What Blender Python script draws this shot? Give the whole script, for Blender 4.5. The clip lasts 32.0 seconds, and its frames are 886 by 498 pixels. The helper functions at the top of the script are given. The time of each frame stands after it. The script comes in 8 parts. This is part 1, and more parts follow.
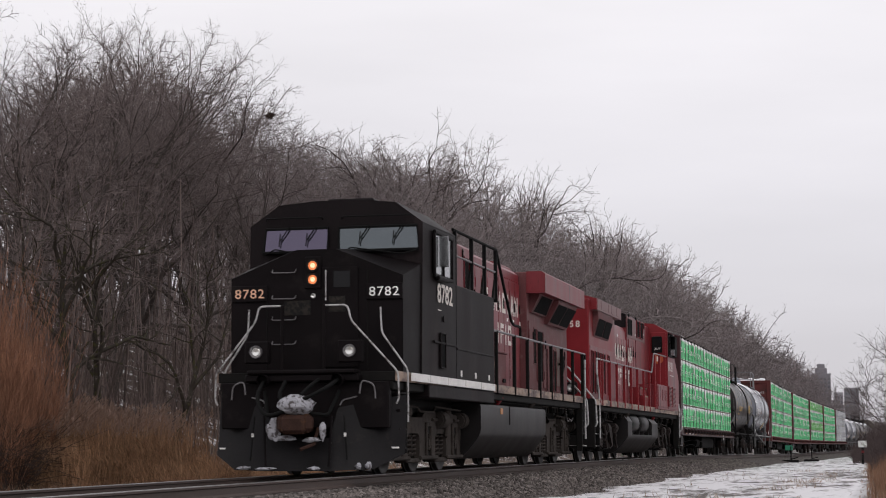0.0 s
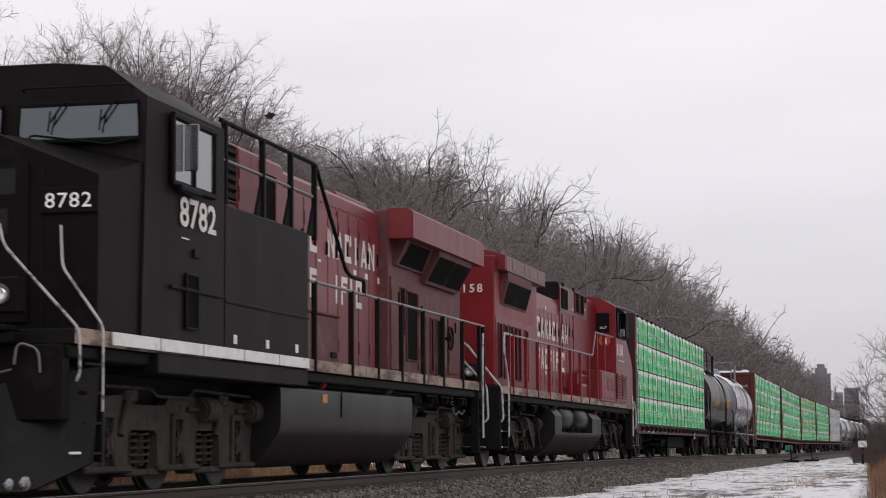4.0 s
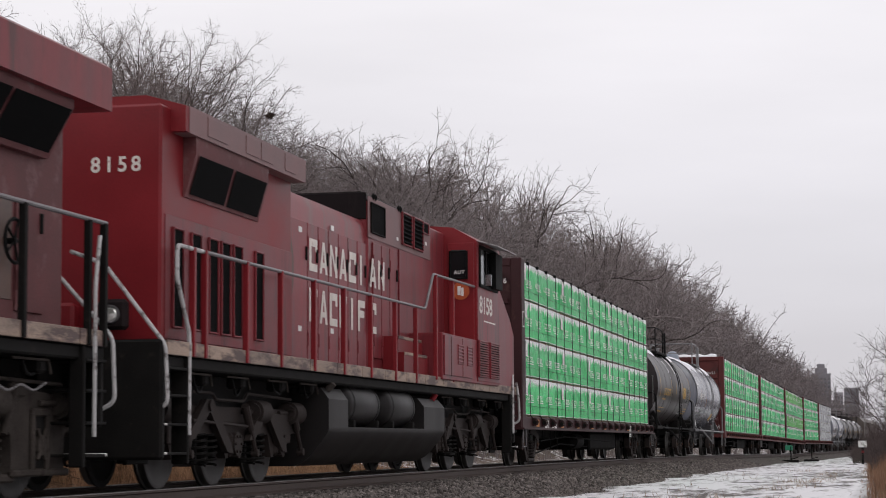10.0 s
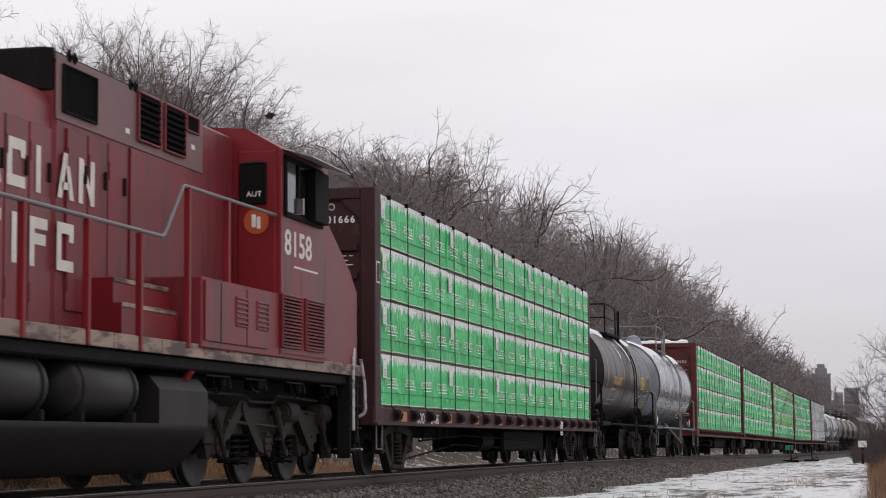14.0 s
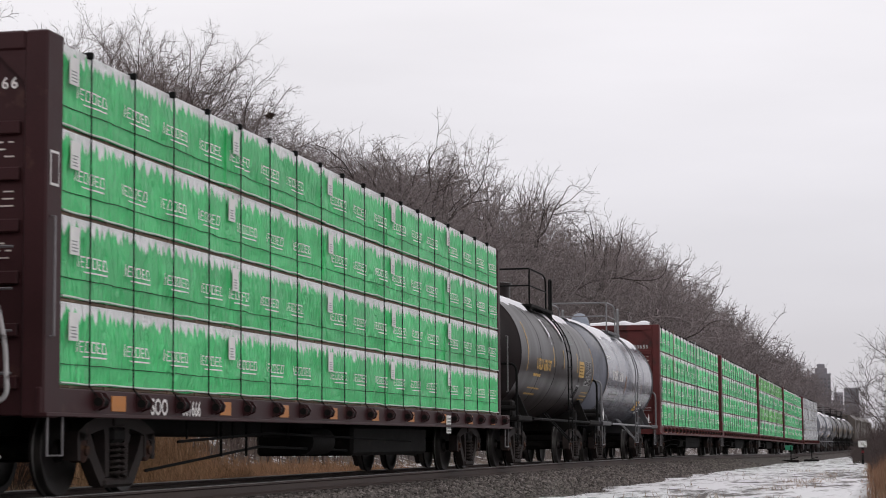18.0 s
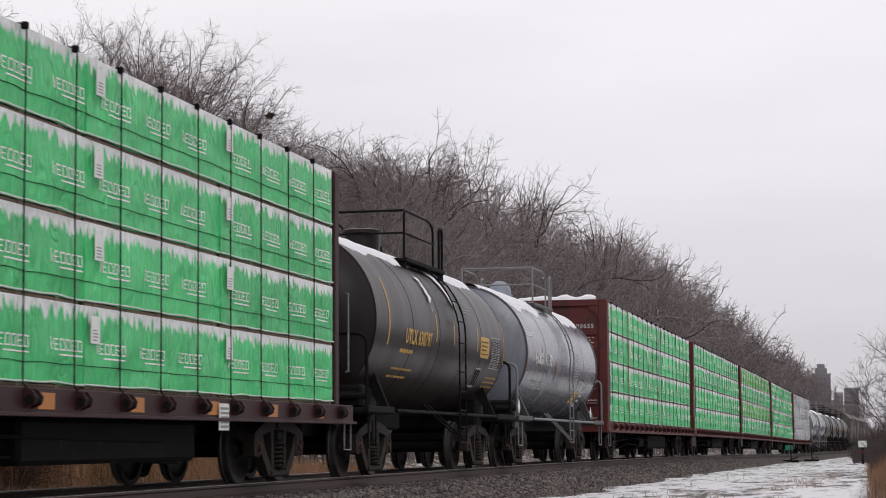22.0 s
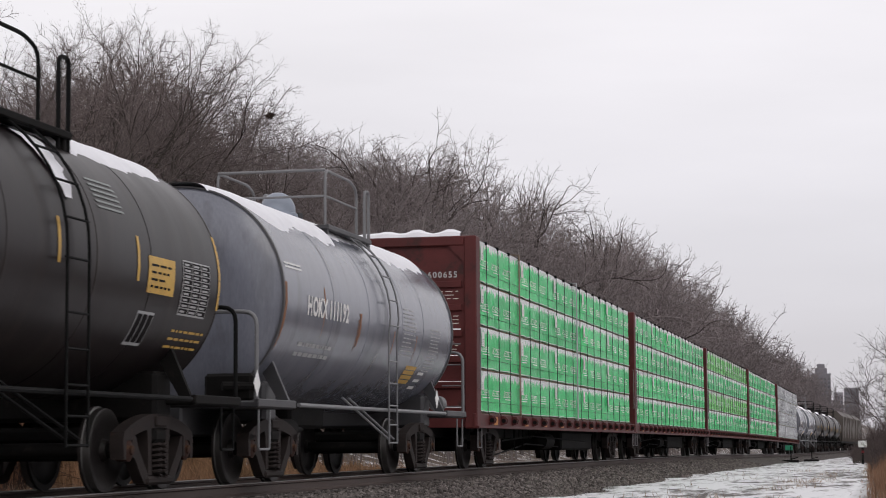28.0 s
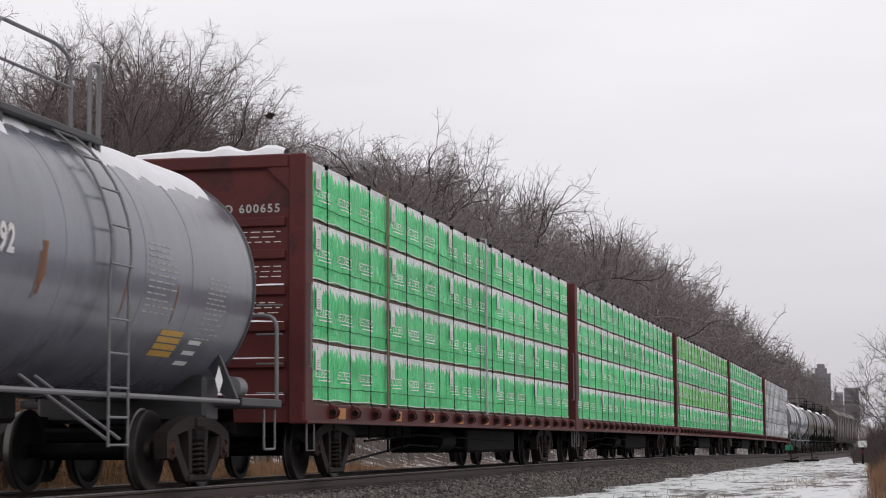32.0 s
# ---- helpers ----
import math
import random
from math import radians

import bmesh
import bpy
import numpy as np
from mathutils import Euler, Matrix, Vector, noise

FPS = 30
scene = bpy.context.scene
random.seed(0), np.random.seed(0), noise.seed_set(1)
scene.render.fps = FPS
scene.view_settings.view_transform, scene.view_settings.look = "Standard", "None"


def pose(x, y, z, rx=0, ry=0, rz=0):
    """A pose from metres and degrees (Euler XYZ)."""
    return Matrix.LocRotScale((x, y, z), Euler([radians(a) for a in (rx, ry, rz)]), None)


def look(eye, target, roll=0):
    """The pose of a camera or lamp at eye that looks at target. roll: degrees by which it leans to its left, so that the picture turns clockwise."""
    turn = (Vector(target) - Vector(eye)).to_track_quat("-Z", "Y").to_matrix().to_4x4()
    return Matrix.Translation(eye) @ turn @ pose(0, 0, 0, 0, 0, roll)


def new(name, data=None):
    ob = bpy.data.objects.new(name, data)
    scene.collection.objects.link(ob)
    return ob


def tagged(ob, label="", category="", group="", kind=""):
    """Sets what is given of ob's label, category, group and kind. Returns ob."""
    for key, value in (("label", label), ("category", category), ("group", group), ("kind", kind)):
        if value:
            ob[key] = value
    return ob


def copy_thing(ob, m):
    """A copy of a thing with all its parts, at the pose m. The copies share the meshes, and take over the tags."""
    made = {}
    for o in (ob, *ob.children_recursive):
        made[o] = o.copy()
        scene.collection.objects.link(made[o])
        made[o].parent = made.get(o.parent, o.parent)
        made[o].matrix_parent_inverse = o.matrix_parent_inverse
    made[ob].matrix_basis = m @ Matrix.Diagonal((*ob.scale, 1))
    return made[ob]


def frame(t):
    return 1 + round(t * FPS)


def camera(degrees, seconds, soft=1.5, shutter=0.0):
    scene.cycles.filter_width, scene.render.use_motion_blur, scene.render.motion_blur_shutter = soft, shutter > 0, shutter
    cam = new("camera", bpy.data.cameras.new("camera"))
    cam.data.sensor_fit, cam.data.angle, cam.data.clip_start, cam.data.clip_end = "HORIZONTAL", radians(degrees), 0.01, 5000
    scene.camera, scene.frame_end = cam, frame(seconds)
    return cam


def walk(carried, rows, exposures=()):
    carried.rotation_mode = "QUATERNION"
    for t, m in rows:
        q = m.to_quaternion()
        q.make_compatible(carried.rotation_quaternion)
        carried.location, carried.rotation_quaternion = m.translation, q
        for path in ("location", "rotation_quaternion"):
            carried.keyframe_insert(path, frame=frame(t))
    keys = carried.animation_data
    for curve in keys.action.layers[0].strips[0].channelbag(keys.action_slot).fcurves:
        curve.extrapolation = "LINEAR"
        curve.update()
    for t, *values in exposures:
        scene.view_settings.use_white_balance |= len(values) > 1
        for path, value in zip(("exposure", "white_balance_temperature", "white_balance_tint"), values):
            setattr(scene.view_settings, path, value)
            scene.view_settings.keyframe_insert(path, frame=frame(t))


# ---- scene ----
# ---------- camera ----------
EYE_Z = 0.5527
cam = camera(25.24, 32.0, soft=1.0, shutter=0.5)
CAM_POSE = pose(0, 0, EYE_Z, 90 + 5.523, 0, 12.828) @ pose(0, 0, 0, 0, 0, -0.407)
walk(cam, [(0.0, CAM_POSE), (32.0, CAM_POSE)])

# ---------- light ----------
world = bpy.data.worlds.new("overcast_sky")
scene.world = world
world.use_nodes = True
wt = world.node_tree
wt.nodes.clear()
w_out = wt.nodes.new("ShaderNodeOutputWorld")
w_bg = wt.nodes.new("ShaderNodeBackground")
w_sky = wt.nodes.new("ShaderNodeTexSky")
w_sky.sky_type = "NISHITA"
w_sky.sun_disc = False
w_sky.sun_elevation = radians(38)
w_sky.sun_rotation = radians(200)
w_gain = wt.nodes.new("ShaderNodeVectorMath")
w_gain.operation = "SCALE"
w_gain.inputs["Scale"].default_value = 0.10
w_co = wt.nodes.new("ShaderNodeTexCoord")
w_map = wt.nodes.new("ShaderNodeMapping")
w_map.inputs["Scale"].default_value = (1.0, 1.0, 5.0)
w_noise = wt.nodes.new("ShaderNodeTexNoise")
w_noise.inputs["Scale"].default_value = 2.2
w_noise.inputs["Detail"].default_value = 6
w_sep = wt.nodes.new("ShaderNodeSeparateXYZ")
w_ramp = wt.nodes.new("ShaderNodeValToRGB")
w_ramp.color_ramp.elements[0].position = 0.0
w_ramp.color_ramp.elements[0].color = (0.66, 0.635, 0.69, 1)
w_ramp.color_ramp.elements[1].position = 0.22
w_ramp.color_ramp.elements[1].color = (0.99, 0.955, 0.985, 1)
w_cloud = wt.nodes.new("ShaderNodeMapRange")
w_cloud.inputs["From Min"].default_value = 0.3
w_cloud.inputs["From Max"].default_value = 0.7
w_cloud.inputs["To Min"].default_value = 0.875
w_cloud.inputs["To Max"].default_value = 1.035
w_mul = wt.nodes.new("ShaderNodeVectorMath")
w_mul.operation = "SCALE"
w_mix = wt.nodes.new("ShaderNodeMix")
w_mix.data_type = "RGBA"
w_mix.inputs["Factor"].default_value = 0.93
wt.links.new(w_sky.outputs["Color"], w_gain.inputs[0])
wt.links.new(w_co.outputs["Generated"], w_map.inputs["Vector"])
wt.links.new(w_map.outputs["Vector"], w_noise.inputs["Vector"])
wt.links.new(w_co.outputs["Generated"], w_sep.inputs[0])
wt.links.new(w_sep.outputs["Z"], w_ramp.inputs["Fac"])
wt.links.new(w_noise.outputs["Fac"], w_cloud.inputs["Value"])
wt.links.new(w_ramp.outputs["Color"], w_mul.inputs[0])
wt.links.new(w_cloud.outputs["Result"], w_mul.inputs["Scale"])
wt.links.new(w_gain.outputs["Vector"], w_mix.inputs["A"])
wt.links.new(w_mul.outputs["Vector"], w_mix.inputs["B"])
wt.links.new(w_mix.outputs["Result"], w_bg.inputs["Color"])
w_bg.inputs["Strength"].default_value = 1.0
wt.links.new(w_bg.outputs["Background"], w_out.inputs["Surface"])

sun = new("sun", bpy.data.lights.new("sun", "SUN"))
sun.data.energy = 0.5
sun.data.angle = radians(30)
sun.data.color = (1.0, 0.97, 0.95)
sun.matrix_world = look((60, -80, 90), (0, 30, 0))
scene.view_settings.exposure = 0.0

# ---------- the line of the track and the train's travel ----------
TRACK_X = -9.245
TRAVEL = [0.004, 3.171, 6.337, 9.504, 12.669, 15.826, 18.975, 22.116, 25.249, 28.362, 31.488,
          34.61, 37.705, 40.77, 43.818, 46.861, 49.91, 52.969, 56.036, 59.104, 62.162, 65.201,
          68.215, 71.202, 74.163, 77.097, 80.005, 82.891, 85.755, 88.604, 91.441, 94.267, 97.09]


def track_x(y):
    x = TRACK_X + 0.3629e-4 * max(y - 25, 0) ** 2
    return x + 0.45e-4 * max(y - 140, 0) ** 2


def track_z(y):
    v = min(y, 150)
    return -0.365e-4 * (v - 30) ** 2 - 0.118e-2 * (v - 30) - 0.004 * max(y - 150, 0)


def on_track(u, t):
    """Pose of a vehicle whose middle stands at u along the track at the start."""
    y = u - float(np.interp(t, range(33), TRAVEL))
    yaw = math.degrees(math.atan(track_x(y + 0.5) - track_x(y - 0.5)))
    dip = math.degrees(math.atan(track_z(y + 0.5) - track_z(y - 0.5)))
    return pose(track_x(y), y, track_z(y), dip, 0, -yaw)


# ---------- materials ----------
def mat(name, col, rough=0.6, metal=0.0, var=0.25, scale=2.0, bump=0.15, fine=40.0, stretch=(1, 1, 1), second=None,
        second_at=0.62, spec=0.5, per_object=0.0, coat=0.0, island=0.0):
    """A surface with grain at two scales; 'second' is a stain or wear colour in patches."""
    m = bpy.data.materials.new(name)
    m.use_nodes = True
    nt = m.node_tree
    b = nt.nodes["Principled BSDF"]
    co = nt.nodes.new("ShaderNodeTexCoord")
    mp = nt.nodes.new("ShaderNodeMapping")
    mp.inputs["Scale"].default_value = stretch
    nt.links.new(co.outputs["Object"], mp.inputs["Vector"])
    n1 = nt.nodes.new("ShaderNodeTexNoise")
    n1.inputs["Scale"].default_value = scale
    n1.inputs["Detail"].default_value = 5
    n2 = nt.nodes.new("ShaderNodeTexNoise")
    n2.inputs["Scale"].default_value = fine
    n2.inputs["Detail"].default_value = 3
    for n in (n1, n2):
        nt.links.new(mp.outputs["Vector"], n.inputs["Vector"])
    add = nt.nodes.new("ShaderNodeMath")
    add.operation = "MULTIPLY_ADD"
    add.inputs[1].default_value = 0.45
    nt.links.new(n2.outputs["Fac"], add.inputs[0])
    nt.links.new(n1.outputs["Fac"], add.inputs[2])
    mr = nt.nodes.new("ShaderNodeMapRange")
    mr.inputs["From Min"].default_value = 0.4
    mr.inputs["From Max"].default_value = 1.05
    mr.inputs["To Min"].default_value = 1 - var
    mr.inputs["To Max"].default_value = 1 + var
    nt.links.new(add.outputs[0], mr.inputs["Value"])
    sc = nt.nodes.new("ShaderNodeVectorMath")
    sc.operation = "SCALE"
    sc.inputs[0].default_value = col
    last = mr.outputs["Result"]
    if per_object:
        oi = nt.nodes.new("ShaderNodeObjectInfo")
        pr = nt.nodes.new("ShaderNodeMapRange")
        pr.inputs["To Min"].default_value = 1 - per_object
        pr.inputs["To Max"].default_value = 1 + per_object
        nt.links.new(oi.outputs["Random"], pr.inputs["Value"])
        mm = nt.nodes.new("ShaderNodeMath")
        mm.operation = "MULTIPLY"
        nt.links.new(last, mm.inputs[0])
        nt.links.new(pr.outputs["Result"], mm.inputs[1])
        last = mm.outputs[0]
    if island:
        gi = nt.nodes.new("ShaderNodeNewGeometry")
        ir = nt.nodes.new("ShaderNodeMapRange")
        ir.inputs["To Min"].default_value = 1 - island
        ir.inputs["To Max"].default_value = 1 + island
        nt.links.new(gi.outputs["Random Per Island"], ir.inputs["Value"])
        im = nt.nodes.new("ShaderNodeMath")
        im.operation = "MULTIPLY"
        nt.links.new(last, im.inputs[0])
        nt.links.new(ir.outputs["Result"], im.inputs[1])
        last = im.outputs[0]
    nt.links.new(last, sc.inputs["Scale"])
    colour = sc.outputs["Vector"]
    if second is not None:
        n3 = nt.nodes.new("ShaderNodeTexNoise")
        n3.inputs["Scale"].default_value = scale * 1.7
        n3.inputs["Detail"].default_value = 8
        n3.inputs["Roughness"].default_value = 0.65
        nt.links.new(mp.outputs["Vector"], n3.inputs["Vector"])
        r3 = nt.nodes.new("ShaderNodeMapRange")
        r3.inputs["From Min"].default_value = second_at - 0.05
        r3.inputs["From Max"].default_value = second_at + 0.06
        nt.links.new(n3.outputs["Fac"], r3.inputs["Value"])
        mx = nt.nodes.new("ShaderNodeMix")
        mx.data_type = "RGBA"
        mx.inputs["B"].default_value = (*second, 1)
        nt.links.new(r3.outputs["Result"], mx.inputs["Factor"])
        nt.links.new(colour, mx.inputs["A"])
        colour = mx.outputs["Result"]
    nt.links.new(colour, b.inputs["Base Color"])
    b.inputs["Metallic"].default_value = metal
    b.inputs["Specular IOR Level"].default_value = spec
    b.inputs["Coat Weight"].default_value = coat
    rr = nt.nodes.new("ShaderNodeMapRange")
    rr.inputs["To Min"].default_value = max(rough - 0.12, 0.05)
    rr.inputs["To Max"].default_value = min(rough + 0.12, 1)
    nt.links.new(n1.outputs["Fac"], rr.inputs["Value"])
    nt.links.new(rr.outputs["Result"], b.inputs["Roughness"])
    if bump:
        bp = nt.nodes.new("ShaderNodeBump")
        bp.inputs["Strength"].default_value = bump
        bp.inputs["Distance"].default_value = 0.02
        nt.links.new(add.outputs[0], bp.inputs["Height"])
        nt.links.new(bp.outputs["Normal"], b.inputs["Normal"])
    return m


def glow(name, col, strength):
    m = bpy.data.materials.new(name)
    m.use_nodes = True
    b = m.node_tree.nodes["Principled BSDF"]
    b.inputs["Base Color"].default_value = (*col, 1)
    b.inputs["Emission Color"].default_value = (*col, 1)
    b.inputs["Emission Strength"].default_value = strength
    return m


BLACK = mat("black_paint", (0.0066, 0.0049, 0.0054), 0.55, var=0.4, scale=1.2, second=(0.013, 0.0105, 0.0105), second_at=0.62, spec=0.07)
CHARCOAL = mat("faded_black_paint", (0.0105, 0.0080, 0.0086), 0.55, var=0.4, scale=0.8, second=(0.020, 0.0145, 0.0150),
               second_at=0.57, spec=0.07, stretch=(1, 1, 0.3))
RED = mat("faded_red_paint", (0.165, 0.0225, 0.0285), 0.42, var=0.35, scale=1.3, bump=0.05, second=(0.085, 0.022, 0.024),
          second_at=0.58, stretch=(1, 1.6, 0.22), spec=0.27)
DEEPRED = mat("deep_red_paint", (0.175, 0.0105, 0.015), 0.45, var=0.25, scale=1.1, bump=0.05, spec=0.27)
OXIDE = mat("oxide_red_paint", (0.085, 0.019, 0.018), 0.55, var=0.3, scale=1.5, second=(0.045, 0.017, 0.015), spec=0.25)
MAROON = mat("maroon_paint", (0.034, 0.0105, 0.012), 0.55, var=0.3, scale=1.5, second=(0.065, 0.03, 0.024), second_at=0.66, spec=0.25)
WHITE = mat("white_paint", (0.72, 0.70, 0.68), 0.5, var=0.15, scale=4, bump=0.05, second=(0.35, 0.31, 0.27),
            second_at=0.64)
LETTER = mat("cream_lettering", (0.66, 0.61, 0.56), 0.5, var=0.15, scale=5, bump=0.03, second=(0.38, 0.2, 0.19),
             second_at=0.68)
STRIPE = mat("worn_sill_stripe", (0.27, 0.195, 0.150), 0.6, var=0.5, scale=1.6, stretch=(1, 0.5, 2), second=(0.075, 0.045, 0.04), second_at=0.52)
RAILPIPE = mat("pale_handrail_paint", (0.42, 0.41, 0.41), 0.45, var=0.2, scale=5, bump=0.03, second=(0.10, 0.085, 0.08), second_at=0.57)
STEELPIPE = mat("worn_grey_handrail", (0.16, 0.15, 0.155), 0.4, 0.3, var=0.2, scale=6)
# grime, with the shade beneath the cars also put into the dark base
UNDER = mat("grimy_underframe_shade", (0.0075, 0.0068, 0.0064), 0.75, var=0.5, scale=3, second=(0.02, 0.016, 0.014), second_at=0.64, spec=0.12)
TRUCKGREY = mat("dusty_truck_frame", (0.044, 0.037, 0.033), 0.8, var=0.5, scale=3, second=(0.026, 0.021, 0.019), second_at=0.60, spec=0.08)
TRUCKBROWN = mat("rusty_truck_frame", (0.024, 0.018, 0.0165), 0.75, var=0.45, scale=4, second=(0.045, 0.024, 0.019),
                 second_at=0.68, spec=0.2)
TANKGREY = mat("grey_fuel_tank_paint", (0.0130, 0.0115, 0.0115), 0.45, var=0.3, scale=1.5, bump=0.05, second=(0.019, 0.0165, 0.0155), stretch=(1, 1, 0.4), spec=0.15)
WHEEL = mat("dark_wheel_steel", (0.022, 0.019, 0.018), 0.5, 0.3, var=0.35, scale=4, spec=0.2)
TREAD = mat("polished_tread", (0.13, 0.125, 0.12), 0.4, 0.9, var=0.15, scale=4, bump=0.02)
SCREEN = mat("black_screen", (0.003, 0.003, 0.0033), 0.8, var=0.4, scale=60, fine=300, spec=0.05)
TANKBLACK = mat("black_tank_paint", (0.0135, 0.0098, 0.0100), 0.33, var=0.45, scale=0.9, bump=0.03, second=(0.022, 0.0165, 0.0150),
                second_at=0.58, stretch=(1, 2.2, 0.16), spec=0.18)
TANKSTEEL = mat("grey_tank_paint", (0.150, 0.156, 0.186), 0.20, var=0.28, scale=0.8, bump=0.02, second=(0.110, 0.113, 0.132),
                second_at=0.6, stretch=(1, 1.6, 0.25), spec=0.65)
YELLOW = mat("yellow_marking", (0.55, 0.33, 0.06), 0.5, var=0.2, scale=6, bump=0.02)
ORANGE = mat("orange_reflector", (0.42, 0.145, 0.012), 0.4, var=0.2, scale=6, bump=0.02)
SNOW = mat("snow", (0.80, 0.80, 0.83), 0.75, var=0.08, scale=3, bump=0.5, fine=25)
WOOD = mat("weathered_lumber", (0.23, 0.16, 0.11), 0.8, var=0.35, scale=3, stretch=(1, 0.2, 3))
CABLE = mat("dark_cable", (0.006, 0.006, 0.006), 0.7, var=0.2, spec=0.1)
GLASS = mat("cab_glass", (0.05, 0.055, 0.06), 0.04, 0.0, var=0.05, bump=0.0, spec=1.0, coat=1.0)
BARK = mat("bark", (0.072, 0.061, 0.057), 0.95, var=0.4, scale=2, bump=0.5, fine=25, second=(0.04, 0.038, 0.018),
           second_at=0.63, spec=0.05)
TWIG = mat("twigs", (0.152, 0.124, 0.119), 0.95, var=0.25, scale=0.5, bump=0, per_object=0.3, spec=0.05)
# lightened base colour: the far ridge's haze is painted in here
FARHAZETWIG = mat("haze_tinted_far_twigs", (0.165, 0.145, 0.148), 0.9, var=0.2, scale=0.1, bump=0, spec=0.05)


def wrap_material(name, green, pale):
    """Printed plastic lumber wrap: a pale torn-edged band along the top of each bundle over plain colour."""
    m = bpy.data.materials.new(name)
    m.use_nodes = True
    nt = m.node_tree
    b = nt.nodes["Principled BSDF"]
    co = nt.nodes.new("ShaderNodeTexCoord")
    sp = nt.nodes.new("ShaderNodeSeparateXYZ")
    nt.links.new(co.outputs["Object"], sp.inputs[0])
    oi = nt.nodes.new("ShaderNodeObjectInfo")
    teeth = nt.nodes.new("ShaderNodeTexNoise")
    teeth.noise_dimensions = "2D"
    teeth.inputs["Scale"].default_value = 1.0
    teeth.inputs["Detail"].default_value = 2.5
    cm = nt.nodes.new("ShaderNodeCombineXYZ")
    my = nt.nodes.new("ShaderNodeMath")
    my.operation = "MULTIPLY"
    my.inputs[1].default_value = 11.0
    nt.links.new(sp.outputs["Y"], my.inputs[0])
    nt.links.new(my.outputs[0], cm.inputs["X"])
    mo = nt.nodes.new("ShaderNodeMath")
    mo.operation = "MULTIPLY"
    mo.inputs[1].default_value = 37.0
    nt.links.new(oi.outputs["Random"], mo.inputs[0])
    nt.links.new(mo.outputs[0], cm.inputs["Y"])
    nt.links.new(cm.outputs[0], teeth.inputs["Vector"])
    edge = nt.nodes.new("ShaderNodeMapRange")
    edge.inputs["From Min"].default_value = 0.3
    edge.inputs["From Max"].default_value = 0.7
    edge.inputs["To Min"].default_value = 0.765
    edge.inputs["To Max"].default_value = 0.61
    nt.links.new(teeth.outputs["Fac"], edge.inputs["Value"])
    gt = nt.nodes.new("ShaderNodeMapRange")
    df = nt.nodes.new("ShaderNodeMath")
    df.operation = "SUBTRACT"
    nt.links.new(sp.outputs["Z"], df.inputs[0])
    nt.links.new(edge.outputs["Result"], df.inputs[1])
    nt.links.new(df.outputs[0], gt.inputs["Value"])
    gt.inputs["From Min"].default_value = -0.02
    gt.inputs["From Max"].default_value = 0.03
    n1 = nt.nodes.new("ShaderNodeTexNoise")
    n1.inputs["Scale"].default_value = 2.5
    n1.inputs["Detail"].default_value = 4
    nt.links.new(co.outputs["Object"], n1.inputs["Vector"])
    hue = nt.nodes.new("ShaderNodeMapRange")
    hue.inputs["From Min"].default_value = 0.3
    hue.inputs["From Max"].default_value = 0.7
    hue.inputs["To Min"].default_value = 0.92
    hue.inputs["To Max"].default_value = 1.10
    nt.links.new(n1.outputs["Fac"], hue.inputs["Value"])
    pr = nt.nodes.new("ShaderNodeMapRange")
    pr.inputs["To Min"].default_value = 0.88
    pr.inputs["To Max"].default_value = 1.12
    nt.links.new(oi.outputs["Random"], pr.inputs["Value"])
    mm = nt.nodes.new("ShaderNodeMath")
    mm.operation = "MULTIPLY"
    nt.links.new(hue.outputs["Result"], mm.inputs[0])
    nt.links.new(pr.outputs["Result"], mm.inputs[1])
    sc = nt.nodes.new("ShaderNodeVectorMath")
    sc.operation = "SCALE"
    sc.inputs[0].default_value = green
    nt.links.new(mm.outputs[0], sc.inputs["Scale"])
    mx = nt.nodes.new("ShaderNodeMix")
    mx.data_type = "RGBA"
    mx.inputs["B"].default_value = (*pale, 1)
    nt.links.new(gt.outputs["Result"], mx.inputs["Factor"])
    nt.links.new(sc.outputs["Vector"], mx.inputs["A"])
    nt.links.new(mx.outputs["Result"], b.inputs["Base Color"])
    wr = nt.nodes.new("ShaderNodeTexNoise")
    wr.inputs["Scale"].default_value = 2.6
    wr.inputs["Detail"].default_value = 4
    wr.inputs["Distortion"].default_value = 2.2
    mp = nt.nodes.new("ShaderNodeMapping")
    mp.inputs["Scale"].default_value = (1, 1.9, 0.55)
    mp.inputs["Rotation"].default_value = (0.6, 0, 0)
    jit = nt.nodes.new("ShaderNodeCombineXYZ")
    nt.links.new(mo.outputs[0], jit.inputs["X"])
    nt.links.new(jit.outputs[0], mp.inputs["Location"])
    nt.links.new(co.outputs["Object"], mp.inputs["Vector"])
    nt.links.new(mp.outputs["Vector"], wr.inputs["Vector"])
    bp = nt.nodes.new("ShaderNodeBump")
    bp.inputs["Strength"].default_value = 1.0
    bp.inputs["Distance"].default_value = 0.13
    crease = nt.nodes.new("ShaderNodeTexNoise")
    crease.inputs["Scale"].default_value = 5.0
    crease.inputs["Detail"].default_value = 5
    crease.inputs["Distortion"].default_value = 1.2
    mp2 = nt.nodes.new("ShaderNodeMapping")
    mp2.inputs["Scale"].default_value = (1, 3.2, 0.32)
    mp2.inputs["Rotation"].default_value = (-0.75, 0, 0)
    nt.links.new(jit.outputs[0], mp2.inputs["Location"])
    nt.links.new(co.outputs["Object"], mp2.inputs["Vector"])
    nt.links.new(mp2.outputs["Vector"], crease.inputs["Vector"])
    both = nt.nodes.new("ShaderNodeMath")
    both.operation = "MULTIPLY_ADD"
    both.inputs[1].default_value = 0.7
    nt.links.new(crease.outputs["Fac"], both.inputs[0])
    nt.links.new(wr.outputs["Fac"], both.inputs[2])
    nt.links.new(both.outputs[0], bp.inputs["Height"])
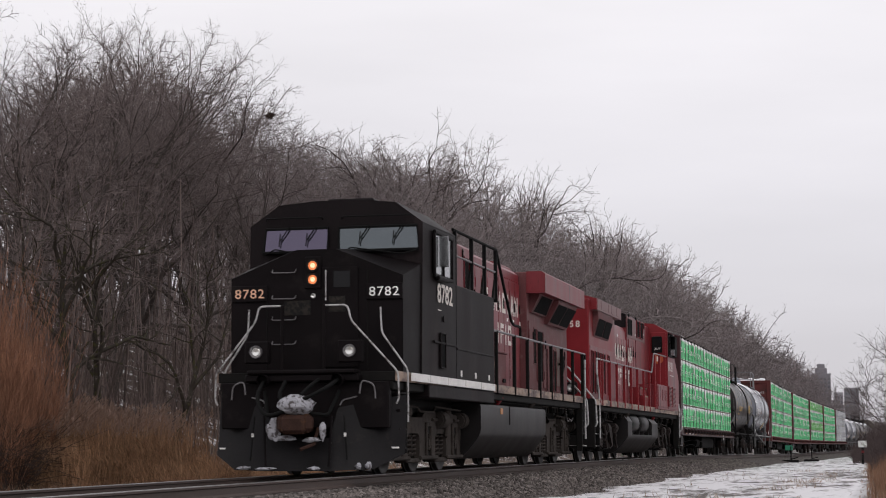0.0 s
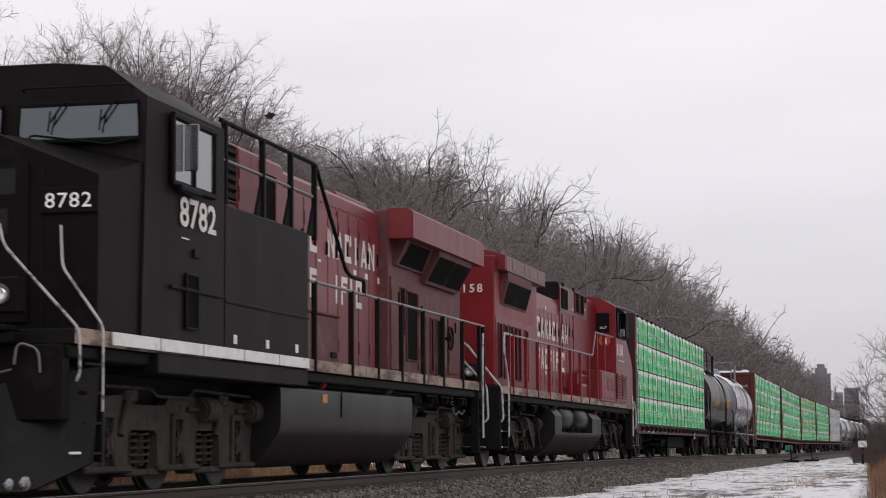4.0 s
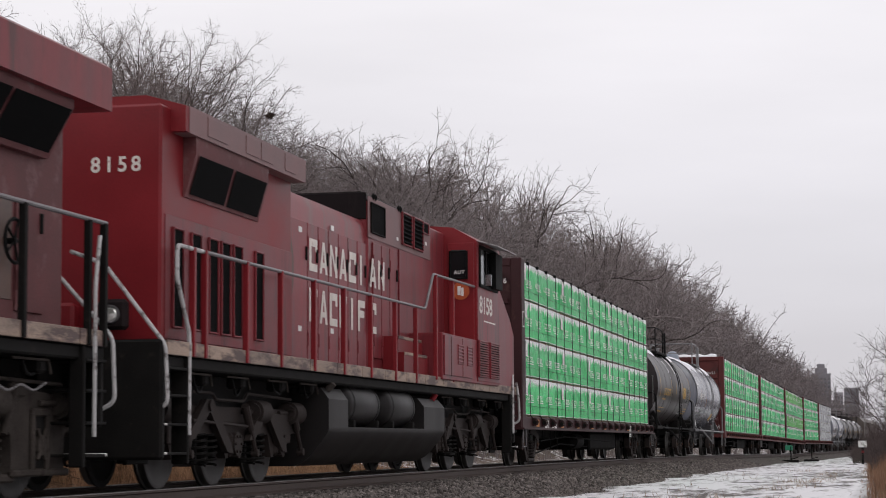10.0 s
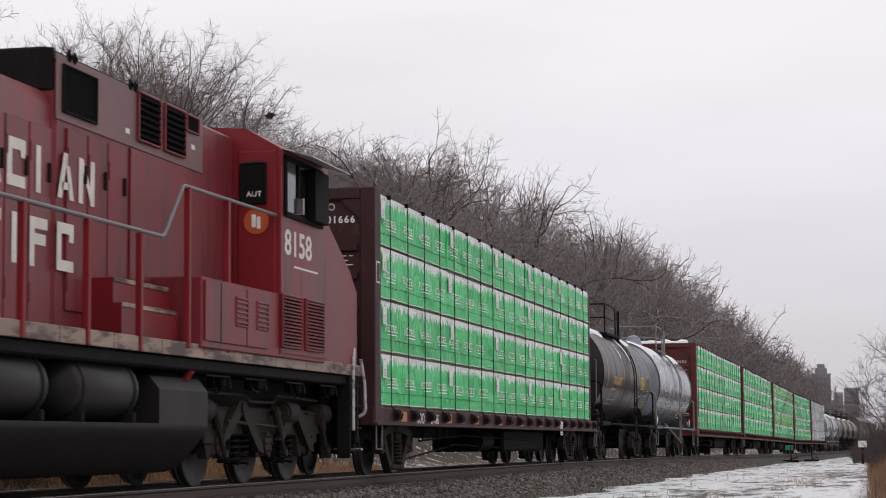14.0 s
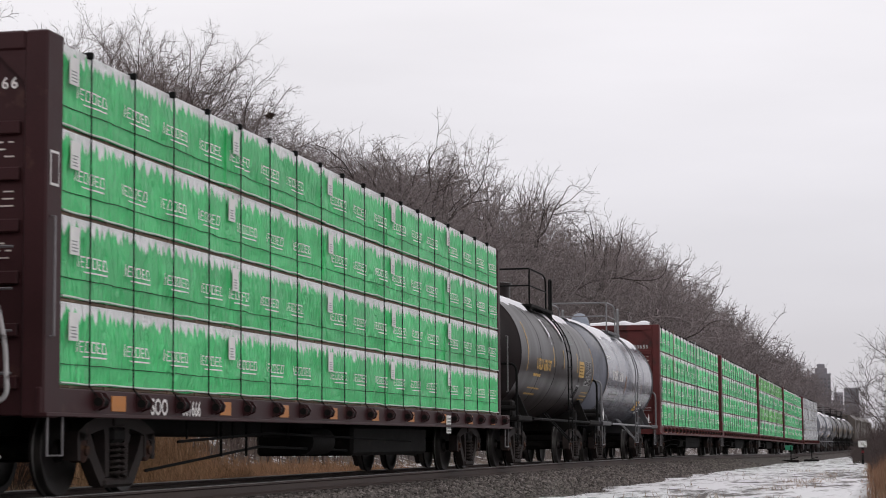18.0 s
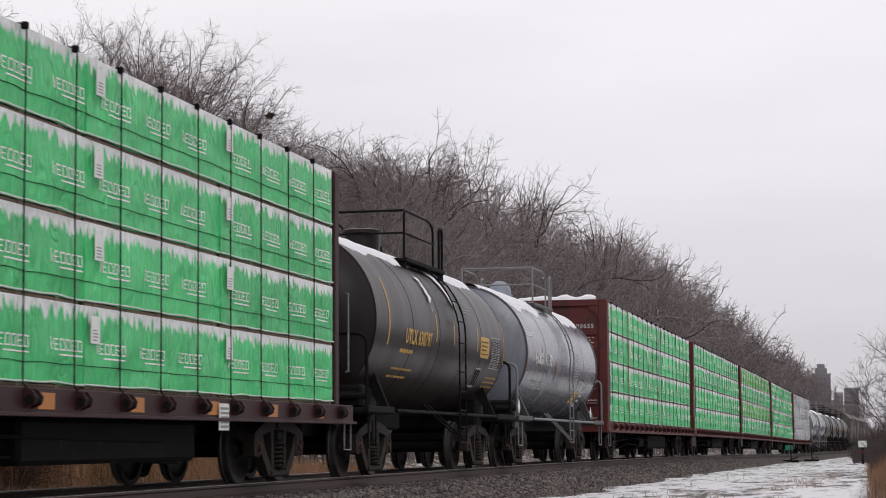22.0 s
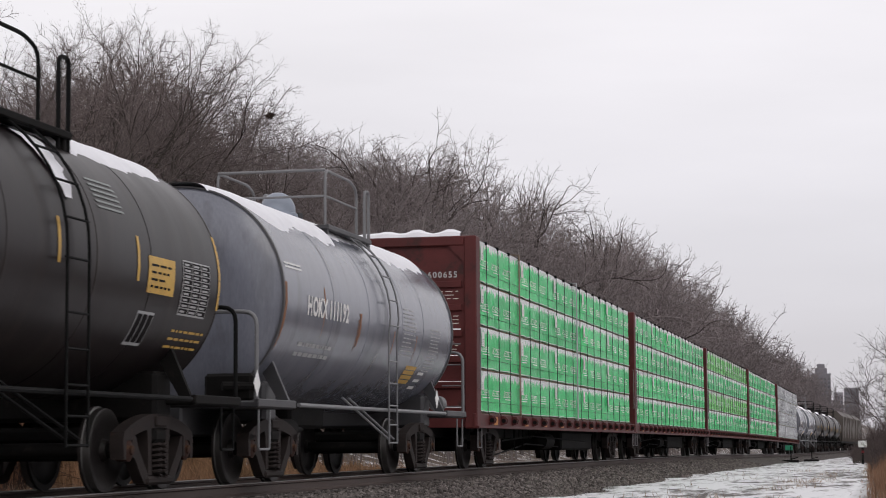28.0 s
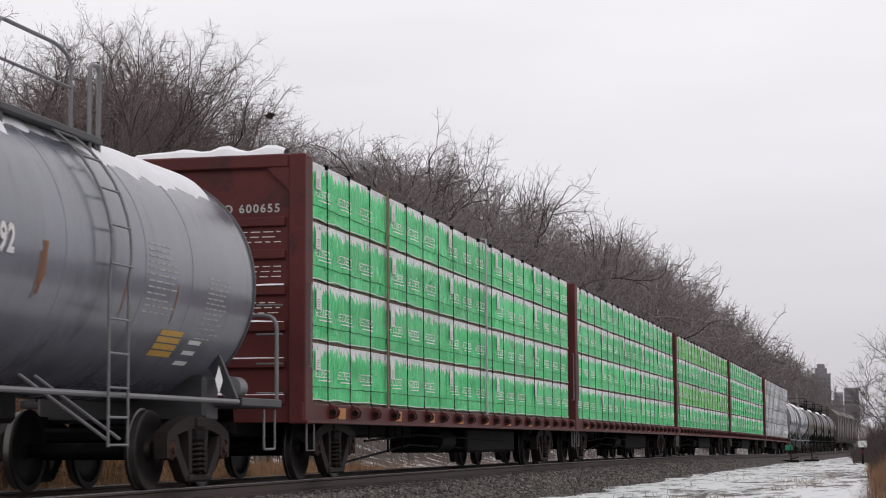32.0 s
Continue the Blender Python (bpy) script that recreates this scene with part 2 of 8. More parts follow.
    nt.links.new(bp.outputs["Normal"], b.inputs["Normal"])
    b.inputs["Roughness"].default_value = 0.26
    b.inputs["Specular IOR Level"].default_value = 0.6
    return m


GREENWRAP = wrap_material("green_lumber_wrap", (0.065, 0.67, 0.205), (0.95, 0.97, 0.96))
GREENWRAP3 = wrap_material("bright_green_lumber_wrap", (0.085, 0.76, 0.25), (0.92, 0.94, 0.93))
GREENWRAP2 = wrap_material("yellowish_green_lumber_wrap", (0.16, 0.66, 0.14), (0.68, 0.74, 0.66))
GREYWRAP = wrap_material("grey_lumber_wrap", (0.62, 0.63, 0.65), (0.70, 0.71, 0.73))


# ---------- mesh tools ----------
class Geo:
    """Collects vertices and faces of one mesh."""

    def __init__(self):
        self.v, self.f = [], []

    def add(self, verts, faces):
        n = len(self.v)
        self.v.extend(tuple(p) for p in verts)
        self.f.extend(tuple(i + n for i in f) for f in faces)
        return self

    def box(self, x0, y0, z0, x1, y1, z1, b=0.012):
        b = min(b, (x1 - x0) * 0.3, (y1 - y0) * 0.3, (z1 - z0) * 0.3)
        lo, hi = (x0, y0, z0), (x1, y1, z1)
        idx, verts = {}, []
        for sx in (0, 1):
            for sy in (0, 1):
                for sz in (0, 1):
                    s = (sx, sy, sz)
                    for ax in range(3):
                        p = []
                        for k in range(3):
                            e = hi[k] if s[k] else lo[k]
                            p.append(e if k == ax else (e - b if s[k] else e + b))
                        idx[(s, ax)] = len(verts)
                        verts.append(p)
        faces = []
        for ax in range(3):
            o = [k for k in range(3) if k != ax]
            for side in (0, 1):
                ring = []
                for c in ((0, 0), (1, 0), (1, 1), (0, 1)):
                    s = [0, 0, 0]
                    s[ax], s[o[0]], s[o[1]] = side, c[0], c[1]
                    ring.append(idx[(tuple(s), ax)])
                flip = (ax == 1) ^ (side == 0)
                faces.append(ring[::-1] if flip else ring)
        for ax in range(3):
            o = [k for k in range(3) if k != ax]
            for c in ((0, 0), (1, 0), (1, 1), (0, 1)):
                s0, s1 = [0, 0, 0], [0, 0, 0]
                s0[ax], s1[ax] = 0, 1
                s0[o[0]] = s1[o[0]] = c[0]
                s0[o[1]] = s1[o[1]] = c[1]
                s0, s1 = tuple(s0), tuple(s1)
                q = [idx[(s0, o[0])], idx[(s1, o[0])], idx[(s1, o[1])], idx[(s0, o[1])]]
                faces.append(q if (c[0] == c[1]) ^ (ax == 1) else q[::-1])
        for s in [(a, c, d) for a in (0, 1) for c in (0, 1) for d in (0, 1)]:
            t = [idx[(s, 0)], idx[(s, 1)], idx[(s, 2)]]
            faces.append(t if sum(s) % 2 else t[::-1])
        return self.add(verts, faces)

    def prism(self, ring, axis, a, b):
        """A closed outline swept from a to b along axis 0, 1 or 2; the outline is in the two other axes."""
        def at(p, w):
            q = list(p)
            q.insert(axis, w)
            return q
        n = len(ring)
        verts = [at(p, a) for p in ring] + [at(p, b) for p in ring]
        faces = [tuple(range(n))[::-1], tuple(range(n, 2 * n))]
        faces += [(i, (i + 1) % n, n + (i + 1) % n, n + i) for i in range(n)]
        return self.add(verts, faces)

    def tube(self, pts, r, n=6, r1=None, caps=True):
        pts = [Vector(p) for p in pts]
        k = len(pts)
        verts = []
        up = None
        for i, p in enumerate(pts):
            d = (pts[min(i + 1, k - 1)] - pts[max(i - 1, 0)]).normalized()
            if up is None:
                up = d.orthogonal().normalized()
            else:
                up = (up - d * up.dot(d)).normalized()
            side = d.cross(up)
            rr = r if r1 is None else r + (r1 - r) * i / (k - 1)
            for j in range(n):
                a = 2 * math.pi * j / n
                verts.append(p + (up * math.cos(a) + side * math.sin(a)) * rr)
        faces = []
        for i in range(k - 1):
            for j in range(n):
                faces.append((i * n + j, i * n + (j + 1) % n, (i + 1) * n + (j + 1) % n, (i + 1) * n + j))
        if caps:
            faces += [tuple(range(n))[::-1], tuple(range((k - 1) * n, k * n))]
        return self.add(verts, faces)

    def lathe(self, prof, axis="y", n=40, c=(0, 0, 0), a0=0.0, a1=2 * math.pi):
        """prof: (along, radius) pairs, turned round the axis."""
        full = abs(a1 - a0 - 2 * math.pi) < 1e-6
        m = n if full else n + 1
        verts = []
        for w, r in prof:
            for j in range(m):
                a = a0 + (a1 - a0) * j / n
                p, q = r * math.cos(a), r * math.sin(a)
                v = {"x": (w, p, q), "y": (p, w, q), "z": (p, q, w)}[axis]
                verts.append((v[0] + c[0], v[1] + c[1], v[2] + c[2]))
        faces = []
        for i in range(len(prof) - 1):
            for j in range(n):
                k = (j + 1) % m
                q = (i * m + j, i * m + k, (i + 1) * m + k, (i + 1) * m + j)
                faces.append(q if axis == "y" else q[::-1])
        return self.add(verts, faces)

    def mesh(self, name, material, sharp=35):
        me = bpy.data.meshes.new(name)
        me.from_pydata(self.v, [], self.f)
        me.materials.append(material)
        me.polygons.foreach_set("use_smooth", [True] * len(me.polygons))
        me.set_sharp_from_angle(angle=radians(sharp))
        return me


def bend(pts, r=0.08, n=4):
    """Round the corners of a pipe's line."""
    pts = [Vector(p) for p in pts]
    out = [pts[0]]
    for a, b, c in zip(pts, pts[1:], pts[2:]):
        u, w = a - b, c - b
        k = min(r, u.length * 0.45, w.length * 0.45)
        p, q = b + u.normalized() * k, b + w.normalized() * k
        for i in range(n + 1):
            s = i / n
            out.append(p * (1 - s) ** 2 + b * 2 * s * (1 - s) + q * s * s)
    out.append(pts[-1])
    return out


def part(name, geo, material, parent, label=""):
    me = geo if isinstance(geo, bpy.types.Mesh) else geo.mesh(name, material)
    ob = new(name, me)
    ob.parent = parent
    return tagged(ob, label) if label else ob


def thing(name, label, category, group="", kind=""):
    return tagged(new(name), label, category, group, kind)


def solid(name, geo, material, label, category="", group="", kind=""):
    return tagged(new(name, geo.mesh(name, material)), label, category, group, kind)


def lettering(text, size, material, spacing=1.0, shear=0.0, flat=None, bold=0.012):
    """A mesh of plain letters from the built-in font, lying in x (along) and y (up), centred on x."""
    cu = bpy.data.curves.new("lettering", "FONT")
    cu.body, cu.size, cu.space_character, cu.shear = text, size, spacing, shear
    cu.align_x = "CENTER"
    cu.offset = bold * size
    cu.resolution_u = 3
    ob = bpy.data.objects.new("lettering", cu)
    me = bpy.data.meshes.new_from_object(ob)
    bpy.data.objects.remove(ob)
    me.materials.clear()
    me.materials.append(material)
    return me


def side_text(name, text, size, material, parent, x, y, z, squeeze=1.0, label="", on_tank=None, spacing=1.0, bold=0.012):
    """Letters on a vehicle's side, which faces +x; on_tank: (axis height, radius) wraps them round a tank."""
    me = lettering(text, size, material, spacing, bold=bold)
    for v in me.vertices:
        ty, tz = v.co.x * squeeze, v.co.y
        if on_tank:
            zc, r = on_tank
            a = math.asin(max(-1, min(1, (z - zc) / r))) + tz / r
            v.co = ((r + 0.012) * math.cos(a), y + ty, zc + (r + 0.012) * math.sin(a))
        else:
            v.co = (x, y + ty, z + tz)
    return part(name, me, material, parent, label)


def bars(geo, x, y0, z0, y1, z1, rows, on_tank=None, gap=0.45, rnd=None):
    """Plain bars that stand for lines of small print."""
    h = (z1 - z0) / rows
    for i in range(rows):
        a, b = z0 + i * h, z0 + (i + 1 - gap) * h
        e = y1 - (rnd.random() * 0.3 * (y1 - y0) if rnd else 0)
        if rnd and e - y0 > 0.25:
            at = y0
            while at < e - 0.06:
                w = min(rnd.uniform(0.06, 0.22), e - at)
                bars(geo, x, at, a, at + w, b, 1, on_tank, 0.0)
                at += w + 0.04
            continue
        if on_tank:
            zc, r = on_tank
            t0, t1 = math.asin((a - zc) / r), math.asin((b - zc) / r)
            rr = r + 0.006
            q = [(rr * math.cos(t0), y0, zc + rr * math.sin(t0)), (rr * math.cos(t0), e, zc + rr * math.sin(t0)),
                 (rr * math.cos(t1), e, zc + rr * math.sin(t1)), (rr * math.cos(t1), y0, zc + rr * math.sin(t1))]
        else:
            q = [(x, y0, a), (x, e, a), (x, e, b), (x, y0, b)]
        geo.add(q, [(0, 1, 2, 3)])
    return geo


# ---------- ground, track, path ----------
def hill_height(y):
    return float(np.interp(y, [0, 45, 80, 150, 260, 700], [3.0, 3.8, 6.5, 11.5, 15.0, 16.0]))


def ground_z(x, y):
    base = track_z(min(max(y, -20), 400)) - 0.5
    d = -18.0 - x
    if d > 0:
        s = min(d / 17.0, 1.0)
        base += hill_height(y) * s * s * (3 - 2 * s) + max(d - 17, 0) * 0.06
        base += 0.5 * noise.noise((x * 0.2, y * 0.13, 0)) * min(d / 4, 1)
    base += 0.05 * noise.noise((x * 0.7, y * 0.35, 3))
    return base


def build_ground():
    xs = [-1500, -700, -300, -150, -100, -80, -70, -62] + list(np.arange(-56, -17, 1.5)) + \
         list(np.arange(-17, 4.01, 0.5)) + [5, 7, 10, 15, 25, 50, 100, 300, 800, 1800]
    ys = [-400, -150, -60, -20] + list(np.arange(-8, 60, 1.0)) + list(np.arange(60, 130, 2.0)) + \
        list(np.arange(130, 420, 10.0)) + [450, 520, 620, 800, 1200, 2000, 3500]
    g = Geo()
    g.v = [(float(x), float(y), ground_z(float(x), float(y))) for y in ys for x in xs]
    n = len(xs)
    g.f = [(j * n + i, j * n + i + 1, (j + 1) * n + i + 1, (j + 1) * n + i)
           for j in range(len(ys) - 1) for i in range(n - 1)]
    m = bpy.data.materials.new("wintry_ground")
    m.use_nodes = True
    nt = m.node_tree
    b = nt.nodes["Principled BSDF"]
    co = nt.nodes.new("ShaderNodeTexCoord")
    sp = nt.nodes.new("ShaderNodeSeparateXYZ")
    nt.links.new(co.outputs["Object"], sp.inputs[0])

    def tex(scale, stretch, detail=6, rough=0.6):
        mp = nt.nodes.new("ShaderNodeMapping")
        mp.inputs["Scale"].default_value = stretch
        nt.links.new(co.outputs["Object"], mp.inputs["Vector"])
        n_ = nt.nodes.new("ShaderNodeTexNoise")
        n_.inputs["Scale"].default_value = scale
        n_.inputs["Detail"].default_value = detail
        n_.inputs["Roughness"].default_value = rough
        nt.links.new(mp.outputs["Vector"], n_.inputs["Vector"])
        return n_.outputs["Fac"]

    def rng(v, a, c, lo=0.0, hi=1.0):
        r_ = nt.nodes.new("ShaderNodeMapRange")
        r_.inputs["From Min"].default_value = a
        r_.inputs["From Max"].default_value = c
        r_.inputs["To Min"].default_value = lo
        r_.inputs["To Max"].default_value = hi
        nt.links.new(v, r_.inputs["Value"])
        return r_.outputs["Result"]

    def calc(op, a, c):
        m_ = nt.nodes.new("ShaderNodeMath")
        m_.operation = op
        for i, w in enumerate((a, c)):
            if isinstance(w, (int, float)):
                m_.inputs[i].default_value = w
            else:
                nt.links.new(w, m_.inputs[i])
        return m_.outputs[0]

    def blend(f, a, c):
        x_ = nt.nodes.new("ShaderNodeMix")
        x_.data_type = "RGBA"
        nt.links.new(f, x_.inputs["Factor"])
        for k, w in (("A", a), ("B", c)):
            if isinstance(w, tuple):
                x_.inputs[k].default_value = (*w, 1)
            else:
                nt.links.new(w, x_.inputs[k])
        return x_.outputs["Result"]

    grain = tex(9, (1, 1, 1), 8)
    litter = blend(grain, (0.05, 0.033, 0.024), (0.13, 0.085, 0.055))
    straw = blend(tex(6, (1, 1, 1)), (0.085, 0.058, 0.042), (0.28, 0.205, 0.150))
    gravel = blend(tex(30, (1, 1, 1), 4), (0.035, 0.031, 0.028), (0.15, 0.13, 0.12))
    wood_floor = rng(sp.outputs["X"], -17.5, -21, 0, 1)
    verge = calc("MULTIPLY", rng(sp.outputs["X"], -11.2, -12.2, 0, 1), rng(sp.outputs["Y"], 150, 90, 0, 1))
    soil = blend(verge, gravel, straw)
    soil = blend(wood_floor, soil, litter)
    # snow: streaks along the path, patches among the trees
    path = calc("MULTIPLY", rng(sp.outputs["X"], -6.7, -5.9), rng(sp.outputs["X"], -0.3, -0.9))
    streak = calc("ADD", tex(1.7, (1.7, 0.35, 1), 8, 0.72), calc("MULTIPLY", tex(0.35, (1, 0.5, 1), 3), 0.5))
    on_path = calc("MULTIPLY", path, rng(streak, 0.64, 0.77))
    patch = calc("MULTIPLY", rng(tex(1.1, (1, 1, 1), 7, 0.7), 0.53, 0.60), rng(sp.outputs["X"], -11.5, -13))
    snow_f = calc("MAXIMUM", on_path, patch)
    snow_c = blend(grain, (0.62, 0.61, 0.63), (0.84, 0.83, 0.85))
    nt.links.new(blend(snow_f, soil, snow_c), b.inputs["Base Color"])
    b.inputs["Roughness"].default_value = 0.8
    bp = nt.nodes.new("ShaderNodeBump")
    bp.inputs["Strength"].default_value = 0.6
    bp.inputs["Distance"].default_value = 0.05
    nt.links.new(calc("ADD", grain, streak), bp.inputs["Height"])
    nt.links.new(bp.outputs["Normal"], b.inputs["Normal"])
    me = bpy.data.meshes.new("ground")
    me.from_pydata(g.v, [], g.f)
    me.materials.append(m)
    me.polygons.foreach_set("use_smooth", [True] * len(me.polygons))
    tagged(new("ground", me), "frozen verge with snow patches, straw and leaf litter", "ground", kind="structure")


def build_track():
    ys = list(np.arange(-10, 60, 1.0)) + list(np.arange(60, 460, 4.0))
    ballast_m = mat("ballast_stone", (0.095, 0.083, 0.077), 0.95, var=0.8, scale=5, bump=1.0, fine=22, spec=0.1,
                    second=(0.03, 0.026, 0.024), second_at=0.58)
    g = Geo()
    ring = [(-3.0, -0.52), (-1.7, -0.24), (-1.3, -0.2), (1.3, -0.2), (1.75, -0.24), (3.2, -0.56)]
    for y in ys:
        for dx, z in ring:
            g.v.append((track_x(y) + dx, y, track_z(y) + z + 0.025 * noise.noise((dx * 3, y * 2, 0))))
    k = len(ring)
    g.f = [(j * k + i, j * k + i + 1, (j + 1) * k + i + 1, (j + 1) * k + i) for j in range(len(ys) - 1) for i in range(k - 1)]
    solid("ballast_bed", g, ballast_m, "grey crushed-stone ballast bed under the rails", "ballast", kind="structure")
    steel = mat("rusty_rail_side", (0.055, 0.036, 0.030), 0.7, var=0.3, scale=2, stretch=(1, 0.2, 1))
    shine = mat("worn_rail_head", (0.30, 0.29, 0.285), 0.32, 0.85, var=0.2, scale=3, stretch=(1, 0.1, 1), bump=0.02)
    for side in (0.7525, -0.7525):
        rail = thing("rail", "rusty steel rail with a worn shiny head, spiked to ties", "rail", "rails of the track")
        for nm, prof, material, tag in (("rail_web", [(-0.07, -0.17), (0.07, -0.17), (0.07, -0.155), (0.015, -0.13), (0.012, -0.05),
                                         (0.036, -0.035), (0.036, -0.012), (-0.036, -0.012), (-0.036, -0.035), (-0.012, -0.05),
                                         (-0.015, -0.13), (-0.07, -0.155)], steel, "brown rusty web and foot"),
                                        ("rail_head", [(-0.034, -0.013), (0.034, -0.013), (0.034, -0.004), (0.024, 0.0),
                                         (-0.024, 0.0), (-0.034, -0.004)], shine, "bright worn running surface")):
            h_ = Geo()
            for y in ys:
                for dx, z in prof:
                    h_.v.append((track_x(y) + side + dx, y, track_z(y) + z))
            k = len(prof)
            h_.f = [(j * k + i, j * k + (i + 1) % k, (j + 1) * k + (i + 1) % k, (j + 1) * k + i)
                    for j in range(len(ys) - 1) for i in range(k)]
            part(nm, h_, material, rail, tag)
    tie_m = mat("creosoted_tie", (0.05, 0.04, 0.034), 0.85, var=0.4, scale=4, stretch=(0.3, 2, 2), per_object=0.3)
    bed = thing("track_ties", "dark wooden ties bedded in ballast", "railway ties", kind="structure")
    tie = Geo().box(-1.3, -0.11, -0.34, 1.3, 0.11, -0.172, 0.01).mesh("tie", tie_m)
    y = 12.0
    while y < 140:
        o = part("tie", tie, tie_m, bed)
        o.matrix_basis = pose(track_x(y), y, track_z(y), 0, 0, random.uniform(-1, 1))
        y += 0.52
    # loose stones on the near shoulder
    rnd = random.Random(5)
    g = Geo()
    stone_m = mat("loose_ballast", (0.135, 0.118, 0.110), 0.95, var=0.5, scale=9, bump=0.3, island=0.6, spec=0.15)
    for i in range(26000):
        y = 14 + 80 * rnd.random() ** 1.7
        dx = rnd.uniform(0.95, 3.3)
        z = np.interp(dx, [0.9, 1.75, 3.2, 3.4], [-0.2, -0.24, -0.56, -0.56])
        s = rnd.uniform(0.012, 0.027) * (1 + y / 120)
        c = Vector((track_x(y) + dx, y, track_z(y) + float(z) + s * 0.4))
        r_ = Euler((rnd.random() * 6, rnd.random() * 6, 0)).to_matrix()
        vs = [c + r_ @ Vector((sx * s * rnd.uniform(0.6, 1.2), sy * s * rnd.uniform(0.6, 1.2), sz * s * rnd.uniform(0.5, 1)))
              for sx in (-1, 1) for sy in (-1, 1) for sz in (-1, 1)]
        g.add(vs, [(0, 1, 3, 2), (4, 6, 7, 5), (0, 4, 5, 1), (2, 3, 7, 6), (0, 2, 6, 4), (1, 5, 7, 3)])
    solid("loose_ballast_stones", g, stone_m, "loose angular grey stones on the ballast shoulder", "stones", kind="stuff")


build_ground()
build_track()


# ---------- running gear ----------
MOVERS = []      # (thing, u of its middle, offset pose)
ROLLERS = []     # (wheelset, y, radius, how far its vehicle's u lies)


def wheel_mesh(r):
    g = Geo().lathe([(-0.07, 0.0), (-0.07, 0.10), (-0.02, 0.11), (0.0, r * 0.62), (-0.05, r - 0.06), (-0.065, r - 0.05),
                     (-0.065, r + 0.025), (-0.03, r + 0.025)], "x", 28)
    g.lathe([(0.065, r), (0.068, r - 0.055), (0.02, r * 0.66), (0.035, 0.13), (0.09, 0.11), (0.09, 0.0)], "x", 28)
    return g.mesh("wheel", WHEEL)


def tread_mesh(r):
    return Geo().lathe([(-0.031, r + 0.024), (-0.02, r + 0.003), (0.055, r), (0.066, r - 0.012)], "x", 28).mesh("tread", TREAD)


WHEELS = {r: (wheel_mesh(r), tread_mesh(r)) for r in (0.46, 0.52)}
AXLE = Geo().tube([(-0.95, 0, 0), (0.95, 0, 0)], 0.085, 12).mesh("wheelset", UNDER)


def wheelset(parent, y, r):
    ws = part("wheelset", AXLE, UNDER, parent, "dark steel axle with two wheels")
    ws.matrix_basis = pose(0, y, r)
    for s in (1, -1):
        for nm, me in zip(("wheel", "tread"), WHEELS[r]):
            w = part(nm, me, None, ws)
            w.matrix_basis = pose(0.7525 * s, 0, 0, 0, 0, 0 if s > 0 else 180)
    ROLLERS.append((ws, y, r))
    return ws


def spring(g, x, y, z0, z1, r=0.075, turns=5):
    pts = []
    for i in range(turns * 10 + 1):
        a = i / 10 * 2 * math.pi
        pts.append((x + r * math.cos(a), y + r * math.sin(a), z0 + (z1 - z0) * i / (turns * 10)))
    g.tube(pts, 0.017, 5)


SIDE_FRAME = None


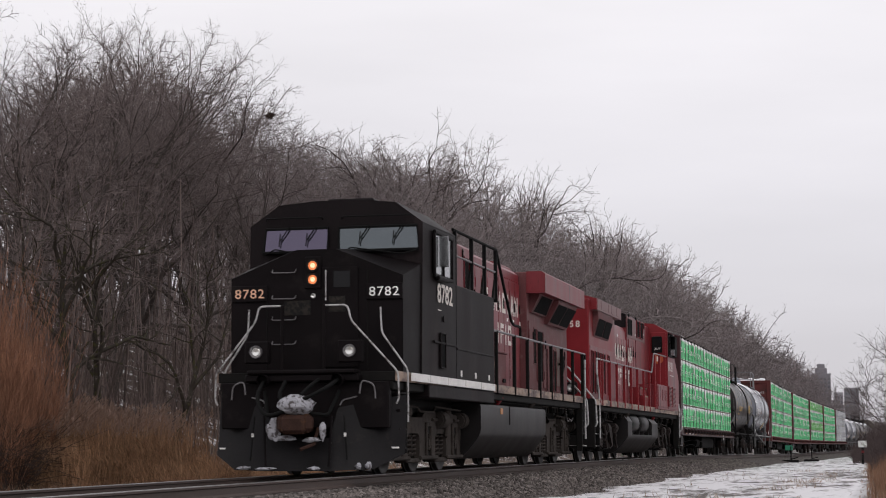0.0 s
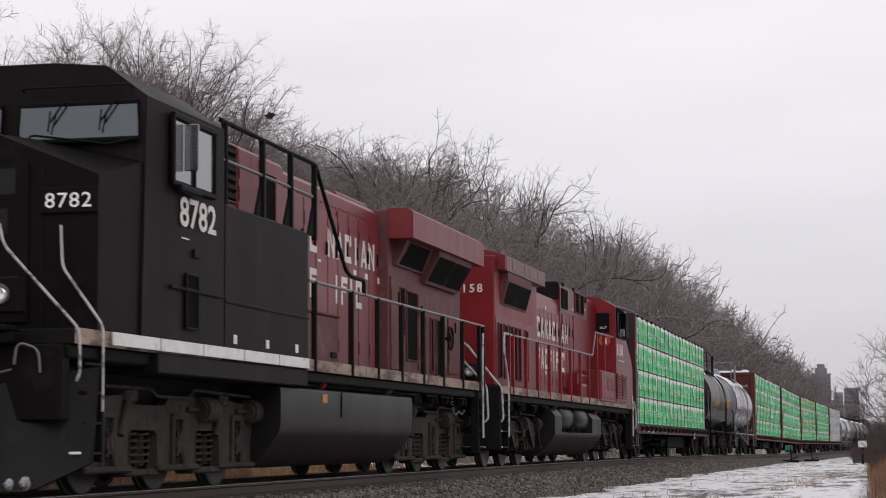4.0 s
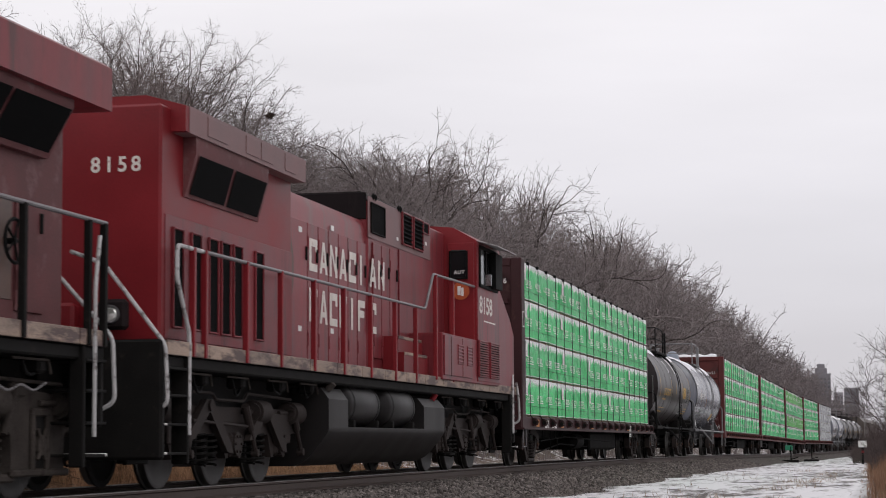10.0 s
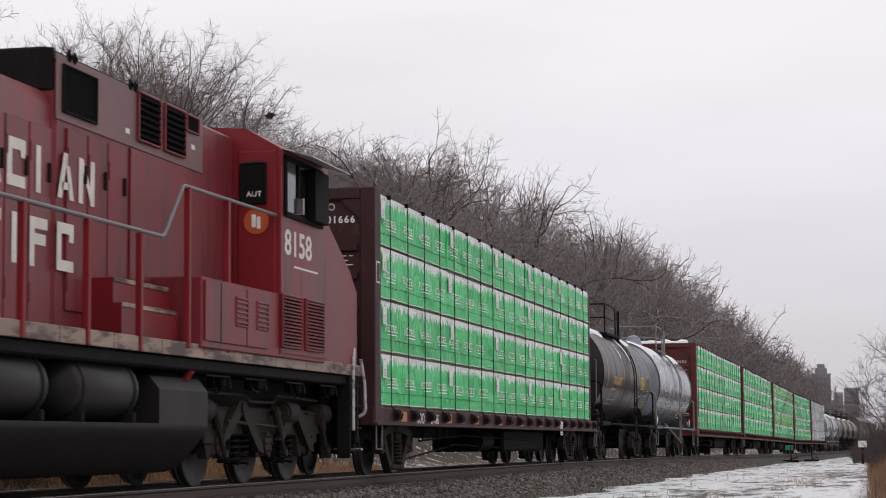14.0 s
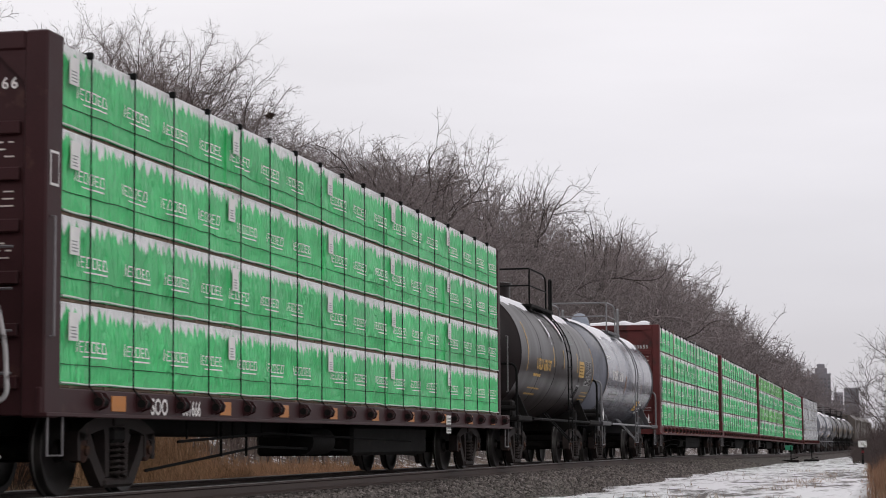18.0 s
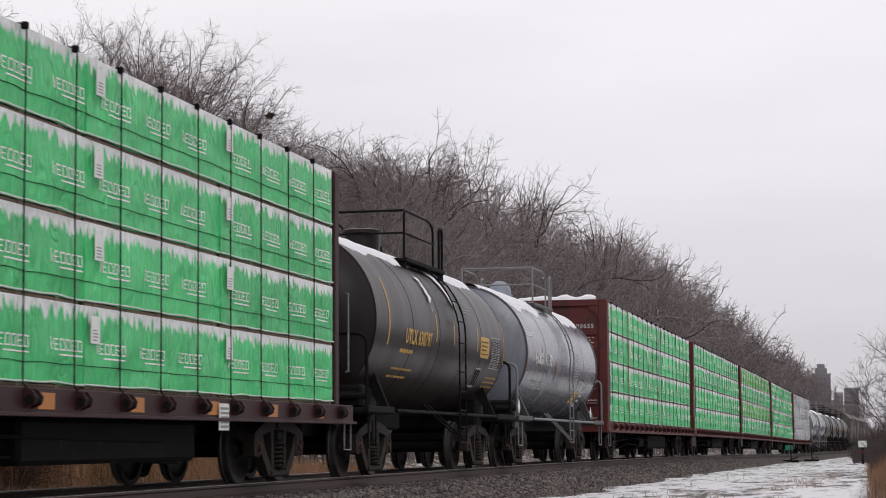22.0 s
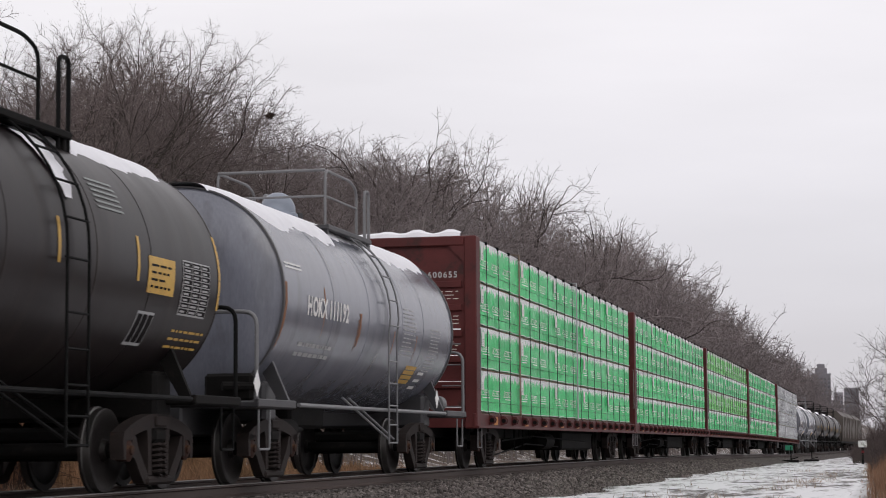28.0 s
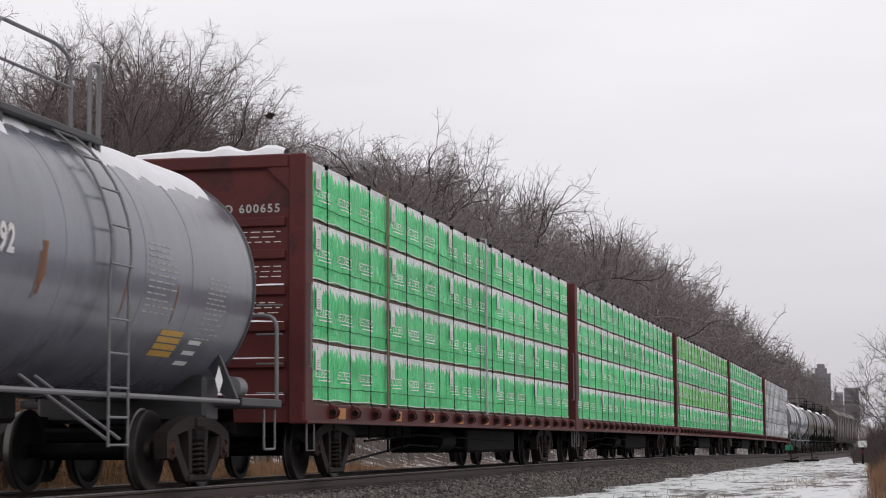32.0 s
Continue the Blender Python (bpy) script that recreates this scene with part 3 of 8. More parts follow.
def freight_truck(parent, y):
    """Three-piece freight truck with its middle at y."""
    global SIDE_FRAME
    if SIDE_FRAME is None:
        f = Geo()
        up, low = [], []
        for i in range(13):
            w = -1.06 + 2.12 * i / 12
            k = max(math.cos(w / 1.06 * math.pi / 2), 0) ** 0.8
            up.append((w, 0.66 + 0.21 * k))
            low.append((-w * 0.96, 0.545 + 0.165 * k))
        f.prism(up + low, 0, 0.95, 1.10)
        for q in (-1, 1):
            arm = [(q * 0.86, 0.60), (q * 0.70, 0.62), (q * 0.60, 0.46), (q * 0.34, 0.20), (q * 0.30, 0.08), (q * 0.44, 0.09), (q * 0.56, 0.20), (q * 0.76, 0.40)]
            f.prism(arm[::-q], 0, 0.96, 1.09)
            jaw = [(q * 0.76, 0.38), (q * 0.76, 0.62), (q * 1.06, 0.66), (q * 1.09, 0.56), (q * 1.07, 0.36), (q * 1.00, 0.36), (q * 0.99, 0.57), (q * 0.83, 0.57), (q * 0.82, 0.38)]
            f.prism(jaw[::-q], 0, 0.94, 1.10)
            col = [(q * 0.20, 0.18), (q * 0.22, 0.74), (q * 0.38, 0.76), (q * 0.33, 0.60), (q * 0.31, 0.18)]
            f.prism(col[::q], 0, 0.96, 1.085)
        f.box(0.94, -0.40, 0.07, 1.12, 0.40, 0.17, 0.03)
        f.box(1.08, -0.16, 0.72, 1.13, 0.16, 0.84, 0.02)
        sp = Geo()
        for k in (-0.10, 0.10):
            spring(sp, 1.06, k, 0.17, 0.53, 0.088, 6)
        spring(sp, 1.0, 0.0, 0.17, 0.53, 0.088, 6)
        cap = Geo().lathe([(0.0, 0.11), (0.04, 0.125), (0.15, 0.125), (0.165, 0.10), (0.175, 0.055), (0.20, 0.05), (0.20, 0.0)], "x", 18)
        bol = Geo().box(-1.12, -0.2, 0.53, 1.12, 0.2, 0.72, 0.05)
        bol.box(-0.7, -0.55, 0.34, 0.7, -0.42, 0.5).box(-0.7, 0.42, 0.34, 0.7, 0.55, 0.5)
        SIDE_FRAME = (f.mesh("side_frame", TRUCKBROWN), sp.mesh("spring_nest", TRUCKBROWN), cap.mesh("bearing_cap", RUSTYCAST),
                      bol.mesh("truck", UNDER))
    tr = part("truck", SIDE_FRAME[3], UNDER, parent, "rusty three-piece freight truck")
    tr.matrix_basis = pose(0, y, 0)
    for s in (0, 180):
        a = part("side_frame", SIDE_FRAME[0], None, tr)
        b = part("spring_nest", SIDE_FRAME[1], None, tr)
        a.matrix_basis = b.matrix_basis = pose(0, 0, 0, 0, 0, s)
        for k in (-0.88, 0.88):
            c = part("bearing_cap", SIDE_FRAME[2], None, tr)
            c.matrix_basis = pose(0, 0, 0, 0, 0, s) @ pose(0.93, k, 0.46)
    for k in (-0.88, 0.88):
        wheelset(parent, y + k, 0.46)
    return tr


def loco_truck(parent, axles, style):
    mid = sum(axles) / 3
    plate = style == "plate"
    m = TRUCKGREY if plate else TRUCKBROWN
    y0, y1 = axles[0] - 0.75, axles[2] + 0.75
    tr = part("truck", Geo().box(-0.62, y0 + 0.2, 0.55, 0.62, y1 - 0.2, 0.95, 0.03), UNDER, parent,
              "grey three-axle truck with spring pockets" if plate else "dark three-axle truck with brake gear")
    if plate:
        ring = [(y0, 0.60), (y0, 0.86), (y0 + 0.35, 1.02), (axles[0] + 0.5, 1.06), (axles[0] + 0.8, 0.96), (axles[1] - 0.4, 0.96), (axles[1] - 0.2, 1.08),
                (axles[1] + 0.6, 1.08), (axles[1] + 0.9, 0.96), (axles[2] - 0.6, 0.96), (axles[2] - 0.3, 1.06), (y1 - 0.35, 1.02), (y1, 0.86), (y1, 0.60)]
        for i in (2, 1, 0):
            a = axles[i]
            ring += [(a + 0.70, 0.68), (a + 0.62, 0.62), (a + 0.60, 0.36), (a + 0.64, 0.24), (a - 0.64, 0.24), (a - 0.60, 0.36), (a - 0.62, 0.62), (a - 0.70, 0.68)]
    else:
        ring = [(y0, 0.66), (y0, 0.85), (y0 + 0.4, 0.98), (y1 - 0.4, 0.98), (y1, 0.85), (y1, 0.66)]
        for a in reversed(axles):
            ring += [(a + 0.45, 0.64), (a + 0.30, 0.34), (a + 0.2, 0.34), (a + 0.18, 0.62), (a - 0.18, 0.62), (a - 0.2, 0.34),
                     (a - 0.30, 0.34), (a - 0.45, 0.64)]
    for s in (1, -1):
        X = lambda a, b: sorted((s * a, s * b))

        def slab(g, outline, a, b):
            g.prism(outline if s > 0 else outline[::-1], 0, *X(a, b))

        def block(g, a, b, ya, za, yb, zb, bev=0.02):
            xa, xb = X(a, b)
            g.box(xa, ya, za, xb, yb, zb, bev)
        fr = Geo()
        slab(fr, ring, 0.96, 1.08)
        part("side_frame", fr, m, tr)
        for a in axles:
            det = Geo()
            if plate:
                for q in (-0.17, 0.17):
                    block(det, 1.07, 1.125, a + q - 0.035, 0.27, a + q + 0.035, 0.84)
                block(det, 1.07, 1.125, a - 0.2, 0.80, a + 0.2, 0.88)
                block(det, 1.07, 1.13, a - 0.66, 0.22, a + 0.66, 0.29)
                part("axle_box", det, m, tr)
                # flat dark slab on the pedestal, painting the shade inside the journal slot
                part("pocket", Geo().box(X(1.075, 1.085)[0], a - 0.13, 0.30, X(1.075, 1.085)[1], a + 0.13, 0.80, 0.002), UNDER, tr)
                jr = Geo().tube([(s * 1.08, a, 0.52), (s * 1.13, a, 0.52)], 0.10, 14)
                for q in (-1, 1):
                    jr.tube([(s * 1.12, a - 0.09 * q, 0.38), (s * 1.12, a + 0.09 * q, 0.68)], 0.022, 6)
                part("journal", jr, m, tr)
            else:
                block(det, 0.90, 1.12, a - 0.19, 0.36, a + 0.19, 0.66, 0.04)
                det.tube([(s * 1.0, a, 0.52), (s * 1.15, a, 0.52)], 0.15, 16)
                for q in range(6):
                    an = q * math.pi / 3
                    det.tube([(s * 1.13, a + 0.11 * math.cos(an), 0.52 + 0.11 * math.sin(an)), (s * 1.17, a + 0.11 * math.cos(an), 0.52 + 0.11 * math.sin(an))], 0.02, 6)
                part("axle_box", det, m, tr)
        for i in (0, 1):
            c = (axles[i] + axles[i + 1]) / 2
            for k in ((-0.19, 0.19) if plate else (-0.2, 0.2)):
                spg = Geo()
                spring(spg, s * (0.93 if plate else 0.98), c + k, 0.26, 0.64, 0.135, 5)
                spg.tube([(s * 0.93, c + k, 0.28), (s * 0.93, c + k, 0.62)], 0.08, 10)
                part("coil_spring", spg, m if plate else UNDER, tr)
            if plate:
                part("spring_seat", Geo().box(X(0.85, 1.09)[0], c - 0.5, 0.17, X(0.85, 1.09)[1], c + 0.5, 0.25, 0.02), m, tr)
        for a in (axles[0] - 0.62, axles[1] + 0.95, axles[2] + 0.62):
            cyl = Geo()
            cyl.tube([(s * 1.10, a - 0.24, 0.93), (s * 1.10, a + 0.16, 0.93)], 0.155, 16)
            cyl.tube([(s * 1.10, a + 0.16, 0.93), (s * 1.10, a + 0.21, 0.93)], 0.10, 14)
            cyl.tube([(s * 1.10, a - 0.24, 0.93), (s * 1.10, a - 0.29, 0.93)], 0.12, 14)
            cyl.tube([(s * 1.10, a - 0.28, 0.93), (s * 1.10, a - 0.65, 0.93)], 0.03, 8)
            part("brake_cylinder", cyl, m, tr)
        lk = Geo()
        if plate:
            for a in (axles[0] + 0.55, axles[2] - 0.6):
                lk.tube([(s * 1.13, a, 1.1), (s * 1.13, a - 0.28, 0.62)], 0.04, 8)
                block(lk, 1.07, 1.14, a - 0.1, 0.98, a + 0.2, 1.12)
        else:
            for a in (axles[0] + 0.75, axles[2] - 0.75):
                arm = Geo()
                slab(arm, [(a - 0.10, 1.06), (a + 0.12, 1.06), (a + 0.80, 0.52), (a + 0.86, 0.40), (a + 0.66, 0.42), (a, 0.92)][::-1], 1.10, 1.18)
                slab(arm, [(a + 0.08, 1.05), (a - 0.10, 1.06), (a - 0.62, 0.70), (a - 0.74, 0.56), (a - 0.52, 0.58), (a, 0.90)], 1.10, 1.18)
                arm.tube([(s * 1.16, a, 0.98), (s * 1.21, a, 0.98)], 0.07, 12)
                part("rocker_arm", arm, m, tr)
            for a in (axles[0] - 0.35, axles[1] + 0.2, axles[2] + 0.35):
                dp = Geo().tube([(s * 1.17, a, 1.0), (s * 1.17, a + 0.22, 0.70)], 0.055, 10)
                dp.tube([(s * 1.17, a + 0.22, 0.70), (s * 1.17, a + 0.42, 0.42)], 0.032, 8)
                dp.tube([(s * 1.12, a + 0.43, 0.40), (s * 1.21, a + 0.43, 0.40)], 0.05, 10)
                part("damper", dp, m, tr)
            block(lk, 1.07, 1.12, axles[0] - 0.5, 0.52, axles[0] + 0.25, 0.92)
            block(lk, 1.07, 1.12, axles[2] - 0.25, 0.52, axles[2] + 0.45, 0.92)
            lk.tube([(s * 1.16, axles[0] + 0.2, 0.80), (s * 1.16, axles[1] + 0.3, 0.74)], 0.022, 6)
        lk.tube(bend([(s * 1.12, y0 + 0.3, 1.14), (s * 1.12, mid - 0.9, 1.14), (s * 1.12, mid - 0.75, 1.06), (s * 1.12, mid + 0.3, 1.06),
                      (s * 1.12, mid + 0.45, 1.16), (s * 1.12, y1 - 0.3, 1.12)], 0.06), 0.02, 6)
        part("brake_rigging", lk, m, tr)
    for a in axles:
        wheelset(parent, a, 0.52)


def coupler(parent, y, d, material=None):
    g = Geo()
    g.box(-0.13, min(y, y - d * 0.7), 0.70, 0.13, max(y, y - d * 0.7), 0.92, 0.03)
    g.box(-0.20, y - 0.13, 0.66, 0.22, y + 0.13, 0.96, 0.06)
    g.tube([(0.25, y - d * 0.5, 0.75), (0.3, y - d * 0.1, 0.5), (0.12, y + d * 0.05, 0.42)], 0.03, 8)
    part("coupler", g, material or UNDER, parent)


def blob(g, c, radii, seed, n=14, rough=1.0):
    """A lumpy rounded mass."""
    rows = 9
    k0 = len(g.v)
    for j in range(rows + 1):
        th = math.pi * j / rows
        for i in range(n):
            ph = 2 * math.pi * i / n
            d = Vector((math.sin(th) * math.cos(ph), math.sin(th) * math.sin(ph), math.cos(th)))
            k = 1 + 0.45 * rough * noise.noise(d * 1.6 + Vector((seed * 9.1, 0, 0))) + 0.2 * rough * noise.noise(d * 4 + Vector((0, seed * 5.3, 0)))
            g.v.append((c[0] + d.x * radii[0] * k, c[1] + d.y * radii[1] * k, c[2] + d.z * radii[2] * k))
    for j in range(rows):
        for i in range(n):
            g.f.append((k0 + j * n + i, k0 + (j + 1) * n + i, k0 + (j + 1) * n + (i + 1) % n, k0 + j * n + (i + 1) % n))


def letter_shapes(parent, x, y0, z0, kinds, h, w, pitch, material, name, step_at=99.0, x_step=0.0):
    """Plain painted shapes: o ring, v wedge, i bar, n pair of bars, t bar with a bar on top."""
    t = w * 0.27
    x_first = x
    for i, k in enumerate(kinds):
        g = Geo()
        y = y0 + i * pitch
        if k == "_":
            continue
        x = x_first if y + w * 0.4 < step_at else x_step

        def quad(*p):
            g.add([(x, y + a, z0 + b) for a, b in p], [tuple(range(len(p)))])
        if k == "o":
            quad((0, 0), (w, 0), (w, t), (0, t))
            quad((0, h - t), (w, h - t), (w, h), (0, h))
            quad((0, t), (t, t), (t, h - t), (0, h - t))
            quad((w - t, h * 0.62), (w, h * 0.62), (w, h - t), (w - t, h - t))
        elif k == "v":
            quad((0, 0), (t, 0), (w * 0.62, h), (w * 0.38, h))
            quad((w - t, 0), (w, 0), (w * 0.62, h), (w * 0.5, h * 0.8))
            quad((w * 0.25, h * 0.2), (w * 0.75, h * 0.2), (w * 0.7, h * 0.36), (w * 0.3, h * 0.36))
        elif k == "n":
            quad((0, 0), (t, 0), (t, h), (0, h))
            quad((w - t, 0), (w, 0), (w, h), (w - t, h))
            quad((t, h * 0.7), (w - t, h * 0.1), (w - t, h * 0.4), (t, h))
        elif k == "i":
            quad((w * 0.3, 0), (w * 0.3 + t, 0), (w * 0.3 + t, h), (w * 0.3, h))
        else:
            quad((0, 0), (t, 0), (t, h), (0, h))
            quad((t, h - t), (w, h - t), (w, h), (t, h))
            quad((t, h * 0.45), (w * 0.9, h * 0.45), (w * 0.9, h * 0.45 + t), (t, h * 0.45 + t))
        part(name, g, material, parent)


def rail_run(parent, pts, r, material, name="handrail", label=""):
    return part(name, Geo().tube(bend(pts), r, 8), material, parent, label)


def posts(parent, ys, x, z0, z1, material, r=0.03):
    for y in ys:
        part("stanchion", Geo().box(x - r, y - r, z0, x + r, y + r, z1, 0.008), material, parent)


def doors(parent, x, edges, z0, z1, material, latch=True, name="hood_door"):
    for a, b in zip(edges, edges[1:]):
        g = Geo().box(x, a + 0.018, z0, x + 0.025, b - 0.018, z1, 0.008)
        d = part(name, g, material, parent)
        if latch:
            k = Geo().box(x + 0.02, b - 0.11, z0 + 0.72 * (z1 - z0), x + 0.05, b - 0.06, z0 + 0.72 * (z1 - z0) + 0.2, 0.008)
            part("latch", k, UNDER, d)
            for zh in (z0 + 0.2, z1 - 0.4):
                part("hinge", Geo().box(x + 0.02, a + 0.02, zh, x + 0.04, a + 0.05, zh + 0.2), material, d)


def louver(parent, x, y0, z0, y1, z1, n, frame_m, slat_m=None, name="louver"):
    f = part(name, Geo().box(x, y0, z0, x + 0.015, y1, z1, 0.005), SCREEN, parent)
    g = Geo()
    w = 0.03
    g.box(x, y0 - w, z0 - w, x + 0.04, y0, z1 + w).box(x, y1, z0 - w, x + 0.04, y1 + w, z1 + w)
    g.box(x, y0, z0 - w, x + 0.04, y1, z0).box(x, y0, z1, x + 0.04, y1, z1 + w)
    part("frame", g, frame_m, f)
    for i in range(n):
        z = z0 + (i + 0.5) * (z1 - z0) / n
        d = 0.3 * (z1 - z0) / n
        s = Geo().prism([(x + 0.012, z + d), (x + 0.04, z - d), (x + 0.046, z - d + 0.01), (x + 0.018, z + d + 0.01)], 1, y0, y1)
        part("slat", s, slat_m or frame_m, f)
    return f


def grille(parent, x, y0, z0, y1, z1, frame_m, name="grille"):
    f = part(name, Geo().box(x, y0, z0, x + 0.012, y1, z1, 0.004), SCREEN, parent)
    g = Geo()
    w = 0.025
    g.box(x, y0 - w, z0 - w, x + 0.03, y0, z1 + w).box(x, y1, z0 - w, x + 0.03, y1 + w, z1 + w)
    g.box(x, y0, z0 - w, x + 0.03, y1, z0).box(x, y0, z1, x + 0.03, y1, z1 + w)
    part("frame", g, frame_m, f)
    return f


def sill(parent, y0, y1, material, seg=1.35, x=1.5):
    g = Geo().box(-1.45, y0, 1.36, 1.45, y1, 1.5, 0.02).box(-1.48, y0, 1.5, 1.48, y1, 1.655, 0.01)
    part("platform", g, UNDER, parent)
    for s in (1, -1):
        y = y0
        while y < y1 - 0.1:
            e = min(y + seg, y1)
            q = Geo().box(1.482 if s > 0 else -1.51, y + 0.012, 1.50, 1.51 if s > 0 else -1.482, e - 0.012, 1.66, 0.006)
            part("sill_plate", q, material, parent)
            y = e


def radiator_end(parent, y0, y1, body_x, red, shade, top=4.42, low=3.92):
    """Wide radiator cabinet with slanting screens under the overhang."""
    for s in (1, -1):
        o = Geo()
        ring = [(s * body_x, low), (s * 1.49, low), (s * 1.49, top - 0.06), (s * 1.40, top), (s * body_x, top)]
        o.prism(ring if s < 0 else ring[::-1], 1, y0, y1)
        part("radiator_overhang", o, red, parent)
        scr = Geo()
        ya, yb = y0 + (y1 - y0) * 0.40, y1 - 0.75
        ring = [(body_x * s, 3.34), ((body_x + 0.08) * s, 3.34), (1.40 * s, 3.84), (1.40 * s, low), (body_x * s, low)]
        scr.prism(ring if s < 0 else ring[::-1], 1, ya, yb)
        part("screen_housing", scr, shade, parent)
        ring = [((body_x - 0.0) * s, 3.5), ((body_x + 0.05) * s, 3.5), (1.30 * s, low), (body_x * s, low)]
        part("screen_housing", Geo().prism(ring if s < 0 else ring[::-1], 1, y0 + 0.35, ya), shade, parent)
        # black quad added to darken the face that lies in the overhang's shade
        q = Geo()
        q.add([((body_x + 0.07) * s, y0 + 0.5, 3.53), ((body_x + 0.07) * s, ya - 0.15, 3.53), (1.305 * s, ya - 0.3, low - 0.03), (1.305 * s, y0 + 0.65, low - 0.03)], [(0, 1, 2, 3)])
        part("radiator_screen", q, SCREEN, parent)
        for a, b in ((ya + 0.06, (ya + yb) / 2 - 0.03), ((ya + yb) / 2 + 0.03, yb - 0.06)):
            q = Geo()
            e = 0.012
            p0, p1 = ((body_x + 0.10 + e) * s, 3.39), ((1.395 + e) * s, 3.81)
            q.add([(p0[0], a, p0[1]), (p0[0], b, p0[1]), (p1[0], b, p1[1]), (p1[0], a, p1[1])], [(0, 1, 2, 3)])
            part("radiator_screen", q, SCREEN, parent)


def hangings(parent, Y, places, seed):
    """Hoses, valves and small boxes that hang below the sill."""
    rnd = random.Random(seed)
    for u in places:
        y = Y(u)
        part("air_hose", Geo().tube(bend([(1.3, y, 1.42), (1.33, y + 0.04, 1.2), (1.28, y + rnd.uniform(0.25, 0.5), 1.08 + rnd.uniform(0, 0.1)), (1.22, y + 0.7, 1.3)], 0.15), 0.017, 6), CABLE, parent)
        part("valve_box", Geo().box(1.12, y + 0.35, 1.2, 1.34, y + 0.35 + rnd.uniform(0.1, 0.25), 1.38, 0.03), UNDER, parent)
        part("conduit", Geo().tube([(1.36, y - 0.3, 1.33), (1.36, y + 0.5, 1.33), (1.36, y + 0.56, 1.2)], 0.014, 6), TRUCKGREY, parent)


def chain(parent, pts):
    """A slack chain of small links along a line."""
    pts = bend(pts, 0.2, 5)
    g = Geo()
    for i, (p, q) in enumerate(zip(pts, pts[1:])):
        n = max(1, int((q - p).length / 0.05))
        for k in range(n):
            c = p.lerp(q, (k + 0.5) / n)
            g.box(c.x - 0.012, c.y - 0.02, c.z - 0.012, c.x + 0.012, c.y + 0.02, c.z + 0.012, 0.006)
    tagged(part("chain", g, STEELPIPE, parent), kind="stuff")


# ---------- leading locomotive ----------
def build_lead():
    uc = 40.2
    L = thing("diesel_locomotive", "black-fronted red diesel locomotive with lit headlights", "locomotive")
    Y = lambda u: u - uc
    sill(L, Y(30.6), Y(50.2), STRIPE)
    for a, b in ((31.4, 32.7), (32.75, 34.05), (34.1, 35.5), (35.55, 36.9), (36.95, 38.25)):
        part("sill_stripe", Geo().box(1.545, Y(a), 1.52, 1.566, Y(b), 1.655, 0.004), WHITE, L)
    # pilot plow
    g = Geo()
    cols = [(-1.57, 30.80, 0.34, 1.29), (-1.15, 30.45, 0.10, 1.20), (-0.60, 30.2, 0.08, 1.08), (-0.46, 30.15, 0.08, 0.60),
            (0.46, 30.15, 0.08, 0.60), (0.60, 30.2, 0.08, 1.08), (1.15, 30.45, 0.10, 1.20), (1.57, 30.80, 0.34, 1.29)]
    for x, u, za, zb in cols:
        g.v += [(x, Y(u), za), (x, Y(u) + 0.10, za + 0.3 * (zb - za)), (x, Y(u) + 0.2, zb), (x, Y(u) + 0.24, zb), (x, Y(u) + 0.1, za)]
    for i in range(len(cols) - 1):
        for k in range(5):
            g.f.append((i * 5 + k, (i + 1) * 5 + k, (i + 1) * 5 + (k + 1) % 5, i * 5 + (k + 1) % 5))
    part("snow_plow", g, PLOWPAINT, L, "scraped black steel pilot plow")
    part("pilot", Geo().box(-1.4, Y(30.5), 0.75, 1.4, Y(30.7), 1.5, 0.02), BLACK, L)
    part("anticlimber", Geo().box(-0.95, Y(30.35), 1.50, 0.95, Y(30.6), 1.62, 0.02).box(-0.9, Y(30.3), 1.62, 0.9, Y(30.6), 1.69, 0.02), BLACK, L)
    coupler(L, Y(29.95), 1 * -1, RUSTYCAST)
    part("coupler_knuckle", Geo().box(-0.28, Y(29.86), 0.68, 0.30, Y(30.1), 0.98, 0.07), RUSTYCAST, L, "rust-brown coupler head")
    sn = Geo()
    blob(sn, (0.04, Y(29.98), 1.12), (0.30, 0.22, 0.17), 3, 18, 0.35)
    part("packed_snow", sn, OLDSNOW, L, "white snow packed on the coupler")
    for x, z, rx, rz, k in ((-0.37, 0.74, 0.12, 0.17, 4), (0.44, 0.72, 0.05, 0.14, 5), (-0.16, 0.60, 0.17, 0.04, 7), (0.26, 0.57, 0.15, 0.04, 6),
                            (-0.95, 0.13, 0.12, 0.03, 8), (0.95, 0.15, 0.05, 0.05, 9), (1.12, 0.16, 0.05, 0.06, 11), (0.3, 0.12, 0.10, 0.03, 12), (0.62, 0.13, 0.08, 0.03, 13), (-0.5, 0.12, 0.16, 0.025, 14)):
        sn = Geo()
        blob(sn, (x, Y(30.06 if abs(x) < 0.6 else 30.32), z), (rx, 0.05, rz), k)
        part("packed_snow", sn, OLDSNOW, L, "dirty snow clinging to the plow")
    hs = Geo()
    for s in (1, -1):
        hs.tube(bend([(s * 0.62, Y(30.4), 1.35), (s * 0.5, Y(30.15), 0.95), (s * 0.2, Y(30.0), 1.0), (s * 0.1, Y(29.95), 1.25)]), 0.03, 8)
    part("air_hose", hs, CABLE, L)
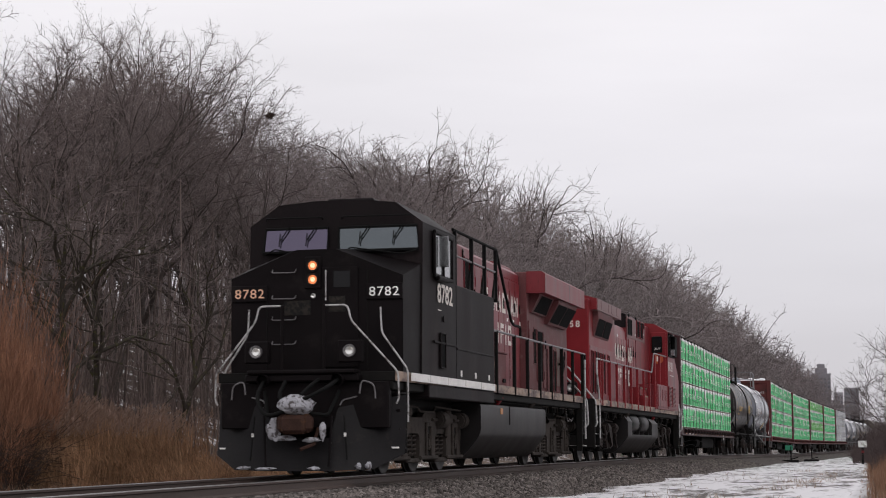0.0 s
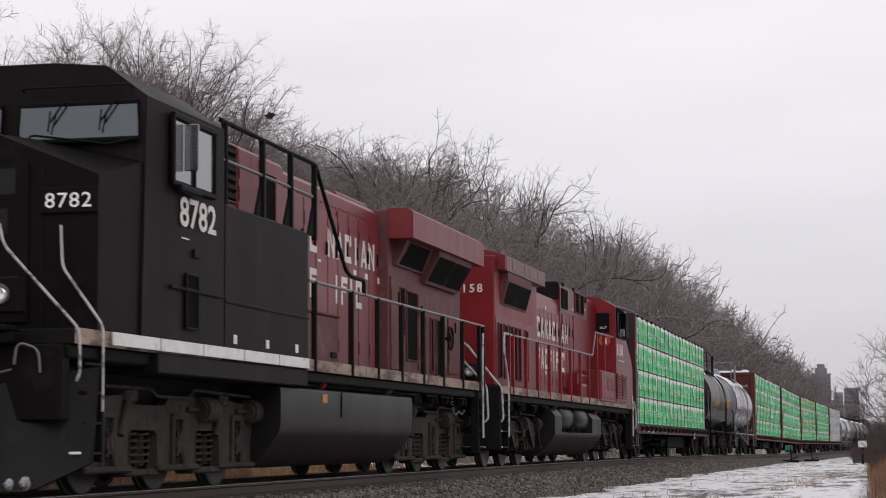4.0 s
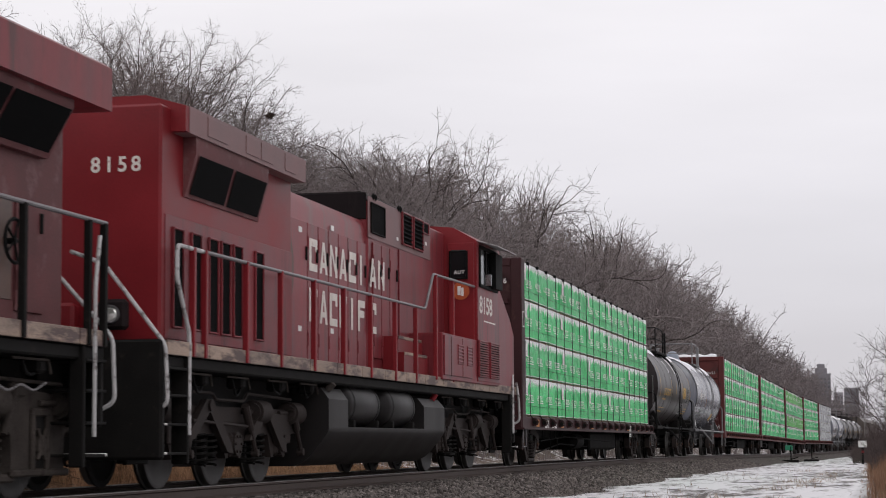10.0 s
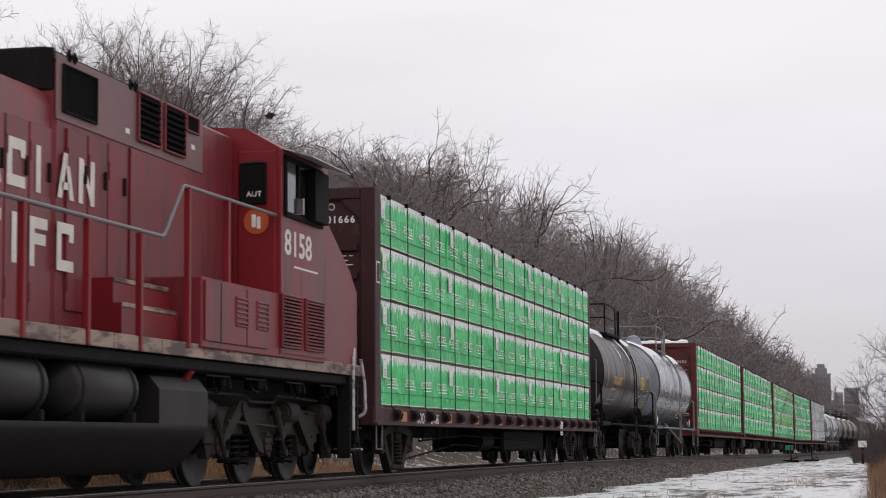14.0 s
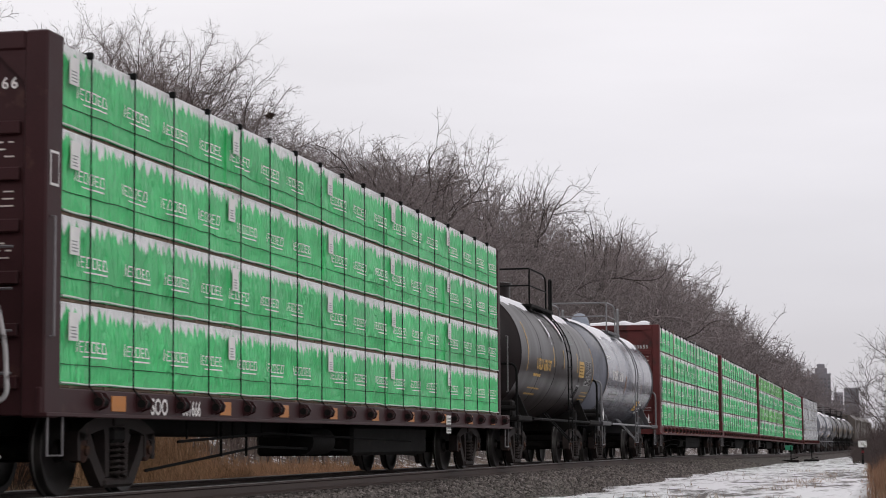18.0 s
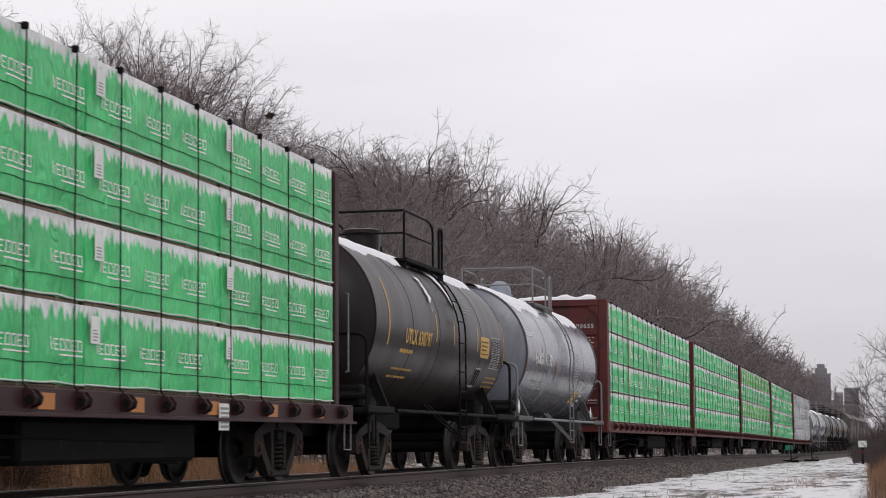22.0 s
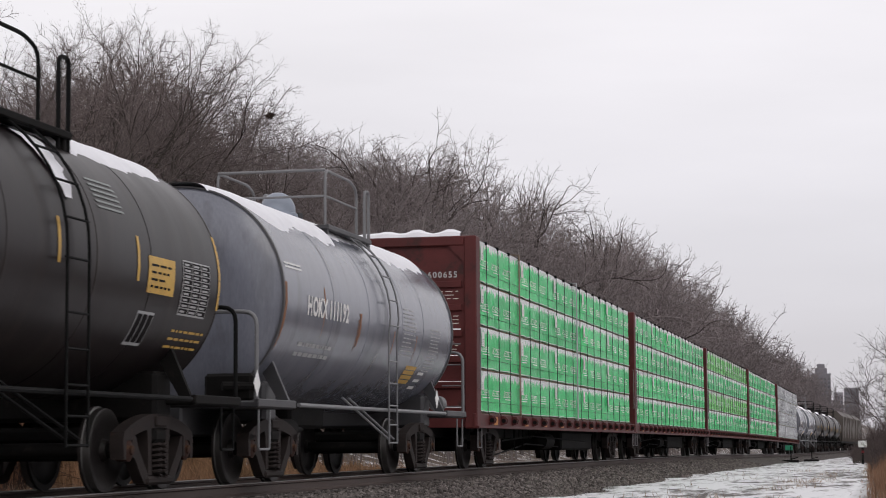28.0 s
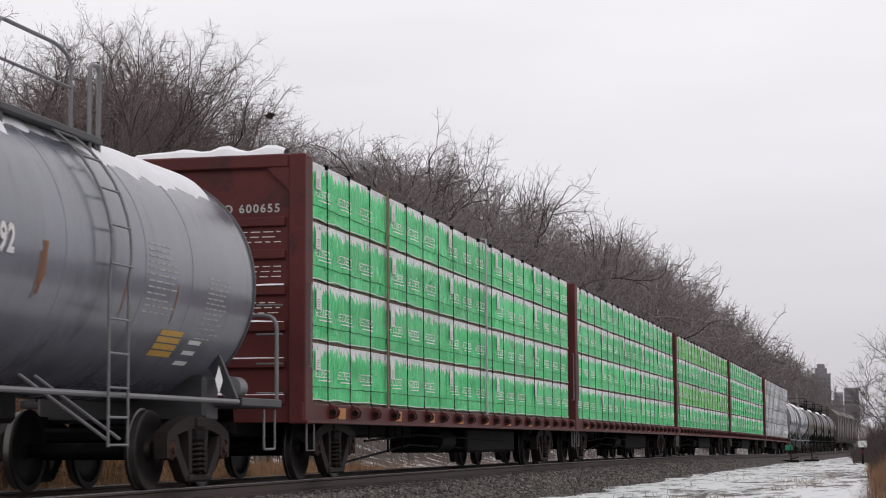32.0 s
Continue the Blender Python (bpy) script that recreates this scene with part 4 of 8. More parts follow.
    for x0, x1, dip in ((-0.62, 0.30, 0.92), (-0.25, 0.62, 1.12)):
        part("cable_loop", Geo().tube(bend([(x0, Y(30.3), 1.5), (x0 - 0.04, Y(30.05), 1.25), (x0 + 0.15, Y(29.9), dip), ((x0 + x1) / 2 + 0.1, Y(29.85), dip + 0.12),
                                            (x1 - 0.06, Y(29.95), 1.4), (x1, Y(30.3), 1.52)], 0.2, 6), 0.032, 8), CABLE, L, "thick black cable loop")
    for s in (1, -1):
        part("hose_gland", Geo().lathe([(-0.12, 0.09), (0.0, 0.10), (0.05, 0.07), (0.05, 0.0)], "y", 14, (s * 0.62, Y(30.34), 1.52)), BLACK, L)
        part("plow_brace", Geo().tube([(s * 0.52, Y(30.12), 0.15), (s * 0.56, Y(30.16), 0.95)], 0.022, 6), BLACK, L)
        part("cut_lever", Geo().tube([(s * 0.80, Y(30.2), 0.25), (s * 0.74, Y(30.24), 0.95)], 0.013, 6), CABLE, L)
        part("grab_iron", Geo().tube(bend([(s * 1.2, Y(30.45), 1.22), (s * 1.18, Y(30.45), 1.45), (s * 0.98, Y(30.4), 1.52), (s * 0.95, Y(30.4), 1.3)]), 0.013, 6), STEELPIPE, L)
        part("step_rail", Geo().tube(bend([(s * 0.62, Y(30.42), 1.12), (s * 0.66, Y(30.45), 1.2), (s * 1.2, Y(30.6), 1.34), (s * 1.22, Y(30.6), 1.28)], 0.03), 0.013, 6), STEELPIPE, L)
        part("marker_band", Geo().box(s * 0.765 - 0.02, Y(30.2), 0.62, s * 0.765 + 0.02, Y(30.215), 0.68), WHITE, L)
    for s in (1, -1):
        d = part("ditch_light", Geo().box(s * 0.78 - 0.2, Y(30.42), 1.8, s * 0.78 + 0.2, Y(30.6), 2.16, 0.02), BLACK, L)
        part("lens", Geo().lathe([(0.0, 0.0), (-0.015, 0.06), (0.0, 0.085)], "y", 18, (s * 0.78, Y(30.41), 1.985)), HEADDIM, d, "clear round lens")
        part("rim", Geo().lathe([(0.0, 0.085), (-0.03, 0.088), (-0.03, 0.1), (0.01, 0.105)], "y", 18, (s * 0.78, Y(30.41), 1.985)), STEELPIPE, d)
        rail_run(L, [(s * 1.50, Y(30.62), 1.14), (s * 1.54, Y(30.62), 1.22), (s * 1.53, Y(30.62), 1.64), (s * 0.80, Y(30.45), 2.47), (s * 0.74, Y(30.45), 2.72),
                     (s * 0.35, Y(30.45), 2.72)], 0.0155, RAILPIPE, label="pale end handrail")
        part("stanchion", Geo().box(s * 0.35 - 0.025, Y(30.42), 1.66, s * 0.35 + 0.025, Y(30.47), 2.74), BLACK, L)
        rail_run(L, [(s * 1.56, Y(31.14), 0.85), (s * 1.56, Y(31.14), 1.7), (s * 1.14, Y(31.08), 2.3), (s * 1.12, Y(31.08), 2.72)], 0.0155, RAILPIPE)
        for i, z in enumerate((0.42, 0.72, 1.02, 1.3)):
            part("step", Geo().box(s * 1.28 - 0.22, Y(30.85), z, s * 1.28 + 0.22, Y(31.28), z + 0.03, 0.006), BLACK, L)
        part("step_side", Geo().box(s * 1.05 - 0.01, Y(30.7), 0.4, s * 1.05 + 0.01, Y(31.3), 1.5), UNDER, L)
        part("step_side", Geo().box(s * 1.45 - 0.05, Y(31.28), 0.35, s * 1.45 + 0.05, Y(31.33), 1.5), UNDER, L)
    # nose
    f, bk = Y(31.2), Y(32.35)
    ring = [(-1.47, 1.66), (1.47, 1.66), (1.47, 3.24), (0.34, 3.70), (-0.34, 3.70), (-1.47, 3.24)]
    ringb = [(-1.5, 1.66), (1.5, 1.66), (1.5, 3.52), (0.34, 3.80), (-0.34, 3.80), (-1.5, 3.52)]
    g = Geo()
    g.v = [(a, f, b) for a, b in ring] + [(a, bk, b) for a, b in ringb]
    g.f = [tuple(range(6))] + [(i, 6 + i, 6 + (i + 1) % 6, (i + 1) % 6) for i in range(6)]
    part("nose", g, BLACK, L, "black wide nose with sloping top")
    nd = part("nose_door", Geo().box(0.10, f - 0.03, 1.75, 0.72, f, 3.40, 0.012), BLACK, L)
    part("window", Geo().box(0.30, f - 0.035, 3.06, 0.58, f - 0.026, 3.33, 0.02), DARKGLASS, nd)
    part("grab_iron", Geo().tube([(0.18, f - 0.07, 2.85), (0.18, f - 0.07, 3.35)], 0.012, 6), RAILPIPE, nd)
    for z in (2.2, 2.6, 2.95, 3.38):
        part("grab_iron", Geo().tube(bend([(-0.75, f, z), (-0.75, f - 0.07, z - 0.06), (-0.35, f - 0.07, z - 0.06), (-0.35, f, z)], 0.04), 0.009, 6), STEELPIPE, L)
    part("worn_patch", Geo().box(-0.55, f - 0.004, 2.62, -0.1, f + 0.01, 2.86, 0.002), NOSEWEAR, L, "scuffed greyish paint patch")
    part("worn_patch", Geo().box(0.22, f - 0.034, 2.66, 0.5, f - 0.02, 2.92, 0.002), NOSEWEAR, L, "scuffed greyish paint patch")
    part("nose_seam", Geo().box(-0.86, f - 0.012, 1.7, -0.84, f, 3.0), UNDER, L)
    part("nose_seam", Geo().box(0.86, f - 0.012, 1.7, 0.88, f, 3.35), UNDER, L)
    part("nose_light", Geo().lathe([(0.0, 0.0), (-0.02, 0.03), (0.0, 0.045)], "y", 12, (-0.05, f - 0.02, 2.93)), HEADDIM, L)
    hb = part("headlight_housing", Geo().box(-0.19, f - 0.05, 3.05, 0.09, f, 3.58, 0.05), BLACK, L)
    for z in (3.43, 3.20):
        part("headlight", Geo().lathe([(0.0, 0.042), (0.0, 0.076)], "y", 20, (-0.05, f - 0.052, z)), HEADLIT, hb, "lit amber headlight")
        part("bulb", Geo().lathe([(0.0, 0.0), (-0.01, 0.03), (0.0, 0.042)], "y", 20, (-0.05, f - 0.052, z)), HEADCORE, hb, "bright warm bulb")
        part("rim", Geo().lathe([(0.0, 0.076), (-0.03, 0.08), (-0.03, 0.1), (0.01, 0.104)], "y", 20, (-0.05, f - 0.05, z)), NOSEWEAR, hb)
    for s, c in ((1, 1.16), (-1, -1.14)):
        nb = part("number_board", Geo().box(c - 0.31, f - 0.04, 2.85, c + 0.31, f, 3.12, 0.012), BLACK, L)
        me = lettering("8782", 0.215, LETTERLIT if s > 0 else LETTERAMB, 1.1, bold=0.004)
        for v in me.vertices:
            v.co = (c + v.co.x * 1.12, f - 0.044, 2.91 + v.co.y)
        part("road_number", me, None, nb, "four white digits")
    # cab
    ring = [(-1.55, 1.66), (1.55, 1.66), (1.55, 4.24), (1.05, 4.60), (0.4, 4.66), (-0.4, 4.66), (-1.05, 4.60), (-1.55, 4.24)]
    g = Geo()
    g.v = [(a * (0.985), Y(32.25) + max(b - 3.5, 0) * 0.16, b) for a, b in ring] + [(a, Y(34.8), b) for a, b in ring]
    n = len(ring)
    g.f = [tuple(range(n)), tuple(range(n, 2 * n))[::-1]] + [(i, n + i, n + (i + 1) % n, (i + 1) % n) for i in range(n)]
    part("cab", g, CHARCOAL, L, "faded black cab")
    part("roof_hatch", Geo().box(-0.35, Y(33.0), 4.65, 0.5, Y(34.0), 4.76, 0.05).box(0.6, Y(33.4), 4.6, 0.85, Y(33.9), 4.72, 0.05), BLACK, L)
    for s, a, b in ((1, 0.07, 1.47), (-1, -1.27, -0.13)):
        q = Geo()
        za, zb = 3.77, 4.18
        ya, yb = Y(32.235) + (za - 3.5) * 0.16, Y(32.235) + (zb - 3.5) * 0.16
        q.add([(a, ya, za), (b, ya, za), (b - (0.04 if s > 0 else 0), yb, zb), (a + (0.04 if s < 0 else 0), yb, zb)], [(0, 1, 2, 3)])
        w = part("windshield", q, WINDSHIELD if s > 0 else REFLECTIONGLASS, L, "grey sky-reflecting windshield" if s > 0 else "windshield with a purplish reflection put into its glass colour")
        fr = Geo()
        pts = [(a, ya, za), (b, ya, za), (b - (0.04 if s > 0 else 0), yb, zb), (a + (0.04 if s < 0 else 0), yb, zb), (a, ya, za)]
        fr.tube(pts, 0.028, 6)
        part("gasket", fr, CABLE, w)
        for c in (0.3, 0.72):
            wp = Geo()
            x0 = a + (b - a) * c
            wp.tube([(x0 + 0.12, yb - 0.05, zb + 0.03), (x0 - 0.03, ya - 0.02, (za + zb) / 2)], 0.012, 5)
            wp.tube([(x0 - 0.03, ya - 0.02, (za + zb) / 2 + 0.12), (x0 - 0.05, ya - 0.03, za + 0.1)], 0.01, 5)
            part("wiper", wp, CABLE, w)
        part("grab_rail", Geo().tube(bend([(a + 0.05, yb, 4.33), (a + 0.05, yb - 0.06, 4.36), (b - 0.1, yb - 0.06, 4.36), (b - 0.1, yb, 4.33)], 0.04), 0.012, 6), CABLE, L)
        part("mirror_arm", Geo().tube(bend([(a + 0.05, Y(32.2), 3.72), (a + 0.3, Y(32.0), 3.80), (b - 0.2, Y(31.9), 3.66), (b, Y(32.1), 3.74)], 0.05), 0.012, 6), CABLE, L)
    for s in (1, -1):
        x = 1.552 * s
        w = part("side_window", Geo().box(min(x, x + 0.02 * s), Y(33.05), 3.42, max(x, x + 0.02 * s), Y(34.35), 4.1, 0.01), PALEGLASS, L)
        q = Geo()
        for a, b, c, d in ((32.98, 33.05, 3.36, 4.16), (34.35, 34.42, 3.36, 4.16), (33.66, 33.71, 3.4, 4.12)):
            q.box(min(x, x + 0.05 * s), Y(a), c, max(x, x + 0.05 * s), Y(b), d)
        q.box(min(x, x + 0.05 * s), Y(32.98), 3.35, max(x, x + 0.05 * s), Y(34.42), 3.41).box(min(x, x + 0.06 * s), Y(32.98), 4.1, max(x, x + 0.06 * s), Y(34.42), 4.17)
        part("frame", q, BLACK, w)
        part("arm_rest", Geo().box(min(x, x + 0.1 * s), Y(33.1), 3.30, max(x, x + 0.1 * s), Y(33.8), 3.38, 0.02), BLACK, w)
        if s > 0:
            part("wind_deflector", Geo().box(x + 0.03, Y(33.35), 3.55, x + 0.2, Y(33.38), 4.08), PALEGLASS, w)
    side_text("road_number", "8782", 0.46, LETTER, L, 1.557, Y(33.90), 2.95, 1.32, "four tall white digits", bold=0.02)
    part("small_print", bars(Geo(), 1.557, Y(33.35), 2.80, Y(33.6), 2.83, 1), LETTER, L)
    dg = Geo().box(1.55, Y(33.75), 2.62, 1.57, Y(33.95), 2.72).box(1.55, Y(33.0), 2.22, 1.575, Y(34.75), 2.26)
    part("side_trim", dg, BLACK, L)
    grille(L, 1.552, Y(33.5), 1.82, Y(33.85), 2.40, CHARCOAL)
    # black equipment cabinets behind the cab
    part("equipment_cabinet", Geo().box(-1.55, Y(34.83), 1.5, 1.55, Y(38.25), 3.36, 0.02), CHARCOAL, L, "faded black side cabinet")
    part("cabinet_seam", Geo().box(1.545, Y(34.85), 2.18, 1.565, Y(38.24), 2.215), BLACK, L)
    part("cabinet_skirt", Geo().box(-1.5, Y(32.7), 1.28, 1.545, Y(38.25), 1.5, 0.015), CHARCOAL, L)
    for u in (35.15, 36.4, 37.65):
        part("notice_plate", Geo().box(1.55, Y(u), 1.71, 1.558, Y(u) + 0.12, 1.82, 0.003), WHITE, L)
    part("hood_upper", Geo().box(-1.0, Y(34.8), 3.36, 1.0, Y(38.9), 4.40, 0.06), RED, L, "faded red upper hood")
    for a, b in ((34.95, 35.75), (35.95, 36.75)):
        louver(L, 1.0, Y(a), 3.62, Y(b), 4.32, 6, RED, UNDER)
    grille(L, 1.0, Y(38.0), 3.55, Y(38.45), 4.15, RED)
    doors(L, 1.0, [Y(36.85), Y(37.85)], 3.45, 4.34, RED)
    rail_run(L, [(1.5, Y(34.8), 4.36), (1.5, Y(38.75), 4.36), (1.5, Y(40.3), 3.02), (1.5, Y(40.6), 2.95), (1.5, Y(41.3), 2.95), (1.5, Y(41.3), 2.72)],
             0.03, CABLE, label="dark sloping handrail")
    rail_run(L, [(1.5, Y(34.8), 3.9), (1.5, Y(38.6), 3.9)], 0.022, STEELPIPE)
    posts(L, [Y(u) for u in (34.95, 36.4, 37.6, 38.7)], 1.5, 3.3, 4.36, CABLE, 0.035)
    for u in (36.4, 37.6, 38.7):
        part("gusset", Geo().prism([(Y(u) - 0.25, 3.36), (Y(u) + 0.05, 3.36), (Y(u) + 0.05, 3.75), (Y(u) - 0.03, 3.75)], 0, 1.46, 1.5), UNDER, L)
    # long hood
    ring = [(-0.87, 1.66), (0.87, 1.66), (0.87, 4.32), (0.74, 4.42), (-0.74, 4.42), (-0.87, 4.32)]
    part("long_hood", Geo().prism(ring[::-1], 1, Y(38.25), Y(50.1)), RED, L, "faded red engine hood")
    part("hood_roof", Geo().box(-0.7, Y(42.6), 4.40, 0.7, Y(44.5), 4.5, 0.04).box(-0.2, Y(41.2), 4.40, 0.1, Y(41.7), 4.56, 0.05), RED, L)
    doors(L, 0.87, [Y(38.3 + 0.63 * i) for i in range(5)], 1.72, 4.1, RED)
    doors(L, 0.87, [Y(40.82), Y(41.45), Y(42.0)], 1.72, 4.0, BRIGHTRED)
    doors(L, 0.87, [Y(42.0), Y(42.6), Y(43.2), Y(43.85), Y(44.45)], 1.72, 4.1, RED)
    letter_shapes(L, 0.902, Y(40.47), 3.34, "o_nvoivn", 0.44, 0.38, 0.476, LETTER, "painted_shape")
    letter_shapes(L, 0.902, Y(40.47), 2.66, "t__itio", 0.44, 0.36, 0.425, LETTER, "painted_shape")
    for u in (42.9, 43.6, 44.4, 40.9):
        part("notice_plate", Geo().box(0.896, Y(u), 3.2 - (u - 42) * 0.02, 0.902, Y(u) + 0.16, 3.26), WHITE, L)
    eb = part("battery_box", Geo().box(0.9, Y(38.75), 1.66, 1.38, Y(40.35), 2.33, 0.02), DUSTRED, L, "sooty red equipment box on the walkway")
    part("lid", Geo().box(0.89, Y(38.72), 2.33, 1.40, Y(40.38), 2.37, 0.01), DUSTRED, eb)
    part("warning_label", Geo().box(1.381, Y(39.0), 1.98, 1.386, Y(39.2), 2.14, 0.002), STRIPE, eb)
    part("latch", Geo().box(1.38, Y(39.9), 1.74, 1.41, Y(40.15), 1.82, 0.006), UNDER, eb)
    rd = Geo()
    for k in range(30):
        for zz in (4.13, 1.71):
            rd.box(0.868, Y(38.3 + 0.203 * k), zz, 0.885, Y(38.33 + 0.203 * k), zz + 0.03, 0.004)
    tagged(part("rivets", rd, RED, L), kind="stuff")
    part("radiator_cabinet", Geo().box(-1.05, Y(44.5), 1.66, 1.05, Y(50.1), 4.41, 0.02), DUSTRED, L)
    radiator_end(L, Y(44.5), Y(50.3), 1.05, RED, DUSTRED)
    for a, b, z0, z1 in ((45.25, 45.6, 2.35, 3.15), (45.75, 46.5, 1.95, 3.12), (46.9, 47.1, 1.75, 2.75), (47.55, 47.75, 1.8, 2.75), (48.0, 48.35, 1.75, 2.75)):
        grille(L, 1.05, Y(a), z0, Y(b), z1, DUSTRED)
    doors(L, 1.05, [Y(44.6), Y(45.2)], 1.74, 3.3, DUSTRED)
    doors(L, 1.05, [Y(46.55), Y(46.85)], 1.8, 3.1, DUSTRED)
    doors(L, 1.05, [Y(48.95), Y(49.6)], 1.8, 2.9, DUSTRED)
    part("recess", Geo().box(1.045, Y(48.4), 1.9, 1.06, Y(48.9), 2.9), EMBLEM, L)
    hw = Geo().lathe([(-0.02, 0.21), (0.0, 0.23), (0.02, 0.21), (0.0, 0.19), (-0.02, 0.21)], "x", 20, (1.16, Y(48.75), 2.45))
    for i in range(5):
        a = i * 2 * math.pi / 5
        hw.tube([(1.16, Y(48.75), 2.45), (1.16, Y(48.75) + 0.2 * math.cos(a), 2.45 + 0.2 * math.sin(a))], 0.012, 5)
    hw.tube([(1.05, Y(48.75), 2.45), (1.18, Y(48.75), 2.45)], 0.03, 8)
    part("hand_brake_wheel", hw, CABLE, L)
    for s in (1, -1):
        rail_run(L, [(s * 1.5, Y(38.4), 2.73), (s * 1.5, Y(50.15), 2.75)], 0.024, STEELPIPE, label="worn steel handrail")
        posts(L, [Y(u) for u in (38.7, 40.6, 42.1, 43.6, 45.1, 46.6, 48.2, 49.7, 50.1)], s * 1.5, 1.5, 2.74, UNDER, 0.035)
        rail_run(L, [(s * 0.4, Y(50.25), 2.65), (s * 0.75, Y(50.25), 2.65), (s * 0.8, Y(50.25), 2.4), (s * 1.52, Y(50.3), 1.6), (s * 1.55, Y(50.3), 0.95),
                     (s * 1.35, Y(50.3), 0.85)], 0.022, RAILPIPE, label="pale end handrail")
        rail_run(L, [(s * 1.54, Y(49.9), 2.6), (s * 1.56, Y(49.75), 2.1), (s * 1.56, Y(49.75), 0.6)], 0.022, RAILPIPE)
        for z in (0.40, 0.72, 1.04, 1.34):
            part("step", Geo().box(s * 1.28 - 0.22, Y(49.7), z, s * 1.28 + 0.22, Y(50.2), z + 0.03, 0.006), UNDER, L)
        part("step_side", Geo().box(s * 1.42 - 0.08, Y(49.62), 0.3, s * 1.42 + 0.08, Y(49.68), 1.5), UNDER, L)
        part("step_side", Geo().box(s * 1.02 - 0.02, Y(49.6), 0.3, s * 1.02 + 0.02, Y(50.2), 1.5), UNDER, L)
        part("step_edge", Geo().box(s * 1.28 - 0.23, Y(50.18), 0.405, s * 1.28 + 0.23, Y(50.215), 0.435).box(s * 1.28 - 0.22, Y(30.72), 0.425, s * 1.28 + 0.23, Y(30.745), 0.455), WHITE, L)
    part("tail_plate", Geo().box(-1.45, Y(50.15), 0.7, 1.45, Y(50.25), 1.66, 0.02), UNDER, L)
    coupler(L, Y(50.6), 1)
    # fuel tank
    ring = [(-1.42, 1.27), (1.42, 1.27), (1.465, 1.25), (1.48, 1.2), (1.48, 0.80), (1.465, 0.70), (1.42, 0.61), (1.22, 0.36), (1.12, 0.27), (1.0, 0.22), (0.9, 0.20)]
    ring += [(-x, z) for x, z in ring[:1:-1]]
    ft = part("fuel_tank", Geo().prism(ring, 1, Y(37.25), Y(44.4)), TANKGREY, L, "grey bevelled fuel tank")
    part("sight_gauge", Geo().box(1.48, Y(40.1), 0.88, 1.495, Y(40.14), 1.25), BLACK, ft)
    part("warning_plate", Geo().box(1.481, Y(39.15), 1.08, 1.487, Y(39.4), 1.20, 0.002), ORANGE, ft)
    part("filler_cap", Geo().tube([(1.3, Y(43.2), 1.27), (1.42, Y(43.2), 1.42)], 0.075, 12), TRUCKGREY, ft)
    part("filler_cap", Geo().tube([(1.3, Y(39.6), 1.27), (1.42, Y(39.6), 1.45)], 0.055, 10), DEEPRED, ft, "red filler cap")
    un = Geo().box(-0.9, Y(31.0), 0.95, 0.9, Y(49.8), 1.37, 0.02)
    for u0, u1, z in ((38.3, 50.0, 1.42), (38.5, 45.5, 1.33)):
        un.tube([(1.3, Y(u0), z), (1.3, Y(u1), z)], 0.03, 6)
    part("underframe_piping", un, UNDER, L)
    hangings(L, Y, (44.9, 46.2, 47.3, 48.6), 3)
    chain(L, [(1.4, Y(47.75), 1.5), (1.4, Y(47.8), 1.12), (1.38, Y(48.15), 1.0), (1.36, Y(48.5), 1.1), (1.36, Y(48.75), 1.02), (1.34, Y(49.1), 1.12)])
    loco_truck(L, [Y(u) for u in (32.4, 34.5, 36.6)], "plate")
    loco_truck(L, [Y(u) for u in (45.4, 47.45, 49.5)], "plate")
    MOVERS.append((L, uc, None))


